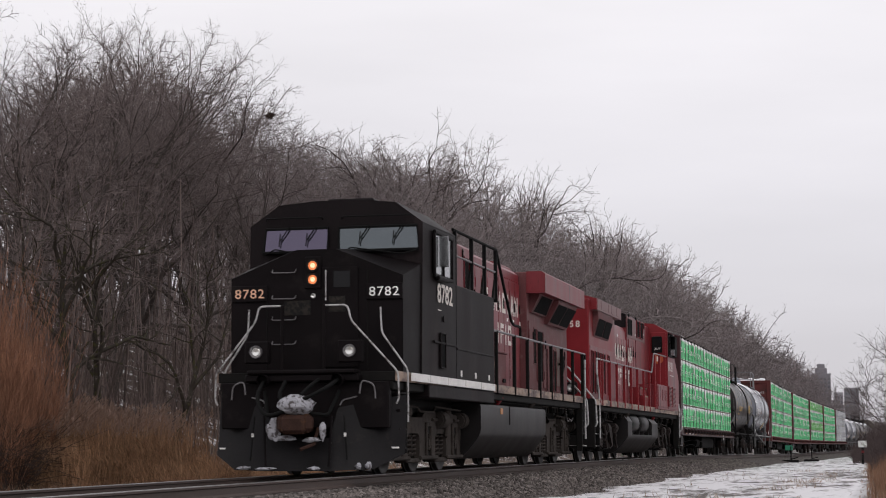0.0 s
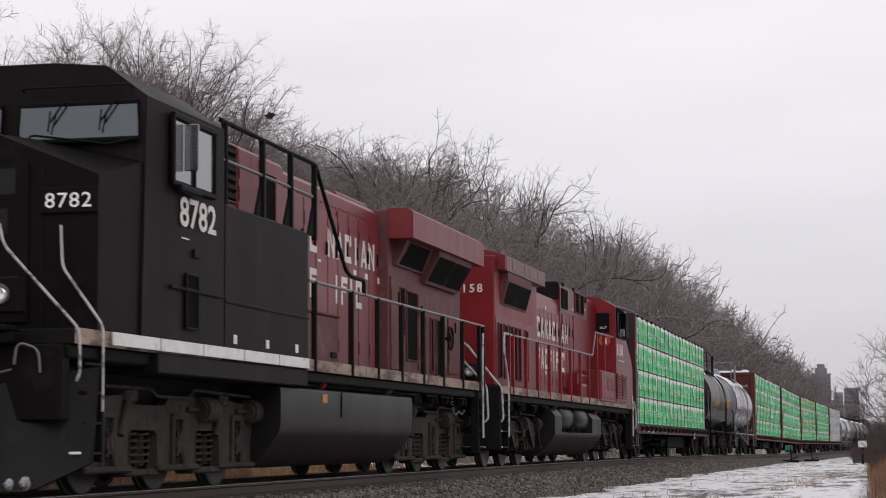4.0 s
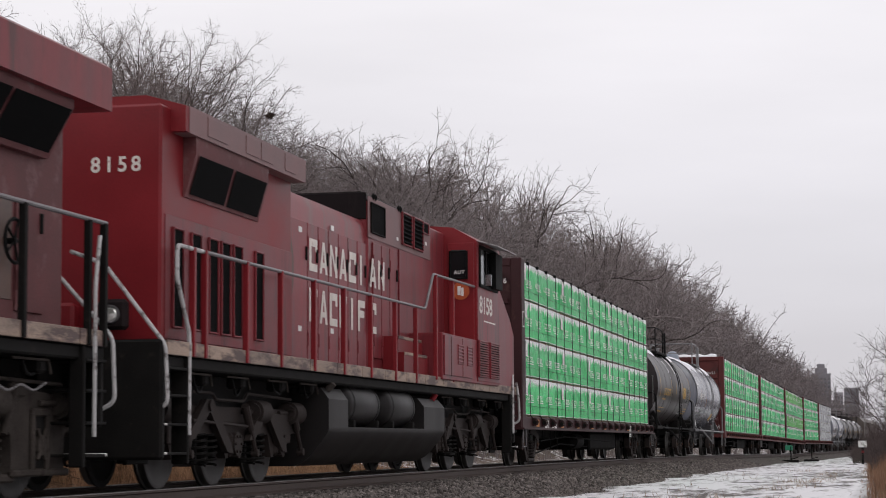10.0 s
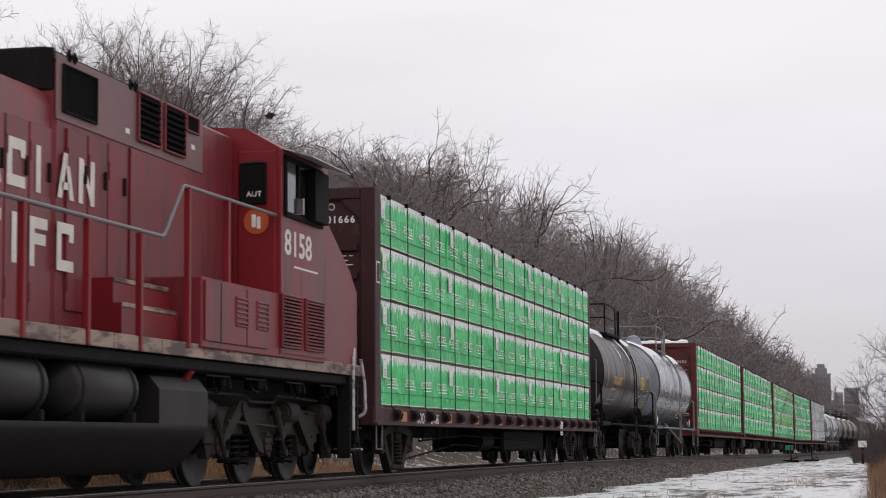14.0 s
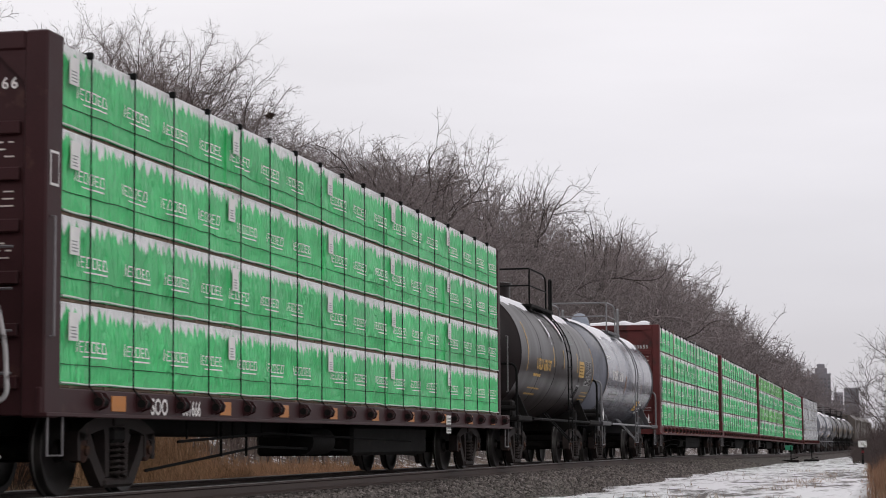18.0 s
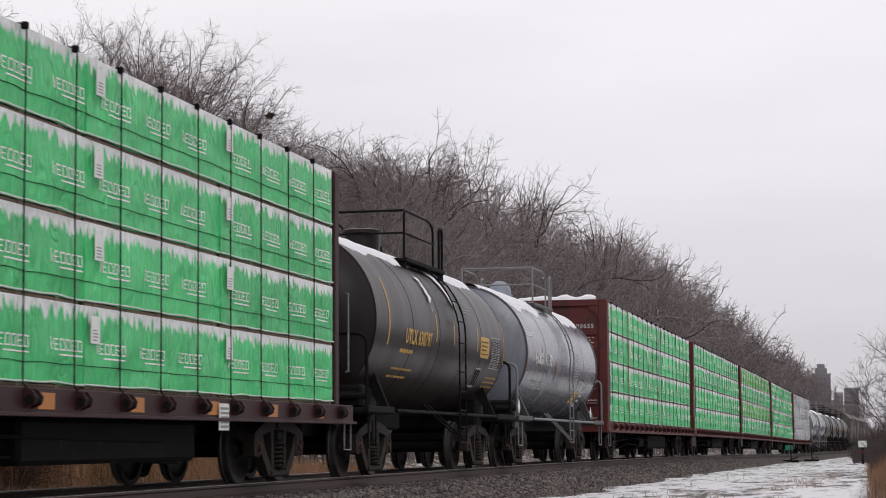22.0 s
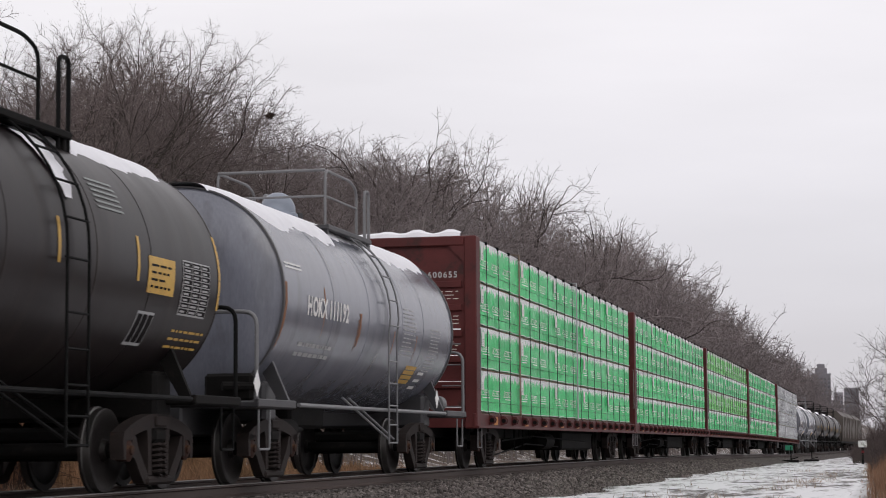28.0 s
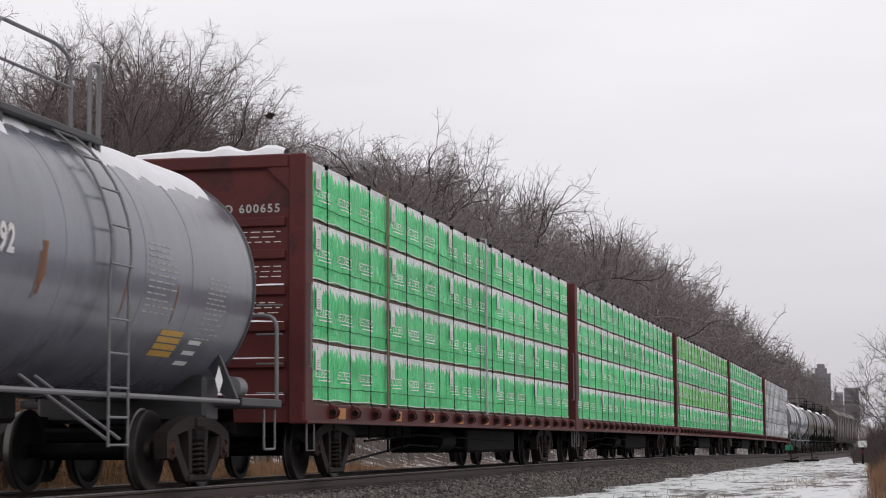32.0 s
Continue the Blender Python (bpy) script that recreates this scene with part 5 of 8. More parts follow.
# ---------- second locomotive, running long hood first ----------
def build_second():
    uc = 62.0
    L = thing("diesel_locomotive", "faded red diesel locomotive facing backwards, cab at its far end", "locomotive")
    Y = lambda u: u - uc
    sill(L, Y(51.9), Y(72.3), STRIPE)
    ring = [(-0.87, 1.66), (0.87, 1.66), (0.87, 3.98), (0.80, 4.14), (0.60, 4.22), (-0.60, 4.22), (-0.80, 4.14), (-0.87, 3.98)]
    part("long_hood", Geo().prism(ring[::-1], 1, Y(57.0), Y(62.7)), PINKRED, L, "pinkish faded red engine hood")
    doors(L, 0.87, [Y(57.2), Y(57.75), Y(58.3), Y(59.2), Y(59.75), Y(60.3), Y(60.85), Y(61.4), Y(61.95), Y(62.5)], 1.74, 3.75, PINKRED)
    letter_shapes(L, 0.902, Y(59.27), 3.05, "ovnvoivn", 0.48, 0.42, 0.54, LETTER, "painted_shape", Y(62.6), 0.952)
    letter_shapes(L, 0.902, Y(59.27), 2.30, "tvotito", 0.50, 0.42, 0.54, LETTER, "painted_shape", Y(62.6), 0.952)
    part("faded_emblem", Geo().add([(0.902, Y(58.0) + 0.5 * math.cos(a), 3.0 + 0.7 * math.sin(a)) for a in [i * math.pi / 12 for i in range(24)]],
                                   [tuple(range(24))]), EMBLEM, L, "worn greenish ghost of an old emblem")
    part("radiator_cabinet", Geo().box(-1.3, Y(52.2), 1.66, 1.3, Y(57.1), 4.34, 0.03), DEEPRED, L, "deep red rear cabinet")
    part("cabinet_side", Geo().box(1.29, Y(52.32), 1.7, 1.31, Y(57.1), 3.1, 0.004), RED, L)
    ring = [(-1.49, 4.05), (-1.49, 4.36), (-1.0, 4.5), (1.0, 4.5), (1.49, 4.36), (1.49, 4.05)]
    part("radiator_overhang", Geo().prism(ring, 1, Y(52.6), Y(57.15)), CHARRED, L)
    part("overhang_front", Geo().prism([(-1.48, 4.06), (-1.48, 4.35), (-1.0, 4.49), (1.0, 4.49), (1.48, 4.35), (1.48, 4.06)], 1, Y(52.5), Y(52.61)), DEEPRED, L)
    for u0, u1 in ((53.2, 53.9), (54.6, 55.1), (55.2, 55.7), (56.2, 56.7)):
        part("hatch", Geo().box(1.485, Y(u0), 4.10, 1.5, Y(u1), 4.33, 0.006), CHARRED, L)
    for s in (1, -1):
        ring = [(s * 1.3, 3.36), (s * 1.32, 3.36), (s * 1.46, 3.85), (s * 1.46, 4.05), (s * 1.3, 4.05)]
        part("screen_housing", Geo().prism(ring if s < 0 else ring[::-1], 1, Y(52.9), Y(55.6)), DUSTRED, L)
        for a, b in ((53.0, 54.2), (54.3, 55.5)):
            q = Geo()
            q.add([(s * 1.345, Y(a), 3.4), (s * 1.345, Y(b), 3.4), (s * 1.474, Y(b), 3.84), (s * 1.474, Y(a), 3.84)], [(0, 1, 2, 3)])
            part("radiator_screen", q, SCREEN, L)
    for u in (52.55, 53.15, 53.75, 54.2, 54.65, 55.5):
        grille(L, 1.31, Y(u), 1.85, Y(u) + 0.3, 2.95, RED)
    me = lettering("8158", 0.24, LETTER, 1.35, bold=0.02)
    for v in me.vertices:
        v.co = (0.76 + v.co.x, Y(52.2) - 0.006, 3.58 + v.co.y)
    part("road_number", me, None, L, "four white digits")
    tl = Geo().lathe([(0.0, 0.0), (-0.02, 0.06), (0.0, 0.09)], "y", 18, (0.0, Y(52.18), 2.35))
    part("marker_lamp", tl, HEADDIM, L)
    for sx in (0.84, -0.84):
        d = part("ditch_light", Geo().box(sx - 0.17, Y(51.9), 1.78, sx + 0.17, Y(52.05), 2.12, 0.04), CHARCOAL, L)
        part("lens", Geo().lathe([(0.0, 0.0), (-0.015, 0.06), (0.0, 0.085)], "y", 18, (sx, Y(51.89), 1.95)), HEADDIM, d, "clear round lens")
        part("rim", Geo().lathe([(0.0, 0.085), (-0.03, 0.088), (-0.03, 0.1), (0.01, 0.105)], "y", 18, (sx, Y(51.89), 1.95)), STEELPIPE, d)
    part("lamp_housing", Geo().box(-0.2, Y(52.0), 1.68, 0.35, Y(52.2), 2.1, 0.04), DEEPRED, L)
    # blower and brake-grid housing
    part("grid_housing", Geo().box(-0.92, Y(62.5), 1.66, 0.92, Y(68.11), 4.5, 0.04), RED, L)
    part("grid_roof", Geo().prism([(-0.93, 4.45), (-0.8, 4.62), (0.8, 4.62), (0.93, 4.45)], 1, Y(62.52), Y(66.6)), CHARCOAL, L)
    part("housing_front", Geo().box(-0.9, Y(62.47), 4.16, 0.9, Y(62.52), 4.6, 0.01), CHARCOAL, L)
    part("vent_panel", Geo().box(0.92, Y(62.5), 3.86, 0.935, Y(66.9), 4.54, 0.005), CHARRED, L)
    grille(L, 0.935, Y(62.65), 3.97, Y(63.5), 4.43, UNDER)
    for a, b in ((64.72, 65.36), (65.55, 66.2)):
        louver(L, 0.935, Y(a), 3.98, Y(b), 4.5, 7, RED, SCREEN)
    grille(L, 0.935, Y(66.3), 4.33, Y(66.7), 4.5, RED)
    for u, z in ((58.75, 3.61), (60.43, 3.8), (58.73, 2.17), (60.41, 2.22)):
        part("notice_plate", Geo().box(0.896, Y(u), z - 0.04, 0.902, Y(u) + 0.16, z + 0.04, 0.002), WHITE, L)
    for u, z in ((64.36, 4.02), (65.36, 3.73), (66.48, 4.14)):
        part("notice_plate", Geo().box(0.936, Y(u), z - 0.03, 0.942, Y(u) + 0.12, z + 0.03, 0.002), WHITE, L)
    for u in (62.8, 64.5):
        for k in (0, 0.14):
            ey = Geo()
            ey.lathe([(-0.02, 0.03), (0.0, 0.065), (0.02, 0.03)], "x", 12, (0.94, Y(u) + k, 4.56))
            part("lifting_lug", ey, CABLE, L)
    doors(L, 0.92, [Y(62.75), Y(63.3), Y(63.85), Y(64.4)], 1.9, 3.8, RED)
    doors(L, 0.92, [Y(64.5), Y(66.4)], 1.9, 3.85, RED, latch=False, name="side_panel")
    # cab and nose
    ring = [(-1.55, 1.66), (1.55, 1.66), (1.55, 4.34), (1.1, 4.60), (0.4, 4.66), (-0.4, 4.66), (-1.1, 4.60), (-1.55, 4.34)]
    part("cab", Geo().prism(ring[::-1], 1, Y(68.12), Y(70.3)), DEEPRED, L, "deep red cab")
    part("cab_side", Geo().box(1.545, Y(68.14), 1.68, 1.562, Y(70.3), 4.33, 0.004), RED, L)
    part("cab_rear_door", Geo().box(1.0, Y(68.08), 2.3, 1.5, Y(68.13), 4.3, 0.01), DEEPRED, L)
    dw = part("cab_door_window", Geo().box(1.06, Y(68.04), 3.62, 1.36, Y(68.09), 4.16, 0.05), DARKGLASS, L)
    part("gasket", Geo().tube([(1.05, Y(68.06), 3.62), (1.37, Y(68.06), 3.62), (1.37, Y(68.06), 4.13), (1.05, Y(68.06), 4.13), (1.05, Y(68.06), 3.6)], 0.03, 6), CABLE, dw)
    me = lettering("AUT", 0.10, WHITE, 1.1, bold=0.01)
    for v in me.vertices:
        v.co = (1.23 + v.co.x, Y(68.034), 3.70 + v.co.y)
    part("window_sign", me, None, dw)
    part("warning_sticker", Geo().lathe([(0.0, 0.0), (0.0, 0.17)], "y", 24, (1.25, Y(68.065), 3.38)), STICKER, L, "round orange sticker")
    part("sticker_figure", Geo().box(1.19, Y(68.05), 3.3, 1.25, Y(68.06), 3.47, 0.004).box(1.26, Y(68.05), 3.28, 1.31, Y(68.06), 3.44, 0.004), WHITE, L)
    w = part("side_window", Geo().box(1.563, Y(68.3), 3.52, 1.575, Y(69.9), 4.22, 0.004), WINDSHIELD, L)
    q = Geo()
    for a in (68.25, 68.8, 69.35, 69.9):
        q.box(1.563, Y(a), 3.48, 1.6, Y(a) + 0.07, 4.26)
    q.box(1.563, Y(68.25), 3.46, 1.6, Y(69.97), 3.53).box(1.563, Y(68.25), 4.2, 1.6, Y(69.97), 4.27)
    q.box(1.58, Y(69.25), 3.5, 1.7, Y(69.9), 4.2)
    part("frame", q, CABLE, w)
    part("sun_visor", Geo().prism([(1.55, 4.34), (1.95, 4.22), (1.95, 4.235), (1.55, 4.36)], 1, Y(68.25), Y(70.1)), RAILPIPE, w, "pale steel sun visor")
    part("mirror", Geo().box(1.62, Y(68.5), 3.5, 1.76, Y(68.54), 3.72, 0.015), PALEGLASS, w)
    g = Geo()
    ring = [(70.3, 1.66), (72.05, 1.66), (72.05, 2.72), (71.7, 3.0), (70.3, 3.72)]
    g.prism([(Y(a), b) for a, b in ring], 0, -1.5, 1.5)
    part("nose", g, RED, L)
    side_text("road_number", "8158", 0.46, LETTER, L, 1.566, Y(68.9), 2.98, 1.35, "four white digits", bold=0.02)
    part("small_print", bars(Geo(), 1.566, Y(68.7), 2.82, Y(69.8), 2.87, 1), LETTER, L)
    part("side_skirt", Geo().box(-1.52, Y(65.2), 1.62, 1.545, Y(70.2), 2.44, 0.015), RED, L)
    for u in (66.35, 67.15):
        louver(L, 1.545, Y(u), 1.95, Y(u) + 0.4, 2.25, 5, RED)
    for u in (68.15, 69.2):
        louver(L, 1.562, Y(u), 1.78, Y(u) + 0.8, 2.42, 14, RED)
    doors(L, 1.545, [Y(65.25), Y(65.8), Y(66.75), Y(67.6)], 1.7, 2.4, RED, latch=False, name="side_panel")
    sb = Geo().prism([(0.93, 1.66), (1.3, 1.66), (1.3, 2.02), (1.2, 2.02), (1.2, 2.29), (0.93, 2.29)], 1, Y(63.4), Y(65.1))
    part("cab_step", sb, DEEPRED, L)
    part("step_edge", Geo().box(1.30, Y(63.4), 1.975, 1.315, Y(65.0), 2.025).box(1.2, Y(63.4), 2.245, 1.215, Y(65.0), 2.295), STRIPE, L)
    for s in (1, -1):
        rail_run(L, [(s * 1.5, Y(52.6), 0.62), (s * 1.5, Y(52.6), 1.75), (s * 1.5, Y(52.2), 2.35), (s * 1.5, Y(52.2), 2.73), (s * 1.5, Y(53.0), 2.73)], 0.026, RAILPIPE,
                 label="pale curved end of the handrail")
        rail_run(L, [(s * 1.5, Y(53.0), 2.73), (s * 1.5, Y(64.1), 2.78), (s * 1.5, Y(64.7), 3.42), (s * 1.5, Y(68.2), 3.46)], 0.024, STEELPIPE)
        posts(L, [Y(u) for u in (52.7, 53.1, 54.6, 56.0, 57.5, 59.0, 60.5, 62.0, 63.4)], s * 1.5, 1.5, 2.75, DEEPRED, 0.035)
        posts(L, [Y(u) for u in (64.85, 66.2)], s * 1.5, 1.6, 3.42, DEEPRED, 0.035)
        rail_run(L, [(s * 0.4, Y(51.8), 2.65), (s * 0.8, Y(51.8), 2.5), (s * 1.52, Y(51.8), 1.6), (s * 1.55, Y(51.8), 0.95), (s * 1.3, Y(51.8), 0.85)], 0.024, RAILPIPE)
        rail_run(L, [(s * 1.52, Y(72.2), 1.75), (s * 1.55, Y(72.3), 1.4), (s * 1.55, Y(72.35), 0.95), (s * 1.3, Y(72.35), 0.85)], 0.024, RAILPIPE)
        rail_run(L, [(s * 1.5, Y(71.9), 1.9), (s * 1.54, Y(71.7), 1.6), (s * 1.54, Y(71.7), 0.7)], 0.024, RAILPIPE)
        for u0, u1 in ((51.9, 52.55), (71.75, 72.3)):
            for z in (0.40, 0.72, 1.04, 1.34):
                part("step", Geo().box(s * 1.28 - 0.22, Y(u0), z, s * 1.28 + 0.22, Y(u1), z + 0.03, 0.006), UNDER, L)
            part("step_side", Geo().box(s * 1.02 - 0.02, Y(u0), 0.3, s * 1.02 + 0.02, Y(u1), 1.5), UNDER, L)
        part("step_side", Geo().box(s * 1.40 - 0.1, Y(52.56), 0.3, s * 1.40 + 0.1, Y(52.62), 1.5), UNDER, L)
        part("step_side", Geo().box(s * 1.4 - 0.1, Y(71.66), 0.3, s * 1.4 + 0.1, Y(71.72), 1.5), UNDER, L)
        part("step_edge", Geo().box(s * 1.28 - 0.23, Y(51.87), 0.405, s * 1.28 + 0.23, Y(51.9), 0.435).box(s * 1.28 - 0.23, Y(51.87), 0.725, s * 1.28 + 0.23, Y(51.9), 0.75)
             .box(s * 1.28 - 0.22, Y(72.3), 0.405, s * 1.28 + 0.23, Y(72.33), 0.435), WHITE, L)
    part("tail_plate", Geo().box(-1.5, Y(51.75), 0.35, 1.5, Y(51.86), 1.66, 0.03), UNDER, L)
    part("pilot_plate", Geo().box(-1.45, Y(72.2), 0.5, 1.45, Y(72.35), 1.66, 0.03), UNDER, L)
    coupler(L, Y(51.2), -1)
    coupler(L, Y(72.8), 1)
    # notched fuel tank with air reservoirs
    low = [(-1.48, 0.75), (1.48, 0.75), (1.48, 0.72), (1.46, 0.67), (1.40, 0.58), (1.2, 0.34), (1.1, 0.26), (0.95, 0.2), (-0.95, 0.2), (-1.1, 0.26), (-1.2, 0.34), (-1.40, 0.58), (-1.46, 0.67), (-1.48, 0.72)]
    ft = part("fuel_tank", Geo().prism(low, 1, Y(58.3), Y(65.6)), TANKGREY, L, "dark grey fuel tank notched for air reservoirs")
    part("tank_tower", Geo().prism([(-1.48, 0.75), (1.48, 0.75), (1.48, 1.14), (1.36, 1.3), (-1.36, 1.3), (-1.48, 1.14)], 1, Y(58.3), Y(59.3)), TANKGREY, ft)
    part("tank_tower", Geo().prism([(-1.48, 0.75), (1.48, 0.75), (1.48, 1.12), (1.36, 1.27), (-1.36, 1.27), (-1.48, 1.12)], 1, Y(64.05), Y(65.6)), TANKGREY, ft)
    for a, b in ((59.45, 61.4), (61.75, 63.7)):
        rs = part("air_reservoir", Geo().lathe([(Y(a), 0.0), (Y(a) + 0.02, 0.16), (Y(a) + 0.12, 0.30), (Y(a) + 0.2, 0.33), (Y(b) - 0.2, 0.33), (Y(b) - 0.12, 0.30),
                  (Y(b) - 0.02, 0.16), (Y(b), 0.0)], "y", 24, (1.13, 0, 1.09)), TANKGREY, L, "grey cylindrical air reservoir")
        for k in (a + 0.3, b - 0.3):
            part("strap", Geo().lathe([(Y(k) - 0.03, 0.336), (Y(k) + 0.03, 0.336)], "y", 24, (1.13, 0, 1.09)).box(1.15, Y(k) - 0.04, 0.75, 1.46, Y(k) + 0.04, 0.86), UNDER, rs)
    un = Geo().box(-0.9, Y(52.5), 0.95, 0.9, Y(71.8), 1.37, 0.02)
    for u0, u1, z in ((52.8, 71.5, 1.44), (57.5, 66.5, 1.38)):
        un.tube([(1.32, Y(u0), z), (1.32, Y(u1), z)], 0.03, 6)
    part("underframe_piping", un, UNDER, L)
    hangings(L, Y, (53.2, 54.6, 56.2, 57.6, 66.2, 67.6, 69.3, 70.9), 4)
    part("filler_cap", Geo().tube([(1.3, Y(58.6), 1.24), (1.45, Y(58.6), 1.38)], 0.07, 12), TRUCKGREY, ft)
    part("filler_cap", Geo().tube([(1.3, Y(65.2), 1.2), (1.42, Y(65.2), 1.36)], 0.05, 10), DEEPRED, ft, "red filler cap")
    loco_truck(L, [Y(u) for u in (53.45, 55.35, 57.2)], "link")
    loco_truck(L, [Y(u) for u in (67.0, 68.9, 70.8)], "link")
    MOVERS.append((L, uc, None))


HEADLIT = glow("lit_headlight", (0.72, 0.20, 0.065), 0.75)
HEADCORE = glow("bright_bulb", (1.0, 0.62, 0.36), 0.9)
HEADDIM = mat("clear_lamp_lens", (0.75, 0.75, 0.72), 0.15, 0.6, var=0.1, bump=0)
LETTERLIT = glow("lit_number", (0.75, 0.74, 0.72), 0.12)
LETTERAMB = glow("amber_lit_number", (0.62, 0.36, 0.24), 0.15)
WINDSHIELD = mat("reflecting_glass", (0.105, 0.12, 0.13), 0.06, 0.9, var=0.06, bump=0.0)
STICKER = mat("orange_red_sticker", (0.42, 0.085, 0.025), 0.4, var=0.1, scale=6, bump=0.0)
# the left windshield's purplish reflection is put into the glass colour
REFLECTIONGLASS = mat("purplish_reflection_glass", (0.105, 0.093, 0.135), 0.05, 0.9, var=0.06, bump=0.0)
# sky mirrored in the side windows is put into this pale, part-metal base
PALEGLASS = mat("pale_mirror_glass", (0.26, 0.265, 0.27), 0.12, 0.8, var=0.1, bump=0.0)
DARKGLASS = mat("dark_glass", (0.008, 0.008, 0.009), 0.12, 0.0, var=0.1, bump=0.0, spec=0.2)
OLDSNOW = mat("packed_dirty_snow", (0.36, 0.36, 0.39), 0.8, var=0.25, scale=9, bump=0.6, fine=60, second=(0.06, 0.05, 0.05), second_at=0.54)
RUSTYCAST = mat("rusty_casting", (0.040, 0.020, 0.015), 0.75, var=0.5, scale=5, second=(0.085, 0.042, 0.02), second_at=0.62, spec=0.15)
NOSEWEAR = mat("scuffed_black_paint", (0.022, 0.018, 0.015), 0.55, var=0.6, scale=9, second=(0.006, 0.006, 0.006), second_at=0.5, spec=0.15)
PLOWPAINT = mat("scraped_plow_paint", (0.0075, 0.0066, 0.0074), 0.45, var=0.5, scale=2.5, second=(0.016, 0.013, 0.012), second_at=0.63, spec=0.12)
EMBLEM = mat("faded_emblem", (0.085, 0.045, 0.034), 0.5, var=0.35, scale=2.5, bump=0.03)
CHARRED = mat("dusty_grey_red_panel", (0.175, 0.092, 0.092), 0.55, var=0.25, scale=1.5)
BRIGHTRED = mat("newer_red_paint", (0.175, 0.018, 0.028), 0.4, var=0.2, scale=1.3, bump=0.04, spec=0.35)
DUSTRED = mat("sooty_red_paint", (0.118, 0.042, 0.044), 0.55, var=0.35, scale=1.6, bump=0.05, second=(0.16, 0.085, 0.085), second_at=0.60, spec=0.15)
PINKRED = mat("pink_faded_red_paint", (0.205, 0.040, 0.047), 0.42, var=0.42, scale=1.2, bump=0.05, second=(0.150, 0.052, 0.054), second_at=0.58,
              stretch=(1, 1.5, 0.25), spec=0.27)
build_lead()
build_second()


# ---------- lumber flatcars ----------
def drift(x0, x1, y0, y1, z, th, seed, n=16):
    """An uneven ridge of snow along x, thinning to nothing in places."""
    g = Geo()
    for i in range(n + 1):
        x = x0 + (x1 - x0) * i / n
        k = max(0.08, 0.75 + 0.9 * noise.noise((x * 2.3, seed * 3.7, z)))
        m, w = (y0 + y1) / 2, (y1 - y0) / 2
        for f, h in ((-1, 0.0), (-0.85, 0.6), (-0.3, 1.0), (0.35, 0.95), (0.85, 0.55), (1, 0.0)):
            g.v.append((x, m + f * w * (0.7 + 0.3 * k), z + h * th * k))
    g.f = [(i * 6 + j, i * 6 + j + 1, (i + 1) * 6 + j + 1, (i + 1) * 6 + j)[::-1] for i in range(n) for j in range(5)]
    return g


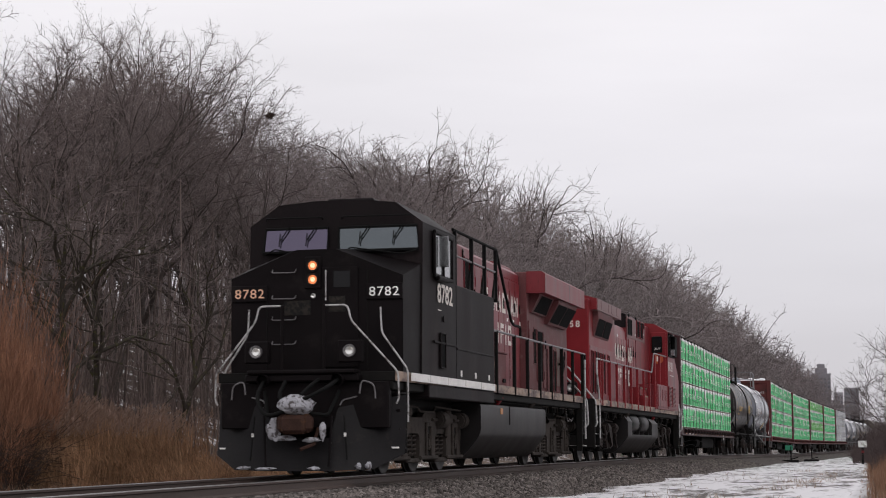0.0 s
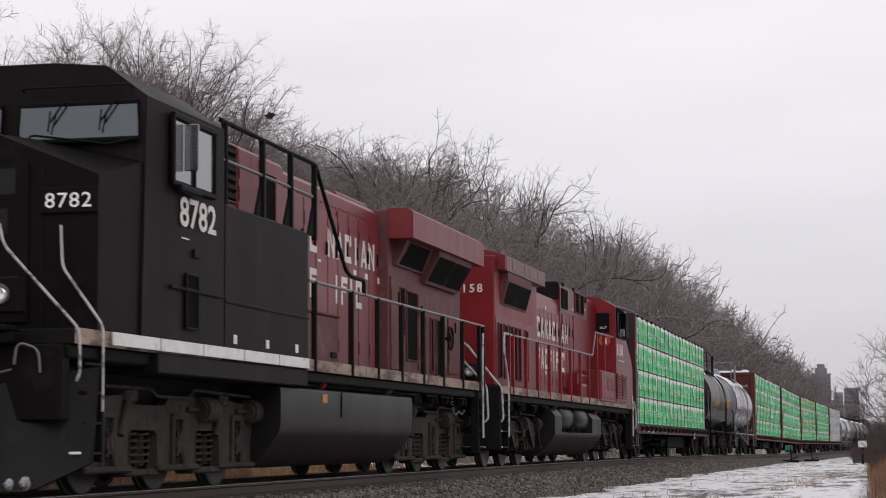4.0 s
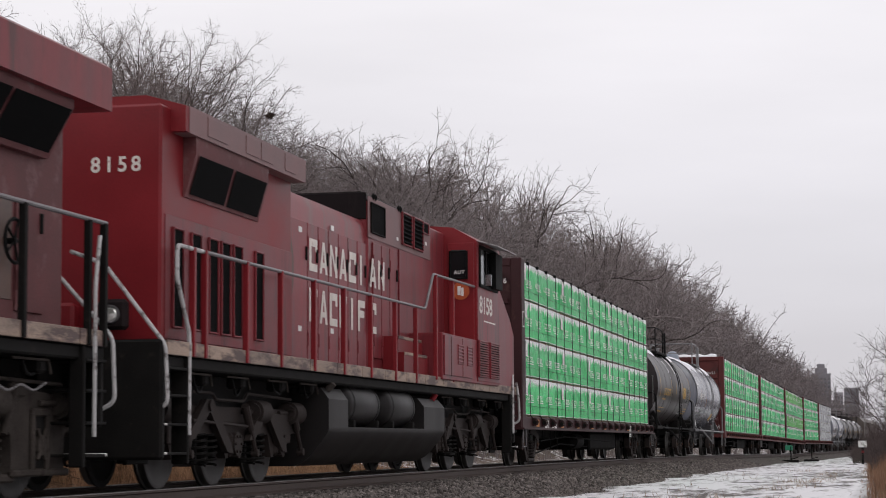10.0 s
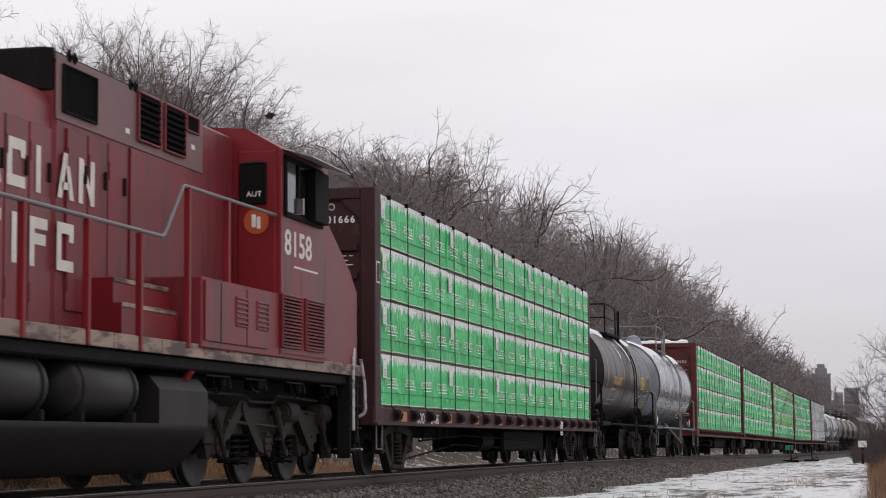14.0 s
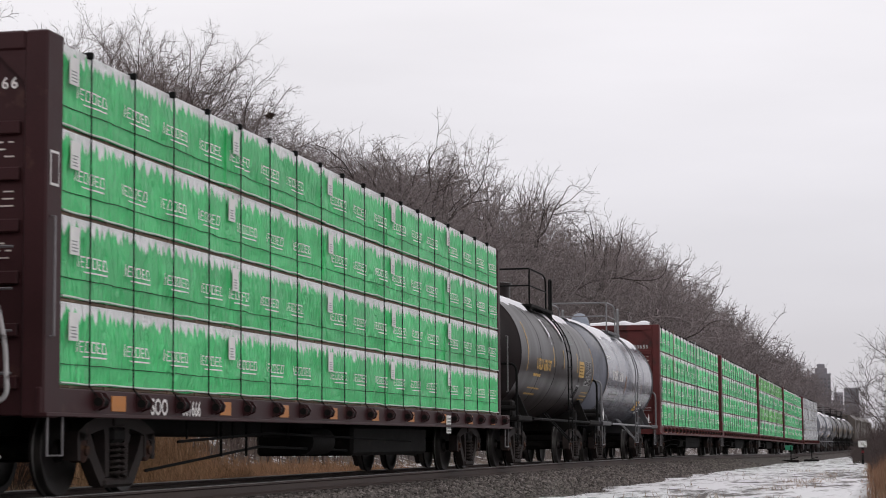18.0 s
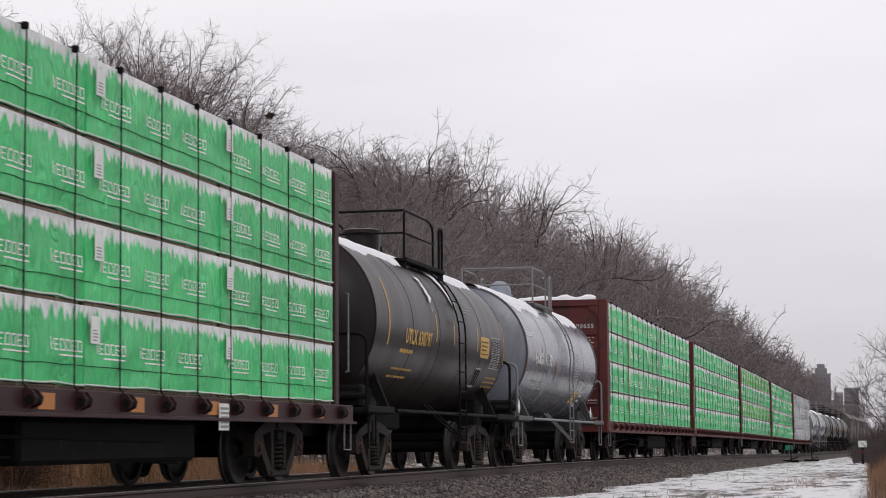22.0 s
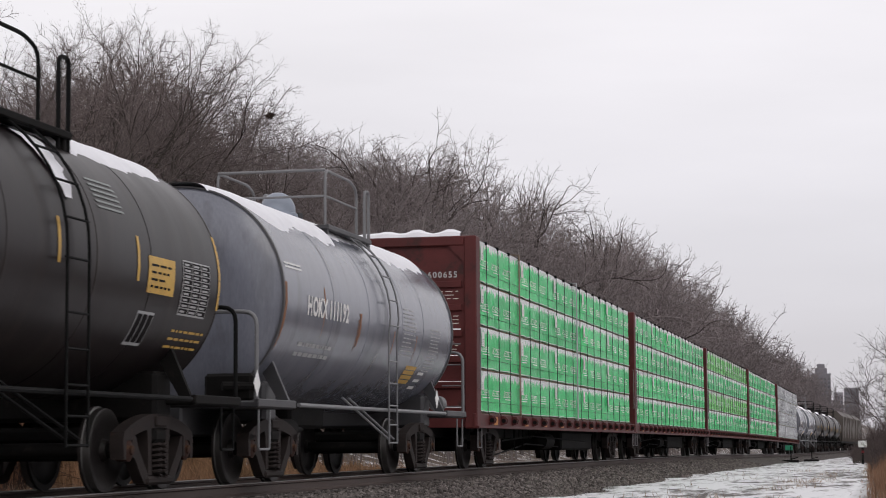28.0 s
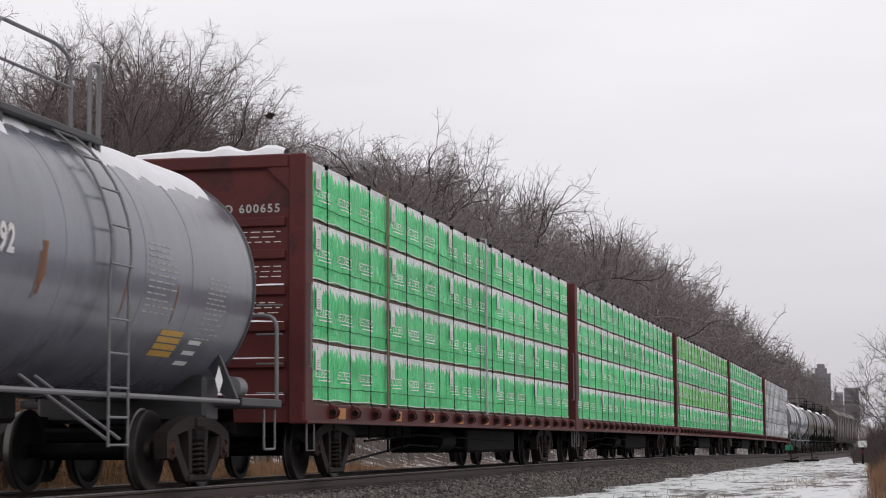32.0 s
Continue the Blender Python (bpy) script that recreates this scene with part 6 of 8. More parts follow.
def build_flatcar(paint, sign, lead, bulk_text):
    c = thing("centerbeam_flatcar", lead, "railway car")
    part("center_sill", Geo().box(-0.4, -11.5, 0.62, 0.4, 11.5, 1.02, 0.03), UNDER, c)
    part("deck", Geo().box(-1.36, -11.4, 0.98, 1.36, 11.4, 1.06, 0.01), UNDER, c)
    part("center_beam", Geo().box(-0.06, -11.3, 1.06, 0.06, 11.3, 4.3, 0.01).box(-0.25, -11.3, 4.25, 0.25, 11.3, 4.5, 0.02), paint, c)
    for s in (1, -1):
        x0, x1 = (1.34, 1.40) if s > 0 else (-1.40, -1.34)
        part("side_sill", Geo().box(x0, -11.6, 0.80, x1, 11.6, 1.07, 0.012).box(min(x0, s * 1.46), -11.6, 0.79, max(x1, s * 1.46), 11.6, 0.83, 0.006), paint, c)
        g = Geo()
        y = -10.26
        while y < 10.9:
            w = part("winch", Geo().tube([(s * 1.46, y - 0.11, 0.95), (s * 1.46, y + 0.11, 0.95)], 0.045, 10), UNDER, c)
            for k in (-0.075, 0.075):
                part("winch_bracket", Geo().prism([(s * 1.40, 0.86), (s * 1.40, 1.05), (s * 1.47, 1.04), (s * 1.52, 0.97), (s * 1.50, 0.90)][::-s], 1, y + k - 0.012, y + k + 0.012), paint, w)
            y += 1.173
        for y in (-10.1, -6.74, -4.4, -2.06, 0.28, 2.6, 5.0, 7.3, 9.4):
            q = Geo().box(min(s * 1.40, s * 1.408), y + 0.22, 0.86, max(s * 1.40, s * 1.408), y + 0.60, 1.02, 0.002)
            part("reflector", q, ORANGE, c)
    for e in (-1, 1):
        a, b = sorted((e * 11.2, e * 11.58))
        if e > 0:
            a, b = 10.98, 11.2
        wide = 1.42 if e < 0 else 1.3
        bk = part("bulkhead", Geo().box(-1.2, a + 0.08, 0.8, 1.2, b - 0.08, 4.45, 0.01), paint, c, "ribbed steel end bulkhead")
        for s in (1, -1):
            part("corner_post", Geo().box(min(s * 1.18, s * wide), a, 0.78, max(s * 1.18, s * wide), b, 4.50, 0.02), paint, bk)
        part("top_rail", Geo().box(-1.18, a, 4.31, 1.18, b, 4.50, 0.02), paint, bk)
        for s in (1, -1):
            part("gusset", Geo().prism([(s * 1.18, 4.31), (s * 0.86, 4.31), (s * 1.18, 3.99)][::s], 1, a + 0.02, b - 0.02), paint, bk)
        for z in (1.05, 1.55, 2.05, 2.55, 3.05, 3.5):
            part("rib", Geo().box(-1.12, a + 0.03, z, 1.12, b - 0.03, z + 0.13, 0.012), paint, bk)
        lad = Geo()
        o = a - 0.08 if e < 0 else b + 0.08
        for z in (1.2, 1.6, 2.0, 2.4):
            lad.tube([(0.75, o, z), (1.12, o, z)], 0.014, 6)
        lad.tube([(1.43, a + 0.1, 1.55), (1.47, a + 0.1, 1.55), (1.47, a + 0.1, 2.7), (1.43, a + 0.1, 2.7)], 0.014, 6)
        part("ladder", lad, STEELPIPE, bk)
        if sign == "snowy":
            for k, z in enumerate((1.18, 1.68, 2.18, 2.68, 4.5)):
                part("snow_cover", drift(-1.1, 1.1, a + 0.02, b - 0.02, z, 0.035 if z < 4 else 0.15, k + 3 * e), SNOW, bk, "snow lying on the ribs")
        for s in (1, -1):
            st = Geo().tube([(s * 1.40, e * 11.45, 0.8), (s * 1.40, e * 11.45, 0.42), (s * 1.40, e * 11.1, 0.42), (s * 1.40, e * 11.1, 0.8)], 0.014, 6)
            part("stirrup_step", st, STEELPIPE, c)
        coupler(c, e * 12.05, e)
        freight_truck(c, e * 8.95)
    br = Geo()
    br.tube([(0.9, -6.6, 0.55), (0.9, -3.0, 0.66), (0.9, 5.0, 0.55)], 0.018, 6)
    br.tube([(0.8, -7.4, 0.22), (0.8, -3.2, 0.48), (0.8, 0.5, 0.42), (0.8, 5.8, 0.3)], 0.018, 6)
    for y in (-6.3, -5.2, -4.6, -3.4, -2.2):
        br.tube([(0.9, y, 0.8), (0.9, y, 0.58)], 0.016, 6)
    for y in (-4.9, -3.9):
        br.tube([(0.85, y, 0.8), (0.85, y, 0.36)], 0.02, 6)
    part("brake_rodding", br, CABLE, c)
    part("brake_reservoir", Geo().lathe([(-1.0, 0.0), (-0.95, 0.2), (0.2, 0.2), (0.25, 0.0)], "y", 16, (0.7, 0, 0.55)), UNDER, c)
    part("underframe_box", Geo().box(-0.7, 1.2, 0.32, 0.9, 6.2, 0.8, 0.05), UNDER, c)
    me = lettering(bulk_text[1], 0.155 if bulk_text[2] else 0.165, WHITE if bulk_text[2] else GREYPRINT, 1.25, bold=0.02)
    for v in me.vertices:
        v.co = ((0.80 if bulk_text[2] else 0.50) + v.co.x, -11.507, (3.95 if bulk_text[2] else 3.70) + v.co.y)
    part("car_number", me, None, c, "white stencilled mark")
    me = lettering(bulk_text[0], 0.155, GREYPRINT, 1.25, bold=0.02)
    for v in me.vertices:
        v.co = (0.58 + v.co.x if bulk_text[2] else 0.45 + v.co.x, -11.507, (4.15 if bulk_text[2] else 3.7) + v.co.y)
    if bulk_text[2]:
        part("car_mark", me, None, c)
    pr = Geo()
    rp = random.Random(9)
    for z, w in ((3.28, 0.5), (2.80, 0.62), (2.3, 0.4)):
        for k in range(3):
            x = 1.0 - w
            while x < 1.0:
                e_ = min(x + rp.uniform(0.05, 0.2), 1.05)
                pr.add([(x, -11.507, z + 0.07 * k), (e_, -11.507, z + 0.07 * k), (e_, -11.507, z + 0.014 + 0.07 * k), (x, -11.507, z + 0.014 + 0.07 * k)], [(0, 1, 2, 3)])
                x = e_ + 0.05
    tagged(part("small_print", pr, LETTER, c), kind="stuff")
    return c


def build_bundle(length, wrap, seed):
    """One wrapped package of lumber; its front face looks to +x, its length runs along y from 0."""
    rnd = random.Random(seed)
    b = thing("lumber_bundle", "green plastic-wrapped lumber bundle with a frayed white top edge", "lumber bundle", "lumber load")
    h, d = 0.80, 1.2
    g = Geo()
    ny, nz = max(int(length / 0.09), 8), 9
    tilt = rnd.uniform(-1, 1)

    def swell(y, z):
        k = noise.noise((y * 1.7 + z * 2.4 * tilt + seed * 7, z * 2.0, seed)) + \
            0.9 * (0.5 - abs(noise.noise((y * 4.5 + z * 5 * tilt, z * 1.2 + y * 0.5, seed + 5))))
        return 0.036 * k

    for j in range(nz + 1):
        for i in range(ny + 1):
            y, z = length * i / ny, h * j / nz
            edge = min(i, ny - i, j, nz - j)
            x = swell(y, z) * min(edge, 2) / 2
            if j == 0:
                z += 0.02 * noise.noise((y * 1.3, seed, 0)) - 0.01
            g.v.append((x, y + 0.01 * (0.5 - i / ny), z))
    m = ny + 1
    g.f = [(j * m + i, j * m + i + 1, (j + 1) * m + i + 1, (j + 1) * m + i) for j in range(nz) for i in range(ny)]
    s = len(g.v)
    g.v += [(-d, 0, 0), (-d, length, 0), (-d, length, h), (-d, 0, h)]
    g.f += [(nz * m, *range(nz * m + 1, nz * m + m), s + 2, s + 3), (s + 1, s, s + 3, s + 2), tuple([s, *[j * m for j in range(nz + 1)], s + 3]),
            tuple([s + 2, *[j * m + ny for j in range(nz, -1, -1)], s + 1])]
    part("plastic_wrap", g, wrap, b)
    dn = Geo()
    y = 0.25
    while y < length:
        dn.box(-d, y, -0.045, -0.01, min(y + 0.09, length), 0.0, 0.004)
        y += 0.9
    dn.box(-0.08, 0.05, -0.045, -0.02, length - 0.05, -0.004)
    tagged(part("dunnage", dn, WOOD, b), kind="stuff")
    k = int(length / 0.12)
    part("twine", Geo().tube([(swell(length * i / k, 0.19) + 0.006, length * i / k, 0.19 + 0.012 * noise.noise((i * 0.3, seed, 4))) for i in range(k + 1)], 0.004, 4), CABLE, b)
    hem = Geo()
    k = int(length / 0.12)
    pts = [(0.012, length * i / k, 0.005 + 0.018 * noise.noise((length * i / k * 1.9, seed * 3.3, 1))) for i in range(k + 1)]
    hem.tube(pts, 0.012, 5)
    part("wrap_hem", hem, PALEPLASTIC, b)
    y = rnd.uniform(0.1, 0.45)
    while y + 0.78 < length:
        z = 0.32
        lg = Geo()

        def strip(a, b, za, zb):
            n = max(1, int((b - a) / 0.05))
            ends = [a + (b - a) * i / n for i in range(n + 1)]
            for p, q in zip(ends, ends[1:]):
                lg.add([(swell(y + e, z + h_) + 0.007, y + e, z + h_) for e, h_ in ((p, za), (q, za), (q, zb), (p, zb))], [(0, 1, 2, 3)])
        strip(0.0, 0.012, 0.0, 0.13)
        strip(0.03, 0.042, 0.0, 0.09)
        for q in (0.075, 0.215, 0.355, 0.495, 0.635):
            strip(q, q + 0.018, 0.012, 0.105)
            strip(q, q + 0.105, 0.0, 0.014)
            strip(q, q + 0.105, 0.10, 0.116)
            if q in (0.075, 0.495):
                strip(q + 0.018, q + 0.095, 0.052, 0.064)
            else:
                strip(q + 0.09, q + 0.105, 0.012, 0.105)
        strip(0.18, 0.74, -0.05, -0.034)
        tagged(part("printed_mark", lg, PRINTWHITE, b), kind="stuff")
        y += 1.19
    tg = Geo()
    ty = rnd.uniform(0.05, 0.2)
    tg.box(0.034, ty, 0.42, 0.042, ty + 0.23, 0.70, 0.002)
    tg2 = bars(Geo(), 0.044, ty + 0.04, 0.45, ty + 0.19, 0.58, 4, gap=0.6, rnd=rnd)
    t = part("paper_tag", tg, PAPER, b)
    part("tag_print", tg2, INKGREY, t)
    return b


GREYPRINT = mat("faded_white_print", (0.40, 0.40, 0.40), 0.6, var=0.2, scale=6, bump=0.02)
PRINTWHITE = mat("white_print_on_plastic", (0.78, 0.84, 0.80), 0.4, var=0.1, scale=6, bump=0.02)
PALEPLASTIC = mat("pale_print_on_plastic", (0.50, 0.62, 0.53), 0.45, var=0.15, scale=6, bump=0.02)
PAPER = mat("paper_tag", (0.74, 0.74, 0.72), 0.6, var=0.1, scale=8, bump=0.05)
INKGREY = mat("grey_ink", (0.25, 0.27, 0.26), 0.7, var=0.1, bump=0)
STRAPTAN = mat("tan_web_strap", (0.17, 0.12, 0.08), 0.8, var=0.2, scale=4)
STRAPGREY = mat("grey_web_strap", (0.34, 0.36, 0.37), 0.7, var=0.2, scale=4)


def load_car(car, uc, plan, wraps, protos, cables, straps=()):
    """Stack four tiers on both sides and tie them down with cables."""
    rnd = random.Random(int(uc))
    z = 1.12
    for tier in range(4):
        y = -11.02
        for n_, l in enumerate(plan):
            wrap = wraps[tier % len(wraps)]
            src = protos[(l, wrap)][rnd.randrange(2)]
            for s in (1, -1):
                off = pose(1.32 + rnd.uniform(-0.012, 0.02), y, z) if s > 0 else pose(-1.32, y + l, z, 0, 0, 180)
                b = src if not src.get("used") else copy_thing(src, Matrix())
                src["used"] = 1
                b.matrix_basis = on_track(uc, 0) @ off
                MOVERS.append((b, uc, off))
            y += l
        z += 0.85
    for y in cables:
        g = Geo()
        for s in (1, -1):
            g.tube([(s * 1.46, y, 1.0), (s * 1.37, y, 1.1), (s * 1.365, y + rnd.uniform(-0.02, 0.02), 2.8), (s * 1.36, y, 4.47), (s * 1.32, y, 4.49), (s * 0.2, y, 4.50)], 0.0085, 5)
            g.box(min(s * 1.31, s * 1.375), y - 0.03, 4.43, max(s * 1.31, s * 1.375), y + 0.03, 4.50, 0.01)
        part("tie_cable", g, CABLE, car)
    for y, m in straps:
        g = Geo()
        g.prism([(1.37, 1.06), (1.39, 1.06), (1.385, 4.545), (1.2, 4.56), (1.2, 4.55), (1.37, 4.53)], 1, y - 0.05, y + 0.05)
        part("web_strap", g, m, car)


def build_lumber_train():
    protos = {}
    lens = (3.6, 4.1, 4.3, 4.88)
    k = 0
    for l in lens:
        for w in (GREENWRAP, GREENWRAP2, GREENWRAP3, GREYWRAP):
            if w is not GREENWRAP and l not in (4.3, 4.88):
                continue
            protos[(l, w)] = [build_bundle(l, w, k), build_bundle(l, w, k + 50)]
            if w is GREYWRAP:
                for b in protos[(l, w)]:
                    b["label"] = "grey-white plastic-wrapped lumber bundle tied to the flatcar"
            k += 1
    first = build_flatcar(MAROON, "plain", "maroon centerbeam flatcar loaded with green-wrapped lumber", ("SOO", "601666", True))
    side_text("car_mark", "SOO", 0.25, WHITE, first, 1.412, -8.54, 0.84, 0.98, bold=0.02)
    side_text("car_number", "601666", 0.24, WHITE, first, 1.412, -7.53, 0.84, 0.86, bold=0.02)
    pl = part("placard", Geo().box(1.42, 5.55, 0.68, 1.43, 5.9, 1.0, 0.004), WHITE, first)
    part("placard_print", bars(Geo(), 1.434, 5.58, 0.71, 5.87, 0.98, 5), INKGREY, pl)
    pp = part("post_placard", Geo().box(1.421, -11.50, 3.0, 1.426, -11.30, 3.34, 0.002), WHITE, first)
    part("placard_field", Geo().box(1.424, -11.48, 3.025, 1.429, -11.32, 3.315, 0.002), MAROON, pp)
    MOVERS.append((first, 85.0, None))
    load_car(first, 85.0, (4.88, 4.3, 3.6, 4.1, 4.88), (GREENWRAP,), protos, [-10.38 + 1.18 * i for i in range(18)])
    second = build_flatcar(OXIDE, "snowy", "oxide-red centerbeam flatcar loaded with green-wrapped lumber", ("SOO", "SOO 600655", False))
    others = [(second, 134.55)]
    for u in (157.85, 180.75, 203.3, 226.6):
        c = copy_thing(second, Matrix())
        c["label"] = "oxide-red centerbeam flatcar loaded with wrapped lumber"
        others.append((c, u))
    cab2 = [-10.3 + 1.18 * i for i in range(18)]
    for i, (c, u) in enumerate(others):
        MOVERS.append((c, u, None))
        if i:
            for ws in [o for o in c.children if o.name.startswith("wheelset")]:
                ROLLERS.append((ws, ws.location.y, 0.46))
        wr = ((GREENWRAP3,), (GREENWRAP3,), (GREENWRAP3, GREENWRAP2), (GREENWRAP3,), (GREYWRAP,))[i]
        load_car(c, u, (4.3, 4.3, 4.3, 4.3, 4.88), wr, protos, cab2, ((-6.9, STRAPTAN), (0.9, STRAPGREY)) if i == 0 else ())
    for pair in protos.values():
        for b in pair:
            if not b.get("used"):
                for o in [*b.children_recursive, b]:
                    bpy.data.objects.remove(o)


build_lumber_train()


# ---------- tank cars ----------
def build_tank(half, zc, R, paint, name, label, dome_m, rail_m, frame_m, spec):
    """spec: places along the car of the ladder, top platform, dome and trucks, and whether the head is jacketed."""
    c = thing("tank_car", label, "tank car")
    e = spec["shell"]
    deep = 0.42 if not spec["jacket"] else 0.2
    prof = [(-e - deep, 0.0), (-e - deep * 0.95, R * 0.35), (-e - deep * 0.75, R * 0.66), (-e - deep * 0.38, R * 0.9), (-e, R)]
    full = prof + [(-w, r) for w, r in prof[::-1]]
    t = part("tank_shell", Geo().lathe(full, "y", 96, (0, 0, zc)), paint, c, name)
    for y in (-e, -e + 2.4, -0.7, 1.4, e - 2.2, e):
        edge = abs(y) == e and spec["jacket"]
        w, o = (0.035, 0.02) if edge else (0.02, 0.005)
        part("rim_band" if edge else "weld_band", Geo().lathe([(y - w, R - 0.002), (y - w * 0.6, R + o), (y + w * 0.6, R + o), (y + w, R - 0.002)], "y", 96, (0, 0, zc)),
             frame_m if edge else paint, t)
    # snow on the crown, hanging further down where it has slid
    k = spec["snow"]
    g = Geo()
    ny, na = 110, 22
    for j in range(ny + 1):
        y = -e - 0.05 + (2 * e + 0.1) * j / ny
        reach = k + 8 * noise.noise((y * 0.9, half, 0)) + 5 * noise.noise((y * 3.1, half, 3)) + 3 * noise.noise((y * 8, half, 5))
        if spec["plat"][0] - 0.1 < y < spec["plat"][1] - 0.3:
            reach -= 8
        if abs(y) > e - 0.4:
            reach -= 22 * (abs(y) - e + 0.4) / 0.45
        far = math.radians(max(reach, 4))
        for i in range(na + 1):
            a = math.pi / 2 - far + 2 * far * i / na
            th = 0.075 * (1 - abs(2 * i / na - 1) ** 6) + 0.02 * noise.noise((y * 3, i * 0.5, 1)) * (1 - abs(2 * i / na - 1))
            g.v.append(((R + th) * math.cos(a), y, zc + (R + th) * math.sin(a)))
    m = na + 1
    g.f = [(j * m + i + 1, j * m + i, (j + 1) * m + i, (j + 1) * m + i + 1) for j in range(ny) for i in range(na)]
    part("snow_cover", g, SNOW, c, "melting snow along the top")
    for s in (1, -1):
        part("running_board", Geo().tube([(s * 1.46, -half + 1.7, 1.03), (s * 1.46, half - 1.7, 1.03)], 0.03, 8), rail_m, c)
    for k in (-1, 1):
        a, b = sorted((k * (half + 0.05), k * (half - 1.55)))
        part("end_platform", Geo().box(-1.45, a, 0.97, 1.45, b, 1.06, 0.02).box(-0.45, a, 0.62, 0.45, b, 1.0, 0.03), frame_m, c)
        for s in (1, -1):
            part("platform_edge", Geo().box(min(s * 1.40, s * 1.47), a, 0.98, max(s * 1.40, s * 1.47), b, 1.085, 0.012), frame_m, c)
            sy = k * (half - 1.5)
            leg = Geo().prism([(s * 1.40, 1.06), (s * 1.26, 1.06), (s * 1.02, 1.46), (s * 1.14, 1.66)][::s], 1, sy - 0.035, sy + 0.035)
            part("tank_saddle", leg, frame_m, c)
            rail = [(s * 1.42, k * (half - 0.02), 1.06), (s * 1.42, k * (half - 0.02), 2.18), (s * 0.04, k * (half + 0.02), 2.2)]
            part("end_rail", Geo().tube(bend(rail, 0.18), 0.028, 8), rail_m, c)
            st = Geo().tube(bend([(s * 1.42, k * (half - 0.1), 0.95), (s * 1.42, k * (half - 0.1), 0.45), (s * 1.42, k * (half - 0.55), 0.45), (s * 1.42, k * (half - 0.55), 0.95)], 0.04), 0.016, 6)
            part("stirrup_step", st, rail_m, c)
        part("bolster", Geo().box(-1.1, k * (half - 1.6) - 0.25, 0.78, 1.1, k * (half - 1.6) + 0.25, 1.35, 0.05), frame_m, c)
        coupler(c, k * (half + 0.35), k)
    for y in spec["trucks"]:
        freight_truck(c, y)
    part("hand_brake_gear", Geo().box(0.6, -half + 0.35, 1.06, 1.25, -half + 0.7, 1.42, 0.04).tube([(0.9, -half + 0.2, 1.25), (1.3, -half + 0.45, 1.25)], 0.06, 8), UNDER, c)
    part("brake_cylinder", Geo().lathe([(-2.6, 0.0), (-2.58, 0.16), (-2.1, 0.16), (-2.05, 0.05), (-1.5, 0.04), (-1.5, 0.0)], "y", 14, (0.6, 0, 0.72)), UNDER, c)
    # side ladders
    l0, l1 = spec["ladder"]
    for s in (1, -1):
        lad = part("side_ladder", Geo().tube([(s * 1.52, l0, 0.52), (s * 1.52, l1, 0.52)], 0.014, 6), rail_m, c)
        for y in (l0, l1):
            pts = [(s * 1.52, y, 0.5), (s * 1.52, y, zc - 0.3)]
            for i in range(9):
                a = i * (math.pi / 2 - 0.5) / 8
                pts.append((s * (R + 0.10) * math.cos(a), y, zc + (R + 0.10) * math.sin(a)))
            part("stile", Geo().tube(pts, 0.017, 6), rail_m, lad)
        for z in (0.8, 1.1, 1.45, 1.8):
            part("rung", Geo().tube([(s * 1.52, l0, z), (s * 1.52, l1, z)], 0.014, 6), rail_m, lad)
        for i in range(6):
            a = -0.08 + i * 0.26
            x, z = s * (R + 0.1) * math.cos(a), zc + (R + 0.1) * math.sin(a)
            part("rung", Geo().tube([(x, l0 - 0.03, z), (x, l1 + 0.03, z)], 0.014, 6), rail_m, lad)
        for d in (0.0, 0.35):
            part("ladder_brace", Geo().tube([(s * 1.5, l0 + d, 0.58), (s * 1.1, l0 + d - 1.2, 1.2)], 0.018, 6), rail_m, lad)
    # top platform, manway and dome
    zt = zc + R
    p0, p1 = spec["plat"]
    pf = part("top_platform", Geo().box(-0.9, p0, zt - 0.16, -0.35, p1, zt - 0.1, 0.01).box(0.35, p0, zt - 0.16, 0.9, p1, zt - 0.1, 0.01), frame_m, c)
    for s in (1, -1):
        part("platform_edge", Geo().box(s * 0.9 - 0.03, p0, zt - 0.17, s * 0.9 + 0.015, p1, zt - 0.09), frame_m, pf)
        for y in (p0 + 0.1, p1 - 0.1):
            part("bracket", Geo().box(min(s * 0.6, s * 0.88), y - 0.04, zt - 0.35, max(s * 0.6, s * 0.88), y + 0.04, zt - 0.14), frame_m, pf)
    my = spec["dome"]
    shape = [(zt - 0.15, 0.33), (zt + 0.36, 0.33), (zt + 0.37, 0.37), (zt + 0.43, 0.37), (zt + 0.45, 0.3), (zt + 0.45, 0.0)] if dome_m is paint else \
        [(zt - 0.1, 0.27), (zt + 0.06, 0.27), (zt + 0.08, 0.31), (zt + 0.12, 0.31), (zt + 0.14, 0.28), (zt + 0.24, 0.27), (zt + 0.33, 0.23), (zt + 0.41, 0.16), (zt + 0.45, 0.08), (zt + 0.46, 0.0)]
    part("manway", Geo().lathe(shape, "z", 28, (0.0, my, 0)), dome_m, c)
    part("valve", Geo().tube([(0.15, my + 0.6, zt - 0.1), (0.15, my + 0.6, zt + 0.2)], 0.07, 10).box(-0.2, my + 0.75, zt - 0.1, 0.1, my + 1.0, zt + 0.13, 0.03), frame_m, c)
    top = zt + 0.74
    for s in (1, -1):
        x = s * 0.86
        part("guard_rail", Geo().tube(bend([(x, p0 + 0.02, zt - 0.1), (x, p0 + 0.02, top), (x, p1 - 1.1, top), (x, p1 - 0.75, top - 0.1), (x, p1 - 0.75, zt - 0.1)], 0.15), 0.022, 8), rail_m, pf)
        part("guard_rail", Geo().tube([(x, p0 + 0.02, zt + 0.34), (x, p1 - 0.75, zt + 0.34)], 0.018, 8), rail_m, pf)
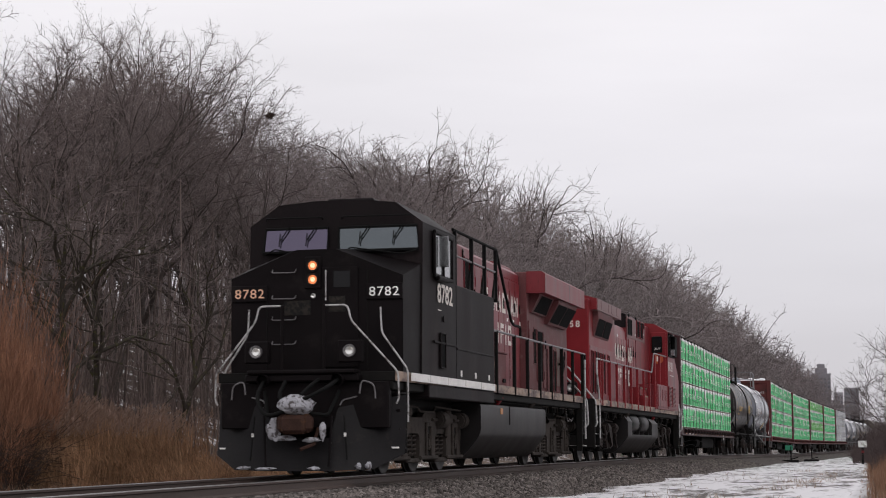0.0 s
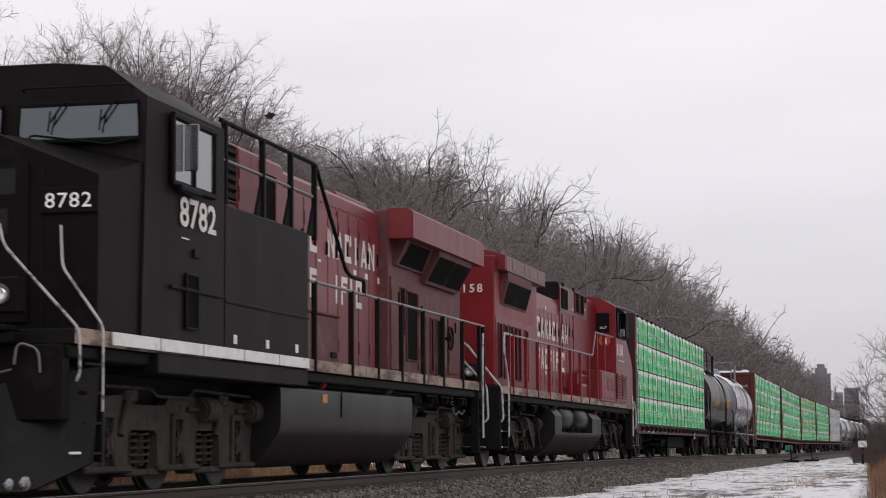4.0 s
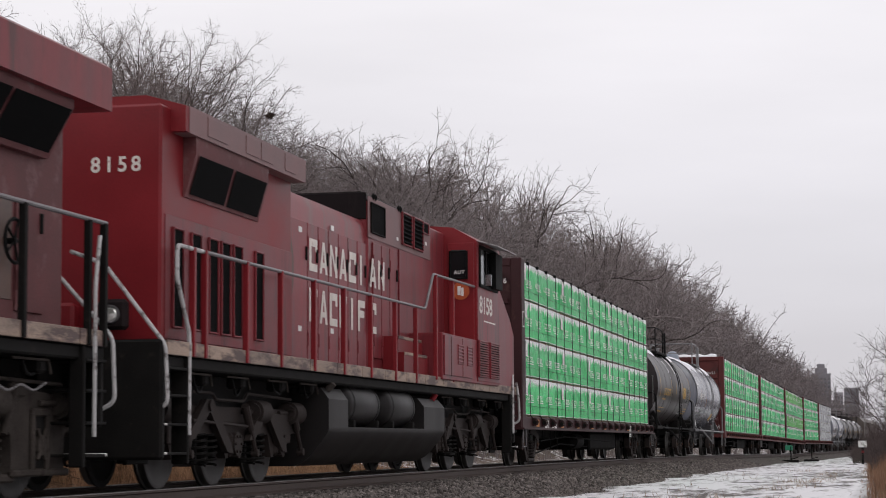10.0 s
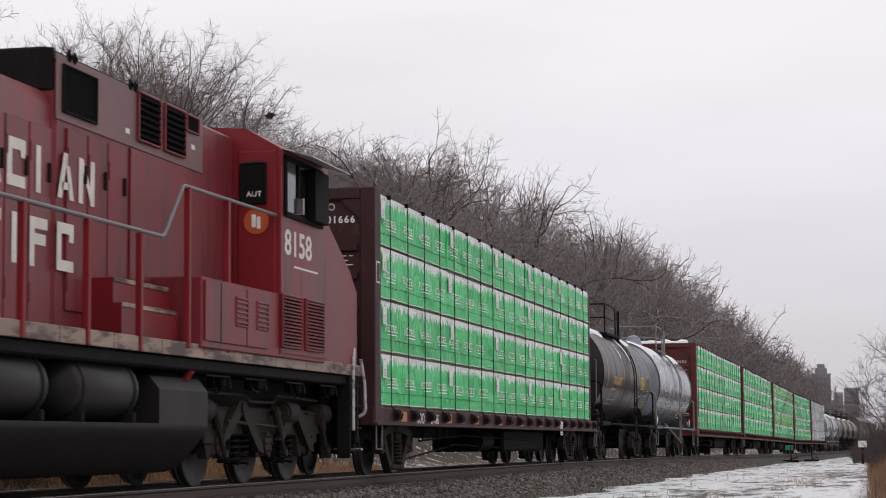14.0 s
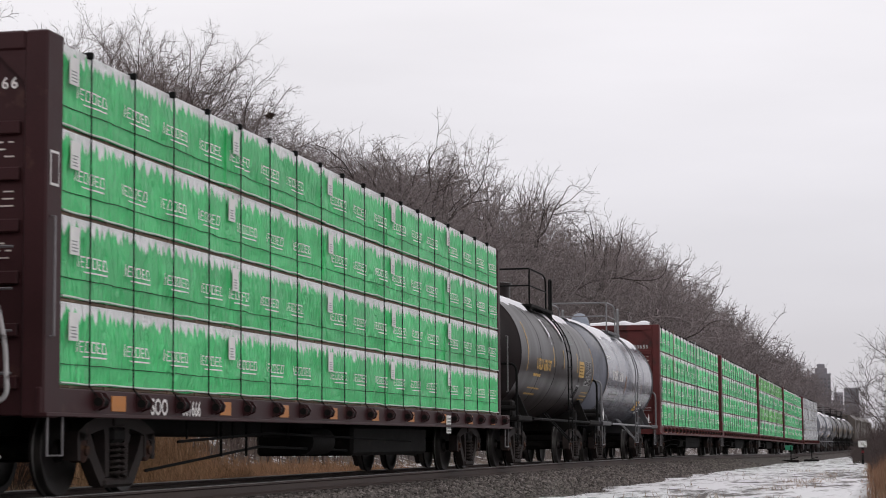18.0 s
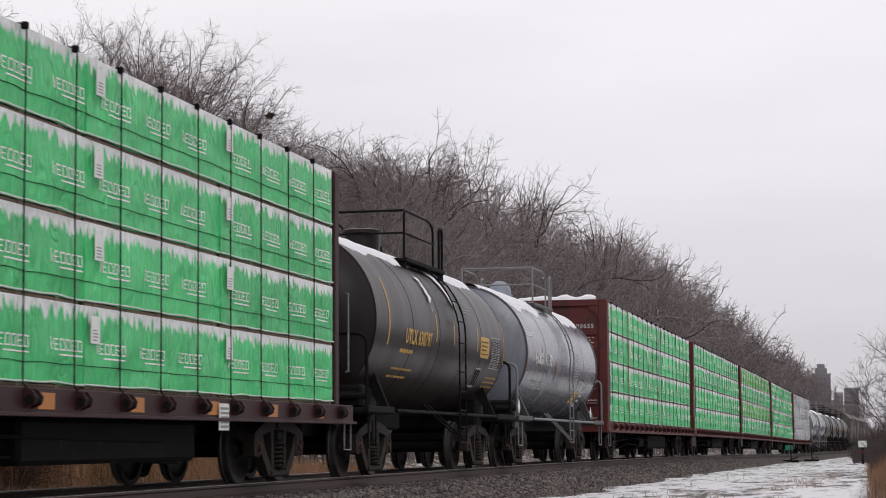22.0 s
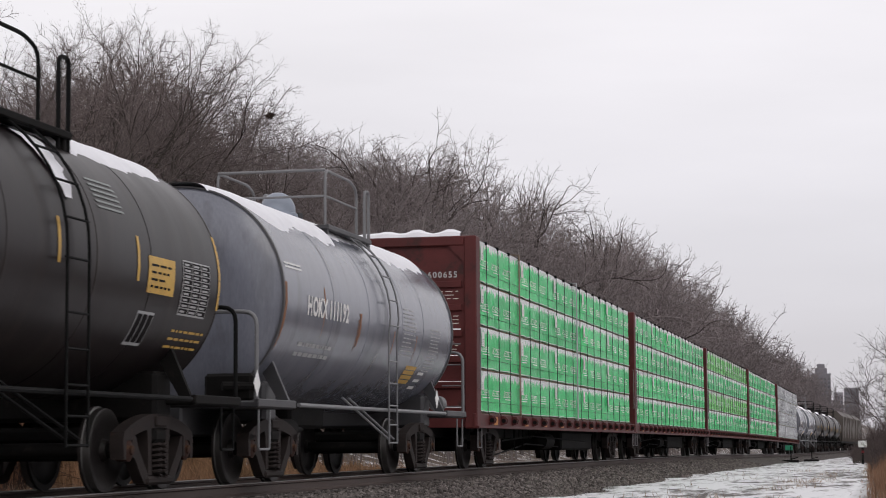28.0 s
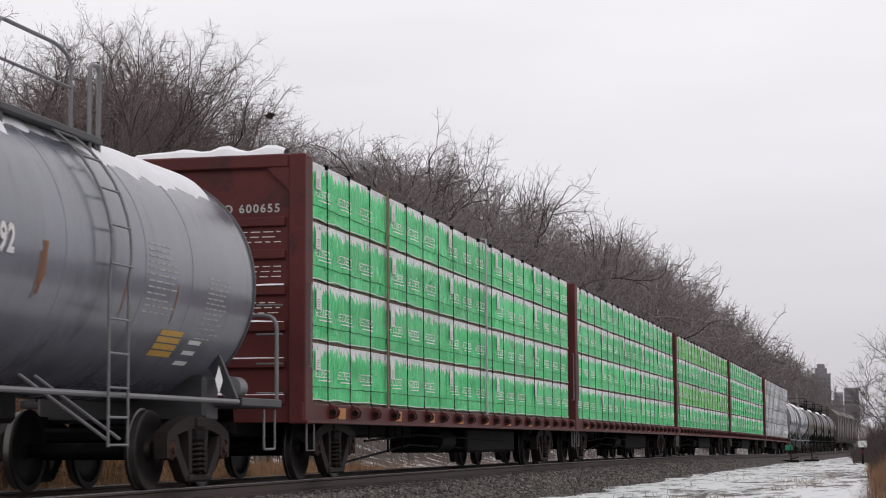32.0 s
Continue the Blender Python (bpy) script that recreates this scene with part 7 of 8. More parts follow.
        part("guard_post", Geo().tube(bend([(x, p1 - 0.25, zt - 0.3), (x, p1 - 0.25, top - 0.06), (x, p1 - 0.05, top - 0.04), (x, p1, top - 0.1), (x, p1, zt - 0.35)], 0.08), 0.026, 8), rail_m, pf)
    part("cross_rail", Geo().tube([(-0.86, p0 + 0.02, top), (0.86, p0 + 0.02, top)], 0.022, 8), rail_m, pf)
    part("cross_rail", Geo().tube([(-0.86, p0 + 0.02, zt + 0.34), (0.86, p0 + 0.02, zt + 0.34)], 0.018, 8), rail_m, pf)
    part("bottom_outlet", Geo().box(-0.35, -1.2, 0.75, 0.35, 0.6, zc - R + 0.15, 0.05).tube([(0, -0.3, 0.45), (0, -0.3, 0.9)], 0.12, 12), UNDER, c)
    return c


def mark(c, R, zc, y, w, z0, z1, material, name="painted_band", ragged=0.0):
    """A painted band on the shell between two heights."""
    g = Geo()
    n = 14
    t0, t1 = math.asin((z0 - zc) / R), math.asin(min((z1 - zc) / R, 0.999))
    for i in range(n + 1):
        a = t0 + (t1 - t0) * i / n
        g.v += [((R + 0.005) * math.cos(a), y, zc + (R + 0.005) * math.sin(a)), ((R + 0.005) * math.cos(a), y + w, zc + (R + 0.005) * math.sin(a))]
    if ragged:
        for i in range(n + 1):
            for k, q in ((0, -1), (1, 1)):
                p = g.v[2 * i + k]
                g.v[2 * i + k] = (p[0], p[1] + q * ragged * noise.noise((i * 0.45, q * 7 + y, 2)) - q * ragged * 1.2 * (1 - i / n) ** 3, p[2])
    g.f = [(2 * i, 2 * i + 1, 2 * i + 3, 2 * i + 2) for i in range(n)]
    return part(name, g, material, c)


def notice(c, zc, R, y0, z0, y1, z1, material, name):
    """A plain painted panel on the shell."""
    return mark(c, R, zc, y0, y1 - y0, z0, z1, material, name)


def build_tanks():
    zc, R = 2.45, 1.42
    a = build_tank(5.72, zc, R, TANKBLACK, "black tank shell", "black tank car with yellow lettering and melting snow on top", TANKBLACK, CABLE, UNDER,
                   {"jacket": False, "shell": 5.1, "snow": 36, "ladder": (0.42, 0.95), "plat": (-1.1, 1.9), "dome": -0.75, "trucks": (-4.05, 4.0)})
    U = lambda u: u - 103.0
    side_text("car_mark", "UTLX 630797", 0.33, YELLOW, a, 0, U(100.73), 2.17, 0.88, "yellow stencilled mark", on_tank=(zc, R), spacing=1.12, bold=0.035)
    tagged(part("small_print", bars(bars(Geo(), 0, U(99.6), 2.0, U(100.5), 2.06, 1, (zc, R), 0, random.Random(1)), 0, U(99.5), 1.6, U(101.2), 1.85, 2, (zc, R), 0.75, random.Random(2)), YELLOW, a), kind="stuff")
    for u, z0, z1 in ((98.68, 2.08, 3.15), (102.0, 2.28, 2.75), (103.42, 2.28, 2.73), (105.48, 2.26, 2.74), (108.05, 2.1, 2.98)):
        mark(a, R, zc, U(u), 0.07, z0, z1, YELLOW)
    nt_ = notice(a, zc, R, U(105.8), 2.16, U(106.6), 2.56, YELLOW, "yellow_notice")
    tagged(part("notice_print", bars(Geo(), 0, U(105.88), 2.22, U(106.52), 2.53, 4, (zc, R + 0.003), 0.68, random.Random(4)), BLACK, nt_), kind="stuff")
    nt_ = notice(a, zc, R, U(106.85), 1.98, U(107.75), 2.60, GREYPRINT, "data_table")
    tab = Geo()
    for i in range(9):
        for k in range(3):
            bars(tab, 0, U(106.87 + 0.294 * k), 2.0 + 0.066 * i, U(107.145 + 0.294 * k), 2.055 + 0.066 * i, 1, (zc, R + 0.003), 0.0)
    tagged(part("table_cells", tab, BLACK, nt_), kind="stuff")
    tab = Geo()
    for i in range(9):
        for k in range(3):
            bars(tab, 0, U(106.9 + 0.294 * k), 2.012 + 0.066 * i, U(107.1 + 0.294 * k), 2.035 + 0.066 * i, 1, (zc, R + 0.005), 0.0, random.Random(i * 3 + k))
    tagged(part("table_print", tab, GREYPRINT, nt_), kind="stuff")
    tagged(part("small_print", bars(Geo(), 0, U(106.9), 1.62, U(108.0), 1.88, 3, (zc, R), 0.7, random.Random(8)), YELLOW, a), kind="stuff")
    nt_ = notice(a, zc, R, U(105.72), 1.60, U(106.2), 1.96, GREYPRINT, "outline_notice")
    for k in range(3):
        mark(nt_, R + 0.004, zc, U(105.74 + 0.155 * k), 0.13, 1.63, 1.93, BLACK, "blank_field")
    tagged(part("small_print", bars(Geo(), 0, U(104.6), 2.95, U(105.3), 3.3, 6, (zc, R), 0.6), INKGREY, a), kind="stuff")
    for u, z0, z1, w in ((101.72, 2.8, 3.4, 0.25), (103.6, 2.95, 3.62, 0.45)):
        mark(a, R + 0.02, zc, U(u), w, z0, z1, SNOW, "snow_streak", 0.16)
    MOVERS.append((a, 103.0, None))
    zc2, R2 = 2.48, 1.45
    b = build_tank(6.1, zc2, R2, TANKSTEEL, "grey tank shell", "grey tank car with white lettering and snow on top", DOMEBLUE, STEELGREY, STEELDARK,
                   {"jacket": True, "shell": 5.05, "snow": 44, "ladder": (0.2, 0.72), "plat": (-1.1, 1.45), "dome": -0.75, "trucks": (-4.35, 4.05)})
    V = lambda u: u - 115.6
    side_text("car_mark", "HOKX 111192", 0.36, WHITE, b, 0, V(112.68), 2.28, 0.85, "white stencilled mark", on_tank=(zc2, R2), spacing=1.12, bold=0.035)
    tagged(part("small_print", bars(Geo(), 0, V(111.6), 1.72, V(113.6), 1.98, 2, (zc2, R2), 0.6, random.Random(5)), GREYPRINT, b), kind="stuff")
    for u, z0, z1 in ((110.55, 1.9, 2.5), (112.47, 2.0, 2.7), (114.3, 1.9, 2.35), (116.5, 1.85, 2.3), (118.0, 1.85, 2.3)):
        mark(b, R2 - 0.002, zc2, V(u), 0.045, z0, z1, RUSTSTAIN, "rust_streak", 0.015)
    tagged(part("small_print", bars(Geo(), 0, V(117.1), 1.95, V(118.0), 2.75, 12, (zc2, R2), 0.72, random.Random(3)), GREYPRINT, b), kind="stuff")
    tagged(part("yellow_notice", bars(Geo(), 0, V(117.9), 1.52, V(118.6), 1.82, 4, (zc2, R2), 0.2), YELLOW, b), kind="stuff")
    tagged(part("outline_notice", bars(Geo(), 0, V(118.9), 1.45, V(119.3), 1.8, 3, (zc2, R2), 0.6), PAPER, b), kind="stuff")
    tagged(part("data_table", bars(Geo(), 0, V(119.0), 1.75, V(119.8), 2.5, 13, (zc2, R2), 0.7, random.Random(6)), GREYPRINT, b), kind="stuff")
    tagged(part("small_print", bars(Geo(), 0, V(110.75), 2.85, V(111.5), 2.95, 2, (zc2, R2), 0.5), PAPER, b), kind="stuff")
    for k, u in ((1, 119.2), (1, 109.3)):
        dm = Geo().add([(1.5, V(u), 1.1), (1.5, V(u) + 0.14, 1.27), (1.5, V(u), 1.44), (1.5, V(u) - 0.14, 1.27)], [(0, 1, 2, 3)])
        part("placard", dm, PAPER, b)
    part("pressure_vessel", Geo().lathe([(5.0, 0.0), (5.02, 0.14), (5.3, 0.14), (5.33, 0.0)], "y", 16, (1.15, 0, 1.22)), STEELGREY, b)
    mark(b, R2 - 0.001, zc2, V(110.62), 0.1, 1.75, 2.65, RUSTSTAIN, "rust_streak", 0.04)
    mark(b, R2 - 0.001, zc2, V(114.35), 0.12, 1.95, 2.45, RUSTSTAIN, "rust_streak", 0.04)
    MOVERS.append((b, 115.6, None))
    for src, u in ((b, 244.6), (b, 257.2), (a, 269.3), (a, 281.4), (a, 293.5), (a, 305.8)):
        t = copy_thing(src, Matrix())
        MOVERS.append((t, u, None))
        for ws in [o for o in t.children if o.name.startswith("wheelset")]:
            ROLLERS.append((ws, ws.location.y, 0.46))
    # covered hoppers at the tail
    for u in (319.5, 335.5, 351.5):
        h = thing("covered_hopper", "dusty tan covered hopper car", "railway car")
        ring = [(-1.5, 1.5), (-1.58, 2.6), (-1.5, 3.9), (-0.9, 4.5), (0.9, 4.5), (1.5, 3.9), (1.58, 2.6), (1.5, 1.5), (0.6, 0.7), (-0.6, 0.7)]
        part("hopper_body", Geo().prism(ring, 1, -7.0, 7.0), TANCAR, h)
        part("roof_hatch", Geo().box(-0.4, -6.5, 4.5, 0.4, 6.5, 4.62, 0.03), TANCAR, h)
        for y in (-7.2, -3.5, 0, 3.5, 7.1):
            part("side_post", Geo().box(-1.62, y - 0.06, 1.1, 1.62, y + 0.06, 3.9, 0.02), TANCAR, h)
        part("underframe", Geo().box(-1.4, -7.8, 0.9, 1.4, 7.8, 1.15, 0.03), UNDER, h)
        for k in (-6, 6):
            freight_truck(h, k)
        MOVERS.append((h, u, None))


DOMEBLUE = mat("pale_blue_dome_paint", (0.24, 0.27, 0.32), 0.45, var=0.12, scale=3, bump=0.03)
STEELGREY = mat("grey_rail_paint", (0.15, 0.15, 0.155), 0.45, var=0.15, scale=5, bump=0.03)
STEELDARK = mat("dark_grey_frame_paint", (0.038, 0.037, 0.04), 0.5, var=0.25, scale=3)
RUSTSTAIN = mat("rust_stain", (0.22, 0.10, 0.05), 0.8, var=0.3, scale=5, bump=0.05)
TANCAR = mat("dusty_tan_paint", (0.085, 0.07, 0.06), 0.6, var=0.2, scale=1)
build_tanks()


# ---------- woods ----------
def grow(seed, height, stems=1, counts=(6, 8, 5, 6, 3), thick=0.006, base_r=None, fork=0.3, wide=1.0, lean=0.05, reach=1.0, paint=None):
    """A bare winter tree as two meshes: trunk with limbs and boughs, and crooked twigs in three finer orders."""
    rnd = random.Random(seed)
    limbs, twigs = Geo(), Geo()

    def turned(d, ang, az):
        o = d.orthogonal().normalized()
        o.rotate(Matrix.Rotation(az, 3, d))
        return (d * math.cos(ang) + o * math.sin(ang)).normalized()

    def line(p, d, length, segs, wob, lift):
        pts, q, dd = [p], p.copy(), d.copy()
        for i in range(segs):
            dd = (dd + Vector((rnd.gauss(0, wob), rnd.gauss(0, wob), rnd.gauss(0, wob) + lift))).normalized()
            q = q + dd * (length / segs)
            pts.append(q.copy())
        return pts

    def spray(p, d, length, r):
        """A bent twig that tapers to nothing."""
        o = turned(d, math.pi / 2, rnd.random() * 6.283) * r
        mid_p = p + d * length * 0.5
        d2 = (d + Vector((rnd.gauss(0, 0.35), rnd.gauss(0, 0.35), rnd.gauss(0.05, 0.3)))).normalized()
        tip = mid_p + d2 * length * 0.5
        twigs.add([p + o, p - o, mid_p - o * 0.7, mid_p + o * 0.7, tip], [(0, 1, 2, 3), (3, 2, 4)])
        return [p, mid_p, tip]

    def fill(pts, length, r, lev):
        n = counts[lev]
        segs = len(pts) - 1
        for c in range(n):
            last = c == n - 1
            t = 1.0 if last else 0.18 + 0.82 * (c + rnd.random()) / n
            i = min(int(t * segs), segs - 1)
            at = pts[i].lerp(pts[i + 1], min(t * segs - i, 1))
            dirn = (pts[i + 1] - pts[i]).normalized()
            nd = turned(dirn, rnd.uniform(0.1, 0.5) if last else rnd.uniform(0.55, 1.15), rnd.random() * 6.283)
            if nd.z < -0.15:
                nd.z *= 0.4
                nd.normalize()
            ln = length * rnd.uniform(0.34, 0.62) * (1.2 - 0.5 * t)
            if lev == 4:
                ln = max(ln, 0.16)
                o = turned(nd, math.pi / 2, rnd.random() * 6.283) * thick * 0.8
                twigs.add([at + o, at - o, at + nd * ln], [(0, 1, 2)])
                continue
            if lev == 3:
                ln = max(ln, 0.3)
                fill(spray(at, nd, ln, thick), ln, thick, 4)
                continue
            rr = max(r * (1 - 0.6 * t) * 0.6, thick * (0, 2.4, 1.3)[lev])
            sub = line(at, nd, ln, (0, 5, 3)[lev], (0, 0.24, 0.28)[lev], (0, 0.05, 0.03)[lev])
            (limbs if lev == 1 else twigs).tube(sub, rr, (0, 4, 3)[lev], max(rr * 0.35, thick * 0.8), caps=False)
            fill(sub, ln, rr, lev + 1)

    for s in range(stems):
        sp = 0.3 * (stems > 1)
        base = Vector((rnd.uniform(-sp, sp), rnd.uniform(-sp, sp), -0.25))
        d = Vector((rnd.gauss(0, lean + sp * 0.4), rnd.gauss(0, lean + sp * 0.4), 1)).normalized()
        r = (base_r or height * 0.0105) * (1 if stems == 1 else 0.75)
        leader = line(base, d, height * 0.72, 9, 0.12, 0.05)
        limbs.tube(leader, r, 8, r * 0.22, caps=False)
        fill(leader[5:], height * 0.40, r * 0.4, 1)
        n = max(3, counts[0] // stems)
        for c in range(n):
            t = fork + (0.88 - fork) * (c + rnd.random() * 0.7) / n
            i = min(int(t * 9), 8)
            at = leader[i].lerp(leader[i + 1], min(t * 9 - i, 1))
            nd = turned(Vector((0, 0, 1)), rnd.uniform(0.6, 1.15) * wide * (1.2 - 0.5 * t), c * 2.4 + rnd.uniform(-0.5, 0.5))
            ln = height * rnd.uniform(0.40, 0.60) * (1.12 - 0.6 * t) * reach
            rr = r * (0.68 - 0.35 * t)
            sub = line(at, nd, ln, 8, 0.2, 0.07)
            limbs.tube(sub, rr, 6, max(rr * 0.22, thick), caps=False)
            fill(sub, ln, rr, 1)
    top = max(v[2] for v in twigs.v)
    k = height / top
    for g in (limbs, twigs):
        g.v = [(x * k, y * k, z * k) for x, y, z in g.v]
    return limbs.mesh("trunk", BARK if paint is None else paint, 60), twigs.mesh("crown", TWIG if paint is None else paint, 60)


def tree(protos, k, x, y, scale, turn, label, z=None, name="bare_tree"):
    t = thing(name, label, "tree", "trees of the wood")
    part("trunk", protos[k][0], None, t)
    part("crown", protos[k][1], None, t)
    t.matrix_world = pose(x, y, ground_z(x, y) if z is None else z, random.uniform(-3, 3), random.uniform(-3, 3), turn) @ Matrix.Scale(scale, 4)
    return t


def skyline_top(x, y):
    """Height that the treetops reach, fitted to the skyline seen from the camera."""
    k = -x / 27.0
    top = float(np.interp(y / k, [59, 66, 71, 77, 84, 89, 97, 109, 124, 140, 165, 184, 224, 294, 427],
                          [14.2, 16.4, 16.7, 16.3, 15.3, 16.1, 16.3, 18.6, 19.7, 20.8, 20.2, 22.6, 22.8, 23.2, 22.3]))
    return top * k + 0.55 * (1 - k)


def build_woods():
    rnd = random.Random(11)

    # scales each tree so its top fits the skyline in the camera's view
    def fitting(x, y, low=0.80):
        return (skyline_top(x, y) - ground_z(x, y)) / 13.5 * rnd.uniform(low, 0.99)
    near = [grow(100 + i, 13.5, stems=1 + (i == 3), wide=(1.0, 0.8, 1.25, 0.9, 0.7, 1.1)[i], fork=(0.35, 0.45, 0.25, 0.3, 0.5, 0.4)[i]) for i in range(6)]
    hazy = [grow(130 + i, 13.5, wide=(1.0, 0.8, 1.2, 1.1)[i], fork=0.35, counts=(6, 8, 5, 5, 2), thick=0.0095, paint=HAZETWIG) for i in range(4)]
    mid = [grow(200 + i, 13.5, counts=(6, 7, 5, 3, 1), thick=0.0145, wide=1.15, fork=0.3, paint=HAZETWIG) for i in range(4)]
    big = [grow(400 + i, 15.0, counts=(7, 8, 6, 6, 3), thick=0.006, wide=1.2, fork=0.22, reach=1.15, base_r=0.19) for i in range(2)]
    haze_big = [grow(420 + i, 15.0, counts=(6, 7, 5, 4, 2), thick=0.009, wide=1.25, fork=0.25, reach=1.1, base_r=0.2) for i in range(2)]
    label = ("bare grey-brown deciduous tree on the wooded slope", "leafless slender tree among the slope's thicket",
             "tall bare tree with fine upswept twigs")
    n = 0
    y = 42.0
    while y < 150:
        for x in np.arange(-22.0, -40.0, -4.2 if y < 78 else -5.4):
            xx, yy = x + rnd.uniform(-1.7, 1.7), y + rnd.uniform(-2, 2)
            if -xx * 2.5 - 10 > yy or yy < 46:
                continue
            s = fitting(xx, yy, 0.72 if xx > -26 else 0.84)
            if yy < 78:
                tree(near, rnd.randrange(6), xx, yy, s, rnd.uniform(0, 360), label[n % 3])
            else:
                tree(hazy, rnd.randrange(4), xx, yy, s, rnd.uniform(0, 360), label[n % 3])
            n += 1
        y += 5.0
    # ranks behind, further up the slope
    back = [grow(160 + i, 13.5, counts=(6, 7, 5, 3, 2), thick=0.0105, wide=1.0, fork=0.3) for i in range(3)]
    y = 50.0
    while y < 150:
        for x in (-38.0, -43.0):
            xx, yy = x + rnd.uniform(-2, 2), y + rnd.uniform(-2, 2)
            if -xx * 2.5 - 12 < yy:
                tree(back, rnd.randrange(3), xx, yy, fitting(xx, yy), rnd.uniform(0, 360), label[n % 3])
                n += 1
        y += 5.0
    for x, y in ((-23.5, 51), (-25.5, 54), (-24, 57), (-26.5, 60), (-25, 64), (-24.5, 69), (-27.5, 71)):
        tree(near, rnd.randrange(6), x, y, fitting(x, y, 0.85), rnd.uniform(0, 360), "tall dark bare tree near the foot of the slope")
    # broad trees that stand out against the sky
    for k, (x, y) in enumerate(((-27, 66), (-26.5, 71), (-27, 110), (-28, 104), (-24, 166), (-31, 77), (-26, 138))):
        tree(big if y < 80 else haze_big, k % 2, x, y, (skyline_top(x, y) + 0.6 - ground_z(x, y)) / 15.0, 70 * k, "broad spreading bare tree standing above the thicket")
    y = 150.0
    while y < 330:
        for x in np.arange(-22.0, -38.0, -7.0):
            xx, yy = x + rnd.uniform(-2, 2), y + rnd.uniform(-3, 3)
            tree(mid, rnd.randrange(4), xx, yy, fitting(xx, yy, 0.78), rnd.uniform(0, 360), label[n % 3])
            n += 1
        y += 8.0
    # a few taller trees where the line bends away
    for k, (x, y, s) in enumerate(((-15.0, 240, 1.0), (-13.6, 262, 0.70), (-18.5, 232, 1.1), (-16.8, 275, 1.1))):
        tree(mid, k % 4, x, y, s, 80 * k, "broad bare tree beside the line in the distance")
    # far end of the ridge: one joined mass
    far = [grow(300 + i, 13.5, counts=(5, 5, 4, 2, 0), thick=0.032, base_r=0.16, paint=FARHAZETWIG) for i in range(3)]
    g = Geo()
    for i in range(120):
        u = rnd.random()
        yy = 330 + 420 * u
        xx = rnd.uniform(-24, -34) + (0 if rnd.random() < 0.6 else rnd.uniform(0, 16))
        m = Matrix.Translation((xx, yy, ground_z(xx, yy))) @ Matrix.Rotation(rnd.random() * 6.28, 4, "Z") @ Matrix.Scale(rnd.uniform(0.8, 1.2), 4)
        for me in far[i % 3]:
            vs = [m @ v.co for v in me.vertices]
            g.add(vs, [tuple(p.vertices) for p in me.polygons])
    me = g.mesh("distant_woods", FARHAZETWIG, 60)
    tagged(new("distant_woods", me), "leafless woods along the far ridge, haze painted into their colour", "woods", kind="stuff")
    # understorey of thin poles and brush
    near_g, far_g = Geo(), Geo()
    for i in range(6500):
        yy = 44 + 190 * rnd.random() ** 1.5
        xx = -19.5 - 17 * rnd.random() ** 1.2
        if yy < -xx * 2.2 - 9:
            continue
        g = near_g if yy < 72 else far_g
        z = ground_z(xx, yy)
        tall = rnd.random() < 0.16
        h = rnd.uniform(5, 9) if tall else rnd.uniform(1.2, 4.5)
        r = (rnd.uniform(0.02, 0.045) if tall else rnd.uniform(0.007, 0.016)) * (1 + yy / 300)
        p = Vector((xx, yy, z - 0.1))
        d = Vector((rnd.gauss(0, 0.07 if tall else 0.16), rnd.gauss(0, 0.1), 1))
        pts = [p, p + d * h * 0.35 + Vector((rnd.gauss(0, 0.12), rnd.gauss(0, 0.12), 0)), p + d * h * 0.7 + Vector((rnd.gauss(0, 0.16), rnd.gauss(0, 0.16), 0)), p + d * h]
        g.tube(pts, r, 4 if tall else 3, r * 0.35, caps=False)
        for k in range(7 if tall else 4):
            t = rnd.uniform(0.3, 0.95)
            q = p + d * h * t
            e = q + Vector((rnd.gauss(0, 0.45), rnd.gauss(0, 0.45), rnd.uniform(0.2, 0.9))) * (1.4 if tall else 1)
            g.tube([q, e], min(r * 0.4, 0.009), 3, 0.003, caps=False)
    solid("undergrowth", near_g, BRUSH, "thicket of thin grey-brown saplings and brush", "undergrowth", kind="stuff")
    solid("undergrowth", far_g, HAZETWIG, "grey-brown thicket further along the slope, paled by painted haze", "undergrowth", kind="stuff")
    return near


# distance haze painted into a paler twig colour for the trees further along
HAZETWIG = mat("haze_tinted_twigs", (0.205, 0.177, 0.175), 0.95, var=0.2, scale=0.3, bump=0, per_object=0.2, spec=0.05)
BRUSH = mat("thicket_stems", (0.128, 0.100, 0.092), 0.95, var=0.3, scale=0.5, bump=0, island=0.6, spec=0.05)
build_woods()


NEST = (-21.26, 66.0, 12.0)


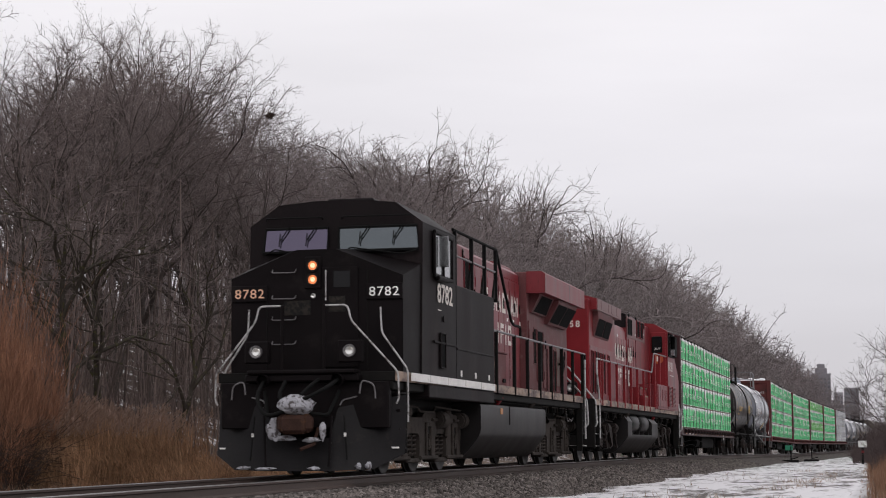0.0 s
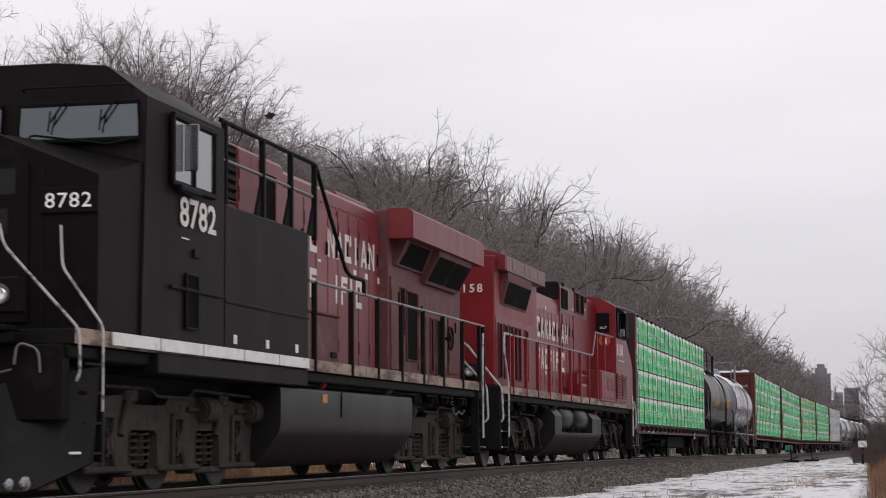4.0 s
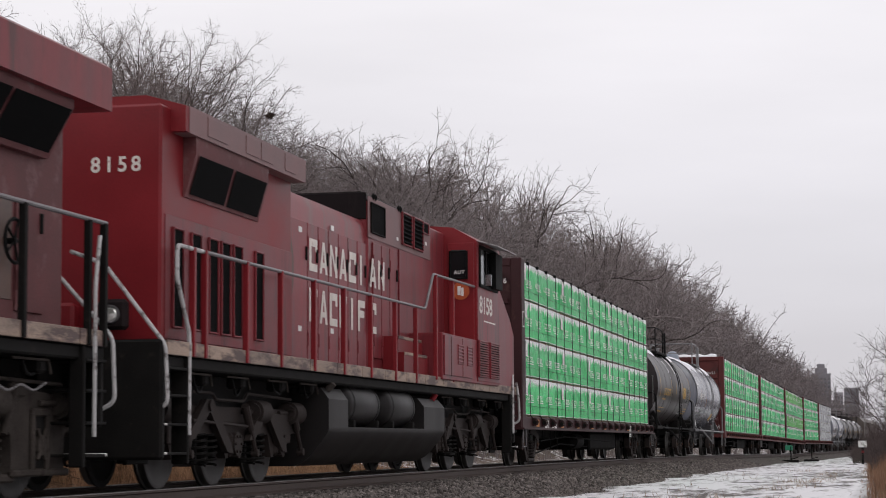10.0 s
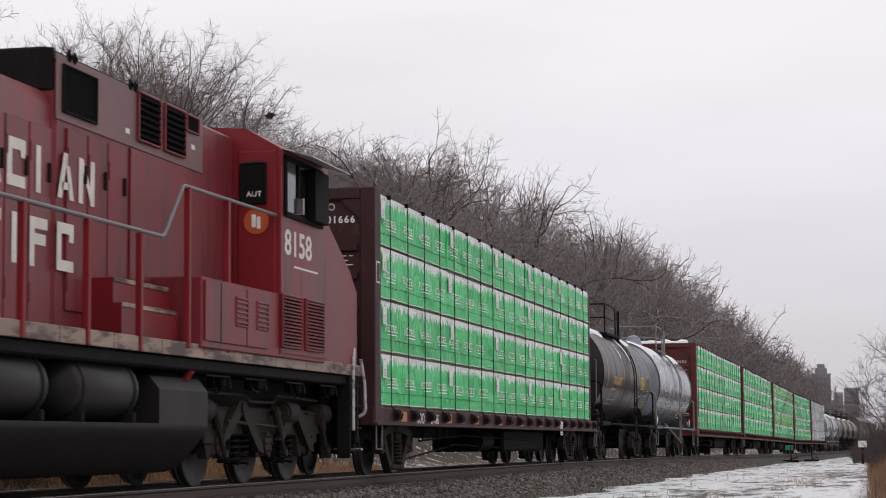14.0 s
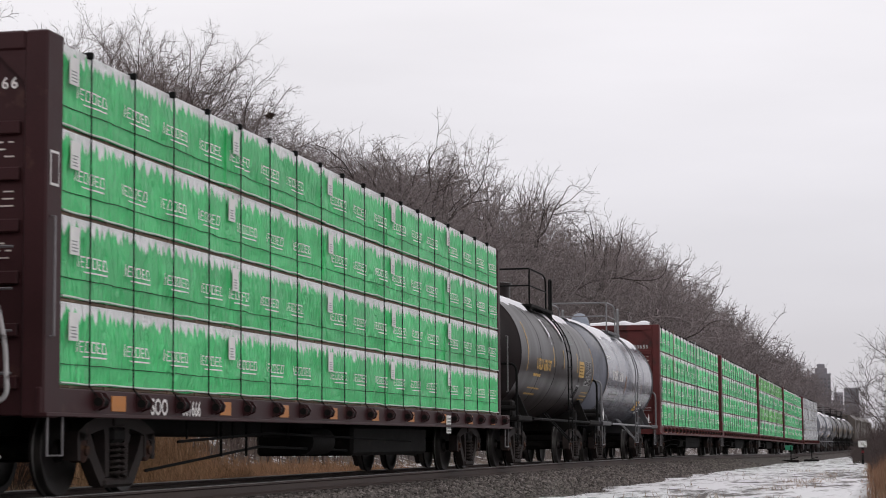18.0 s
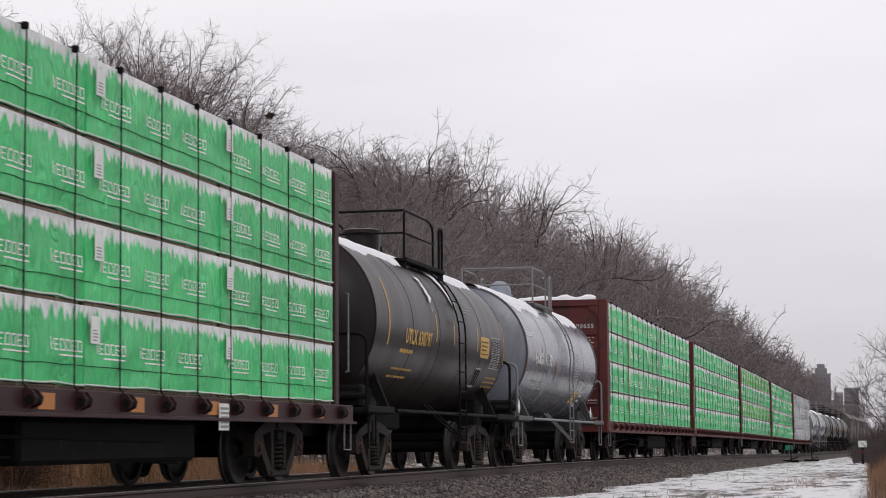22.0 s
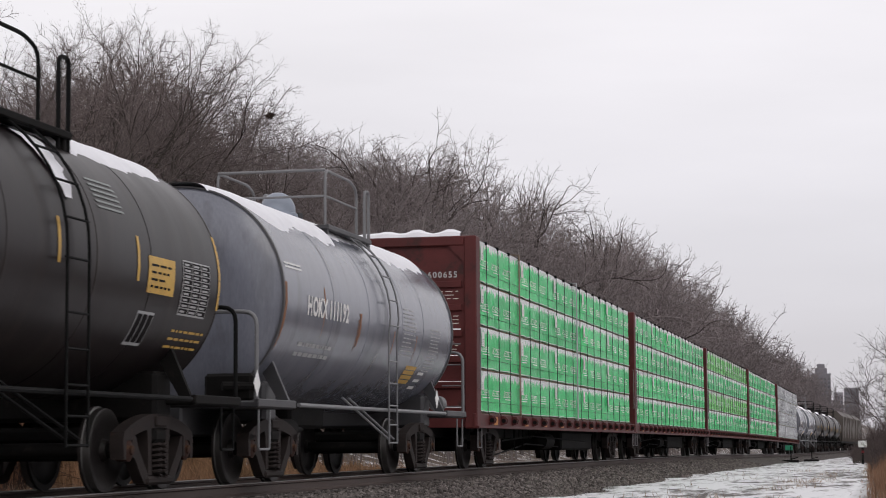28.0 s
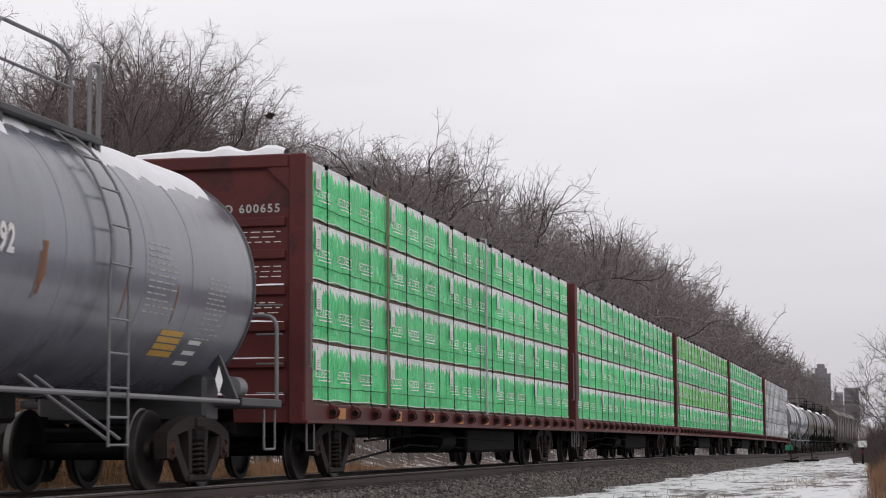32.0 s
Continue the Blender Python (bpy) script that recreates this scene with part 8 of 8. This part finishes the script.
def build_verge():
    rnd = random.Random(21)
    # mossy trees at the edge of the wood
    for px, y, s, k in ((-19.75, 46.2, 0.62, 0), (-19.35, 47.5, 0.60, 1), (-18.75, 49.2, 0.55, 2)):
        proto = [grow(500 + k, 13.5, counts=(5, 7, 5, 5, 3), base_r=0.20, fork=0.40, wide=0.9, lean=0.10)]
        proto[0][0].materials[0] = MOSSBARK
        tree(proto, 0, px, y, s, (20, 130, 250)[k], "bare mossy-barked tree at the edge of the wood")
    nest = Geo()
    rn = random.Random(77)
    for i in range(160):
        d = Vector((rn.gauss(0, 1), rn.gauss(0, 1), rn.gauss(0, 0.7))).normalized() * 0.09
        e = d + Vector((rn.gauss(0, 0.08), rn.gauss(0, 0.08), rn.gauss(0, 0.05)))
        nest.tube([d, e], 0.012, 3, 0.006, caps=False)
    blob(nest, (0, 0, 0), (0.10, 0.10, 0.08), 5)
    nb = solid("bird_nest", nest, TANGLE, "dark twig nest high in a bare tree", "nest")
    nb.matrix_world = pose(NEST[0], NEST[1], NEST[2])
    # russet willow bush: fine arching shoots over a dark tangle
    g, tang = Geo(), Geo()
    clumps = ((-17.9, 35.2, 0.7, 4.6, 420), (-17.2, 35.4, 0.6, 5.0, 420), (-16.75, 35.2, 0.45, 4.0, 300), (-16.6, 36.2, 0.45, 3.2, 260),
              (-17.9, 37.0, 0.7, 5.0, 360), (-17.3, 37.8, 0.6, 4.0, 300), (-18.6, 36.4, 0.7, 4.8, 360), (-16.5, 34.8, 0.4, 2.2, 240))
    for cx, cy, rad, hh, n in clumps:
        for i in range(n):
            a, rr = rnd.random() * 6.283, rad * math.sqrt(rnd.random())
            x, y = cx + rr * math.cos(a) * 0.6, cy + rr * math.sin(a) * 0.6
            h = 1.1 * hh * (0.35 + 0.65 * rnd.random() ** 0.7) * (1 - 0.3 * (rr / rad) ** 2)
            p = Vector((x, y, ground_z(x, y)))
            out = Vector((math.cos(a), math.sin(a), 0)) * rr
            d = Vector((rnd.gauss(0, 0.09), rnd.gauss(0, 0.09), 1)) + out * 0.2
            mid_p = p + d * h * 0.5 + Vector((rnd.gauss(0, 0.12), rnd.gauss(0, 0.12), 0))
            end = p + d * h + out * 0.25 * rnd.random() * h + Vector((rnd.gauss(0, 0.18), rnd.gauss(0, 0.18), -0.1 * rnd.random() * h))
            g.tube([p, mid_p, end], 0.006, 3, 0.0018, caps=False)
            for k in range(6):
                t = rnd.uniform(0.3, 0.97)
                q = p.lerp(mid_p, t * 2) if t < 0.5 else mid_p.lerp(end, t * 2 - 1)
                e = q + Vector((rnd.gauss(0, 0.13), rnd.gauss(0, 0.13), rnd.uniform(0.12, 0.55)))
                g.add([q + Vector((0.0035, 0, 0)), q - Vector((0.0035, 0, 0)), e], [(0, 1, 2)])
        for i in range(int(n * 1.3)):
            x, y = cx + rnd.gauss(0, rad * 0.55), cy + rnd.gauss(0, rad * 0.55)
            p = Vector((x, y, ground_z(x, y) + rnd.uniform(0, 0.9)))
            e = p + Vector((rnd.gauss(0, 0.5), rnd.gauss(0, 0.5), rnd.uniform(-0.2, 0.9)))
            tang.tube([p, p.lerp(e, 0.5) + Vector((rnd.gauss(0, 0.15), rnd.gauss(0, 0.15), 0.12)), e], 0.008, 3, 0.003, caps=False)
    b = thing("willow_bush", "russet leafless willow bush beside the track", "bush")
    tagged(part("shoot_mass", g, RUSSET, b), kind="stuff")
    tagged(part("dark_tangle", tang, TANGLE, b), kind="stuff")
    # reeds with plumes
    g, pl = Geo(), Geo()
    for i in range(9500):
        y = rnd.uniform(35.5, 44) if i % 4 else rnd.uniform(44, 60)
        x = rnd.uniform(-18.6, -14.4) if i % 3 else rnd.gauss(-16.3, 0.6)
        if y < -x * 2.28 - 1.5 or (y < 38.5 and x > -15.3):
            continue
        z = ground_z(x, y)
        cl = noise.noise((x * 0.6, y * 0.45, 8))
        h = rnd.uniform(0.5, 1.75) * (0.85 + 0.7 * cl) * (1 if x < -15.3 else 0.6) * (1 if y < 43.5 else 0.35)
        p = Vector((x, y, z))
        d = Vector((rnd.gauss(0, 0.10), rnd.gauss(0, 0.10), 1))
        tip = p + d * h
        g.tube([p, p + d * h * 0.6, tip + Vector((rnd.gauss(0, 0.07), rnd.gauss(0, 0.07), 0))], 0.005, 3, 0.002, caps=False)
        for k in range(4):
            q = p + d * h * rnd.uniform(0.1, 0.8)
            o = Vector((rnd.gauss(0, 0.13), rnd.gauss(0, 0.13), rnd.uniform(0.0, 0.4)))
            w = Vector((0.008, 0, 0.006))
            g.add([q - w, q + w, q + o], [(0, 1, 2)])
        if h > 1.15 and rnd.random() < 0.5:
            for k in range(9):
                o = Vector((rnd.gauss(0.015, 0.025), rnd.gauss(0, 0.025), 0.026 * k))
                e = o + Vector((rnd.gauss(0.035, 0.03), rnd.gauss(0, 0.04), 0.05))
                pl.tube([tip + o, tip + e], 0.009, 3, 0.003, caps=False)
    solid("reeds", g, REED, "dry tan reeds and tall grass by the track", "reeds", kind="stuff")
    solid("reed_plumes", pl, PLUME, "pale feathery reed heads", "reeds", kind="stuff")
    # short straw along the far verge and on the near side
    g = Geo()
    for i in range(26000):
        if i < 17000:
            y = 20 + 45 * rnd.random() ** 1.3
            x = track_x(y) - rnd.uniform(2.7, 8.5)
            h = rnd.uniform(0.06, 0.30) * (1.3 if x < track_x(y) - 5 else 0.8)
            if noise.noise((x * 0.9, y * 0.5, 12)) < -0.08:
                continue
        elif i < 23500:
            y = rnd.uniform(30, 120)
            x = rnd.uniform(-0.6, 3.5) - (y - 30) * 0.014
            h = rnd.uniform(0.15, 0.75) * min(1, max(0.15, (x + 0.6 + (y - 30) * 0.014) * 0.8))
        else:
            y = rnd.uniform(26, 70)
            x = rnd.uniform(-5.2, -0.5) if rnd.random() < 0.3 else rnd.gauss(-2.6, 0.5)
            h = rnd.uniform(0.04, 0.2)
            if noise.noise((x * 0.8, y * 0.25, 30)) < 0.18:
                continue
        p = Vector((x, y, ground_z(x, y) - 0.02))
        o = Vector((rnd.gauss(0, 0.5) * h, rnd.gauss(0, 0.5) * h, h))
        w = Vector((rnd.uniform(0.003, 0.008), rnd.uniform(-0.003, 0.003), 0))
        g.add([p - w, p + w, p + o * 0.6 + w * 0.7, p + o], [(0, 1, 2), (0, 2, 3)])
    solid("dry_grass", g, STRAW, "matted straw-coloured winter grass", "grass", kind="stuff")
    # bushes on the near side of the path, rising over brush
    shrubs = [grow(600 + i, 5.4, stems=2, counts=(9, 6, 4, 3, 2), thick=0.0055, base_r=0.05, fork=0.12, wide=0.6, reach=1.1, paint=SHRUBTWIG) for i in range(2)]
    for x, y, s, k in ((0.75, 70.0, 1.0, 0), (0.9, 84.0, 1.1, 1), (1.5, 62.0, 0.9, 1), (0.55, 96.0, 1.05, 0)):
        t = tree(shrubs, k, x, y, s, rnd.uniform(0, 360), "bare bushy tree on the near verge", name="bare_shrub")
        tagged(t, group="shrubs on the near verge")
    g = Geo()
    for i in range(1600):
        y = rnd.uniform(60, 150)
        x = (-0.0215 if y > 103 else -0.0125) * y + rnd.uniform(0, 2.6) * (0.3 + rnd.random())
        p = Vector((x, y, ground_z(x, y)))
        h = rnd.uniform(0.4, 2.4) * min(1, 0.35 + (x + 0.0205 * y) * 0.5)
        d = Vector((rnd.gauss(0, 0.2), rnd.gauss(0, 0.2), 1))
        g.tube([p, p + d * h * 0.6, p + d * h + Vector((rnd.gauss(0, 0.1), rnd.gauss(0, 0.1), 0))], 0.011, 3, 0.004, caps=False)
        for k in range(3):
            q = p + d * h * rnd.uniform(0.3, 0.9)
            e = q + Vector((rnd.gauss(0, 0.25), rnd.gauss(0, 0.25), rnd.uniform(0.1, 0.5)))
            g.tube([q, e], 0.006, 3, 0.003, caps=False)
    rust = Geo()
    for i in range(7000):
        y = rnd.uniform(33, 90)
        x = -0.0150 * y + rnd.random() ** 0.8 * (0.0150 * y + 0.6)
        h = rnd.uniform(0.15, 0.75) * min(1, 0.25 + (x + 0.0150 * y) * 1.4)
        p = Vector((x, y, ground_z(x, y) - 0.02))
        o = Vector((rnd.gauss(0, 0.25) * h, rnd.gauss(0, 0.25) * h, h))
        w = Vector((rnd.uniform(0.003, 0.007), rnd.uniform(-0.003, 0.003), 0))
        rust.add([p - w, p + w, p + o * 0.6 + w * 0.7, p + o], [(0, 1, 2), (0, 2, 3)])
    solid("verge_grass", rust, RUSTGRASS, "rust-brown standing grass on the near verge", "grass", kind="stuff")
    solid("verge_brush", g, SHRUBTWIG, "low tangle of dark bare brush on the near verge", "brush", kind="stuff")


MOSSBARK = mat("mossy_bark", (0.052, 0.045, 0.038), 0.95, var=0.4, scale=2, bump=0.5, fine=25, second=(0.072, 0.068, 0.032), second_at=0.58, spec=0.05)
RUSTGRASS = mat("rust_brown_grass", (0.20, 0.115, 0.075), 0.9, var=0.35, scale=0.8, bump=0, island=0.5, spec=0.1)
SHRUBTWIG = mat("shrub_twigs", (0.080, 0.062, 0.060), 0.95, var=0.25, scale=0.5, bump=0, spec=0.05)
RUSSET = mat("russet_stems", (0.235, 0.120, 0.076), 0.85, var=0.35, scale=0.8, bump=0, island=0.6, spec=0.1)
TANGLE = mat("dead_stems", (0.060, 0.042, 0.036), 0.9, var=0.35, scale=0.8, bump=0, spec=0.05)
REED = mat("dry_reed", (0.27, 0.160, 0.095), 0.85, var=0.35, scale=0.7, bump=0, island=0.5, spec=0.1)
PLUME = mat("reed_plume", (0.25, 0.165, 0.125), 0.9, var=0.25, scale=1, bump=0)
STRAW = mat("straw", (0.30, 0.215, 0.150), 0.9, var=0.4, scale=0.6, bump=0, island=0.5)
build_verge()


# ---------- trackside things and the distance ----------
def build_trackside():
    y = 100.0
    x = -1.66
    z = ground_z(x, y)
    s = thing("trackside_sign", "small blank white sign on a dark post", "sign")
    part("post", Geo().box(-0.06, -0.05, 0, 0.06, 0.05, 0.95, 0.01), CABLE, s)
    part("panel", Geo().box(-0.21, -0.08, 0.83, 0.21, -0.055, 1.15, 0.01), PAPER, s)
    part("band", Geo().box(-0.07, -0.06, 0.55, 0.07, 0.06, 0.66, 0.01), DEEPRED, s)
    s.matrix_world = pose(x, y, z)
    for yy, xx, tgt in ((118.0, -0.0515 * 118, True), (131.0, -0.0413 * 131, False)):
        w = thing("switch_stand", "low dark switch stand" + (" with a green target" if tgt else ""), "switch stand")
        part("base", Geo().box(-0.5, -0.35, 0, 0.45, 0.35, 0.16, 0.03), UNDER, w)
        part("mast", Geo().tube([(0, 0, 0.1), (0, 0, 0.95)], 0.035, 8), UNDER, w)
        if tgt:
            part("target", Geo().box(-0.32, -0.02, 0.72, 0.1, 0.02, 1.0, 0.01), GREENENAMEL, w, "green enamel target")
        part("lever", Geo().tube([(0, 0, 0.2), (0.4, -0.2, 0.3)], 0.03, 8), UNDER, w)
        w.matrix_world = pose(xx, yy, ground_z(xx, yy))


def tower(x, y, w, d, h, storeys, bays, paint, label, crown=False):
    z0 = -4
    b = thing("apartment_tower", label, "building")
    part("wall", Geo().box(-w / 2, -d / 2, z0, w / 2, d / 2, h, 0.2), paint, b)
    part("roof", Geo().box(-w / 2 - 0.3, -d / 2 - 0.3, h, w / 2 + 0.3, d / 2 + 0.3, h + 0.8, 0.1), paint, b)
    if crown:
        part("penthouse", Geo().box(-w * 0.32, -d * 0.3, h + 0.8, w * 0.32, d * 0.3, h + 5, 0.2).box(-w * 0.2, -d * 0.2, h + 5, w * 0.2, d * 0.2, h + 8, 0.2), paint, b)
    for i in range(storeys):
        z = z0 + 3 + (h - z0 - 4) * i / storeys
        for j in range(bays):
            a = -w / 2 + w * (j + 0.18) / bays
            o = part("window", Geo().box(a, -d / 2 - 0.06, z, a + 0.62 * w / bays, -d / 2 + 0.05, z + 0.52 * (h - z0) / storeys, 0.02), TOWERGLASS, b)
    b.matrix_world = pose(x, y, 0, 0, 0, 4)


GREENENAMEL = mat("green_enamel", (0.02, 0.22, 0.12), 0.4, var=0.1, bump=0.02)
# tower walls and windows carry the distance haze in their base colours
TOWERGREY = mat("haze_tinted_concrete", (0.19, 0.183, 0.20), 0.8, var=0.1, scale=0.05, bump=0)
TOWERPALE = mat("haze_tinted_pale_concrete", (0.30, 0.29, 0.315), 0.8, var=0.1, scale=0.05, bump=0)
TOWERGLASS = mat("haze_tinted_window_glass", (0.11, 0.11, 0.13), 0.5, var=0.1, scale=0.05, bump=0)
build_trackside()


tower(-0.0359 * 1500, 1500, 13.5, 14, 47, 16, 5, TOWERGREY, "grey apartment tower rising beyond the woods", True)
tower(-0.0276 * 1500, 1500, 6.0, 12, 33, 10, 3, TOWERPALE, "pale apartment block in the distance, haze painted into its colour")
tower(-0.0213 * 1500, 1500, 10, 14, 36, 11, 5, TOWERGREY, "grey apartment block in the distance, haze painted into its colour")


# ---------- movement ----------
def motions():
    moments = [float(t) for t in range(33)]
    for ob, u, off in MOVERS:
        walk(ob, [(t, on_track(u, t) @ off if off is not None else on_track(u, t)) for t in moments])
    fine = [0.2 * i for i in range(161)]
    for ws, y, r in ROLLERS:
        walk(ws, [(t, pose(0, y, r, math.degrees(float(np.interp(t, range(33), TRAVEL)) / r))) for t in fine])


motions()
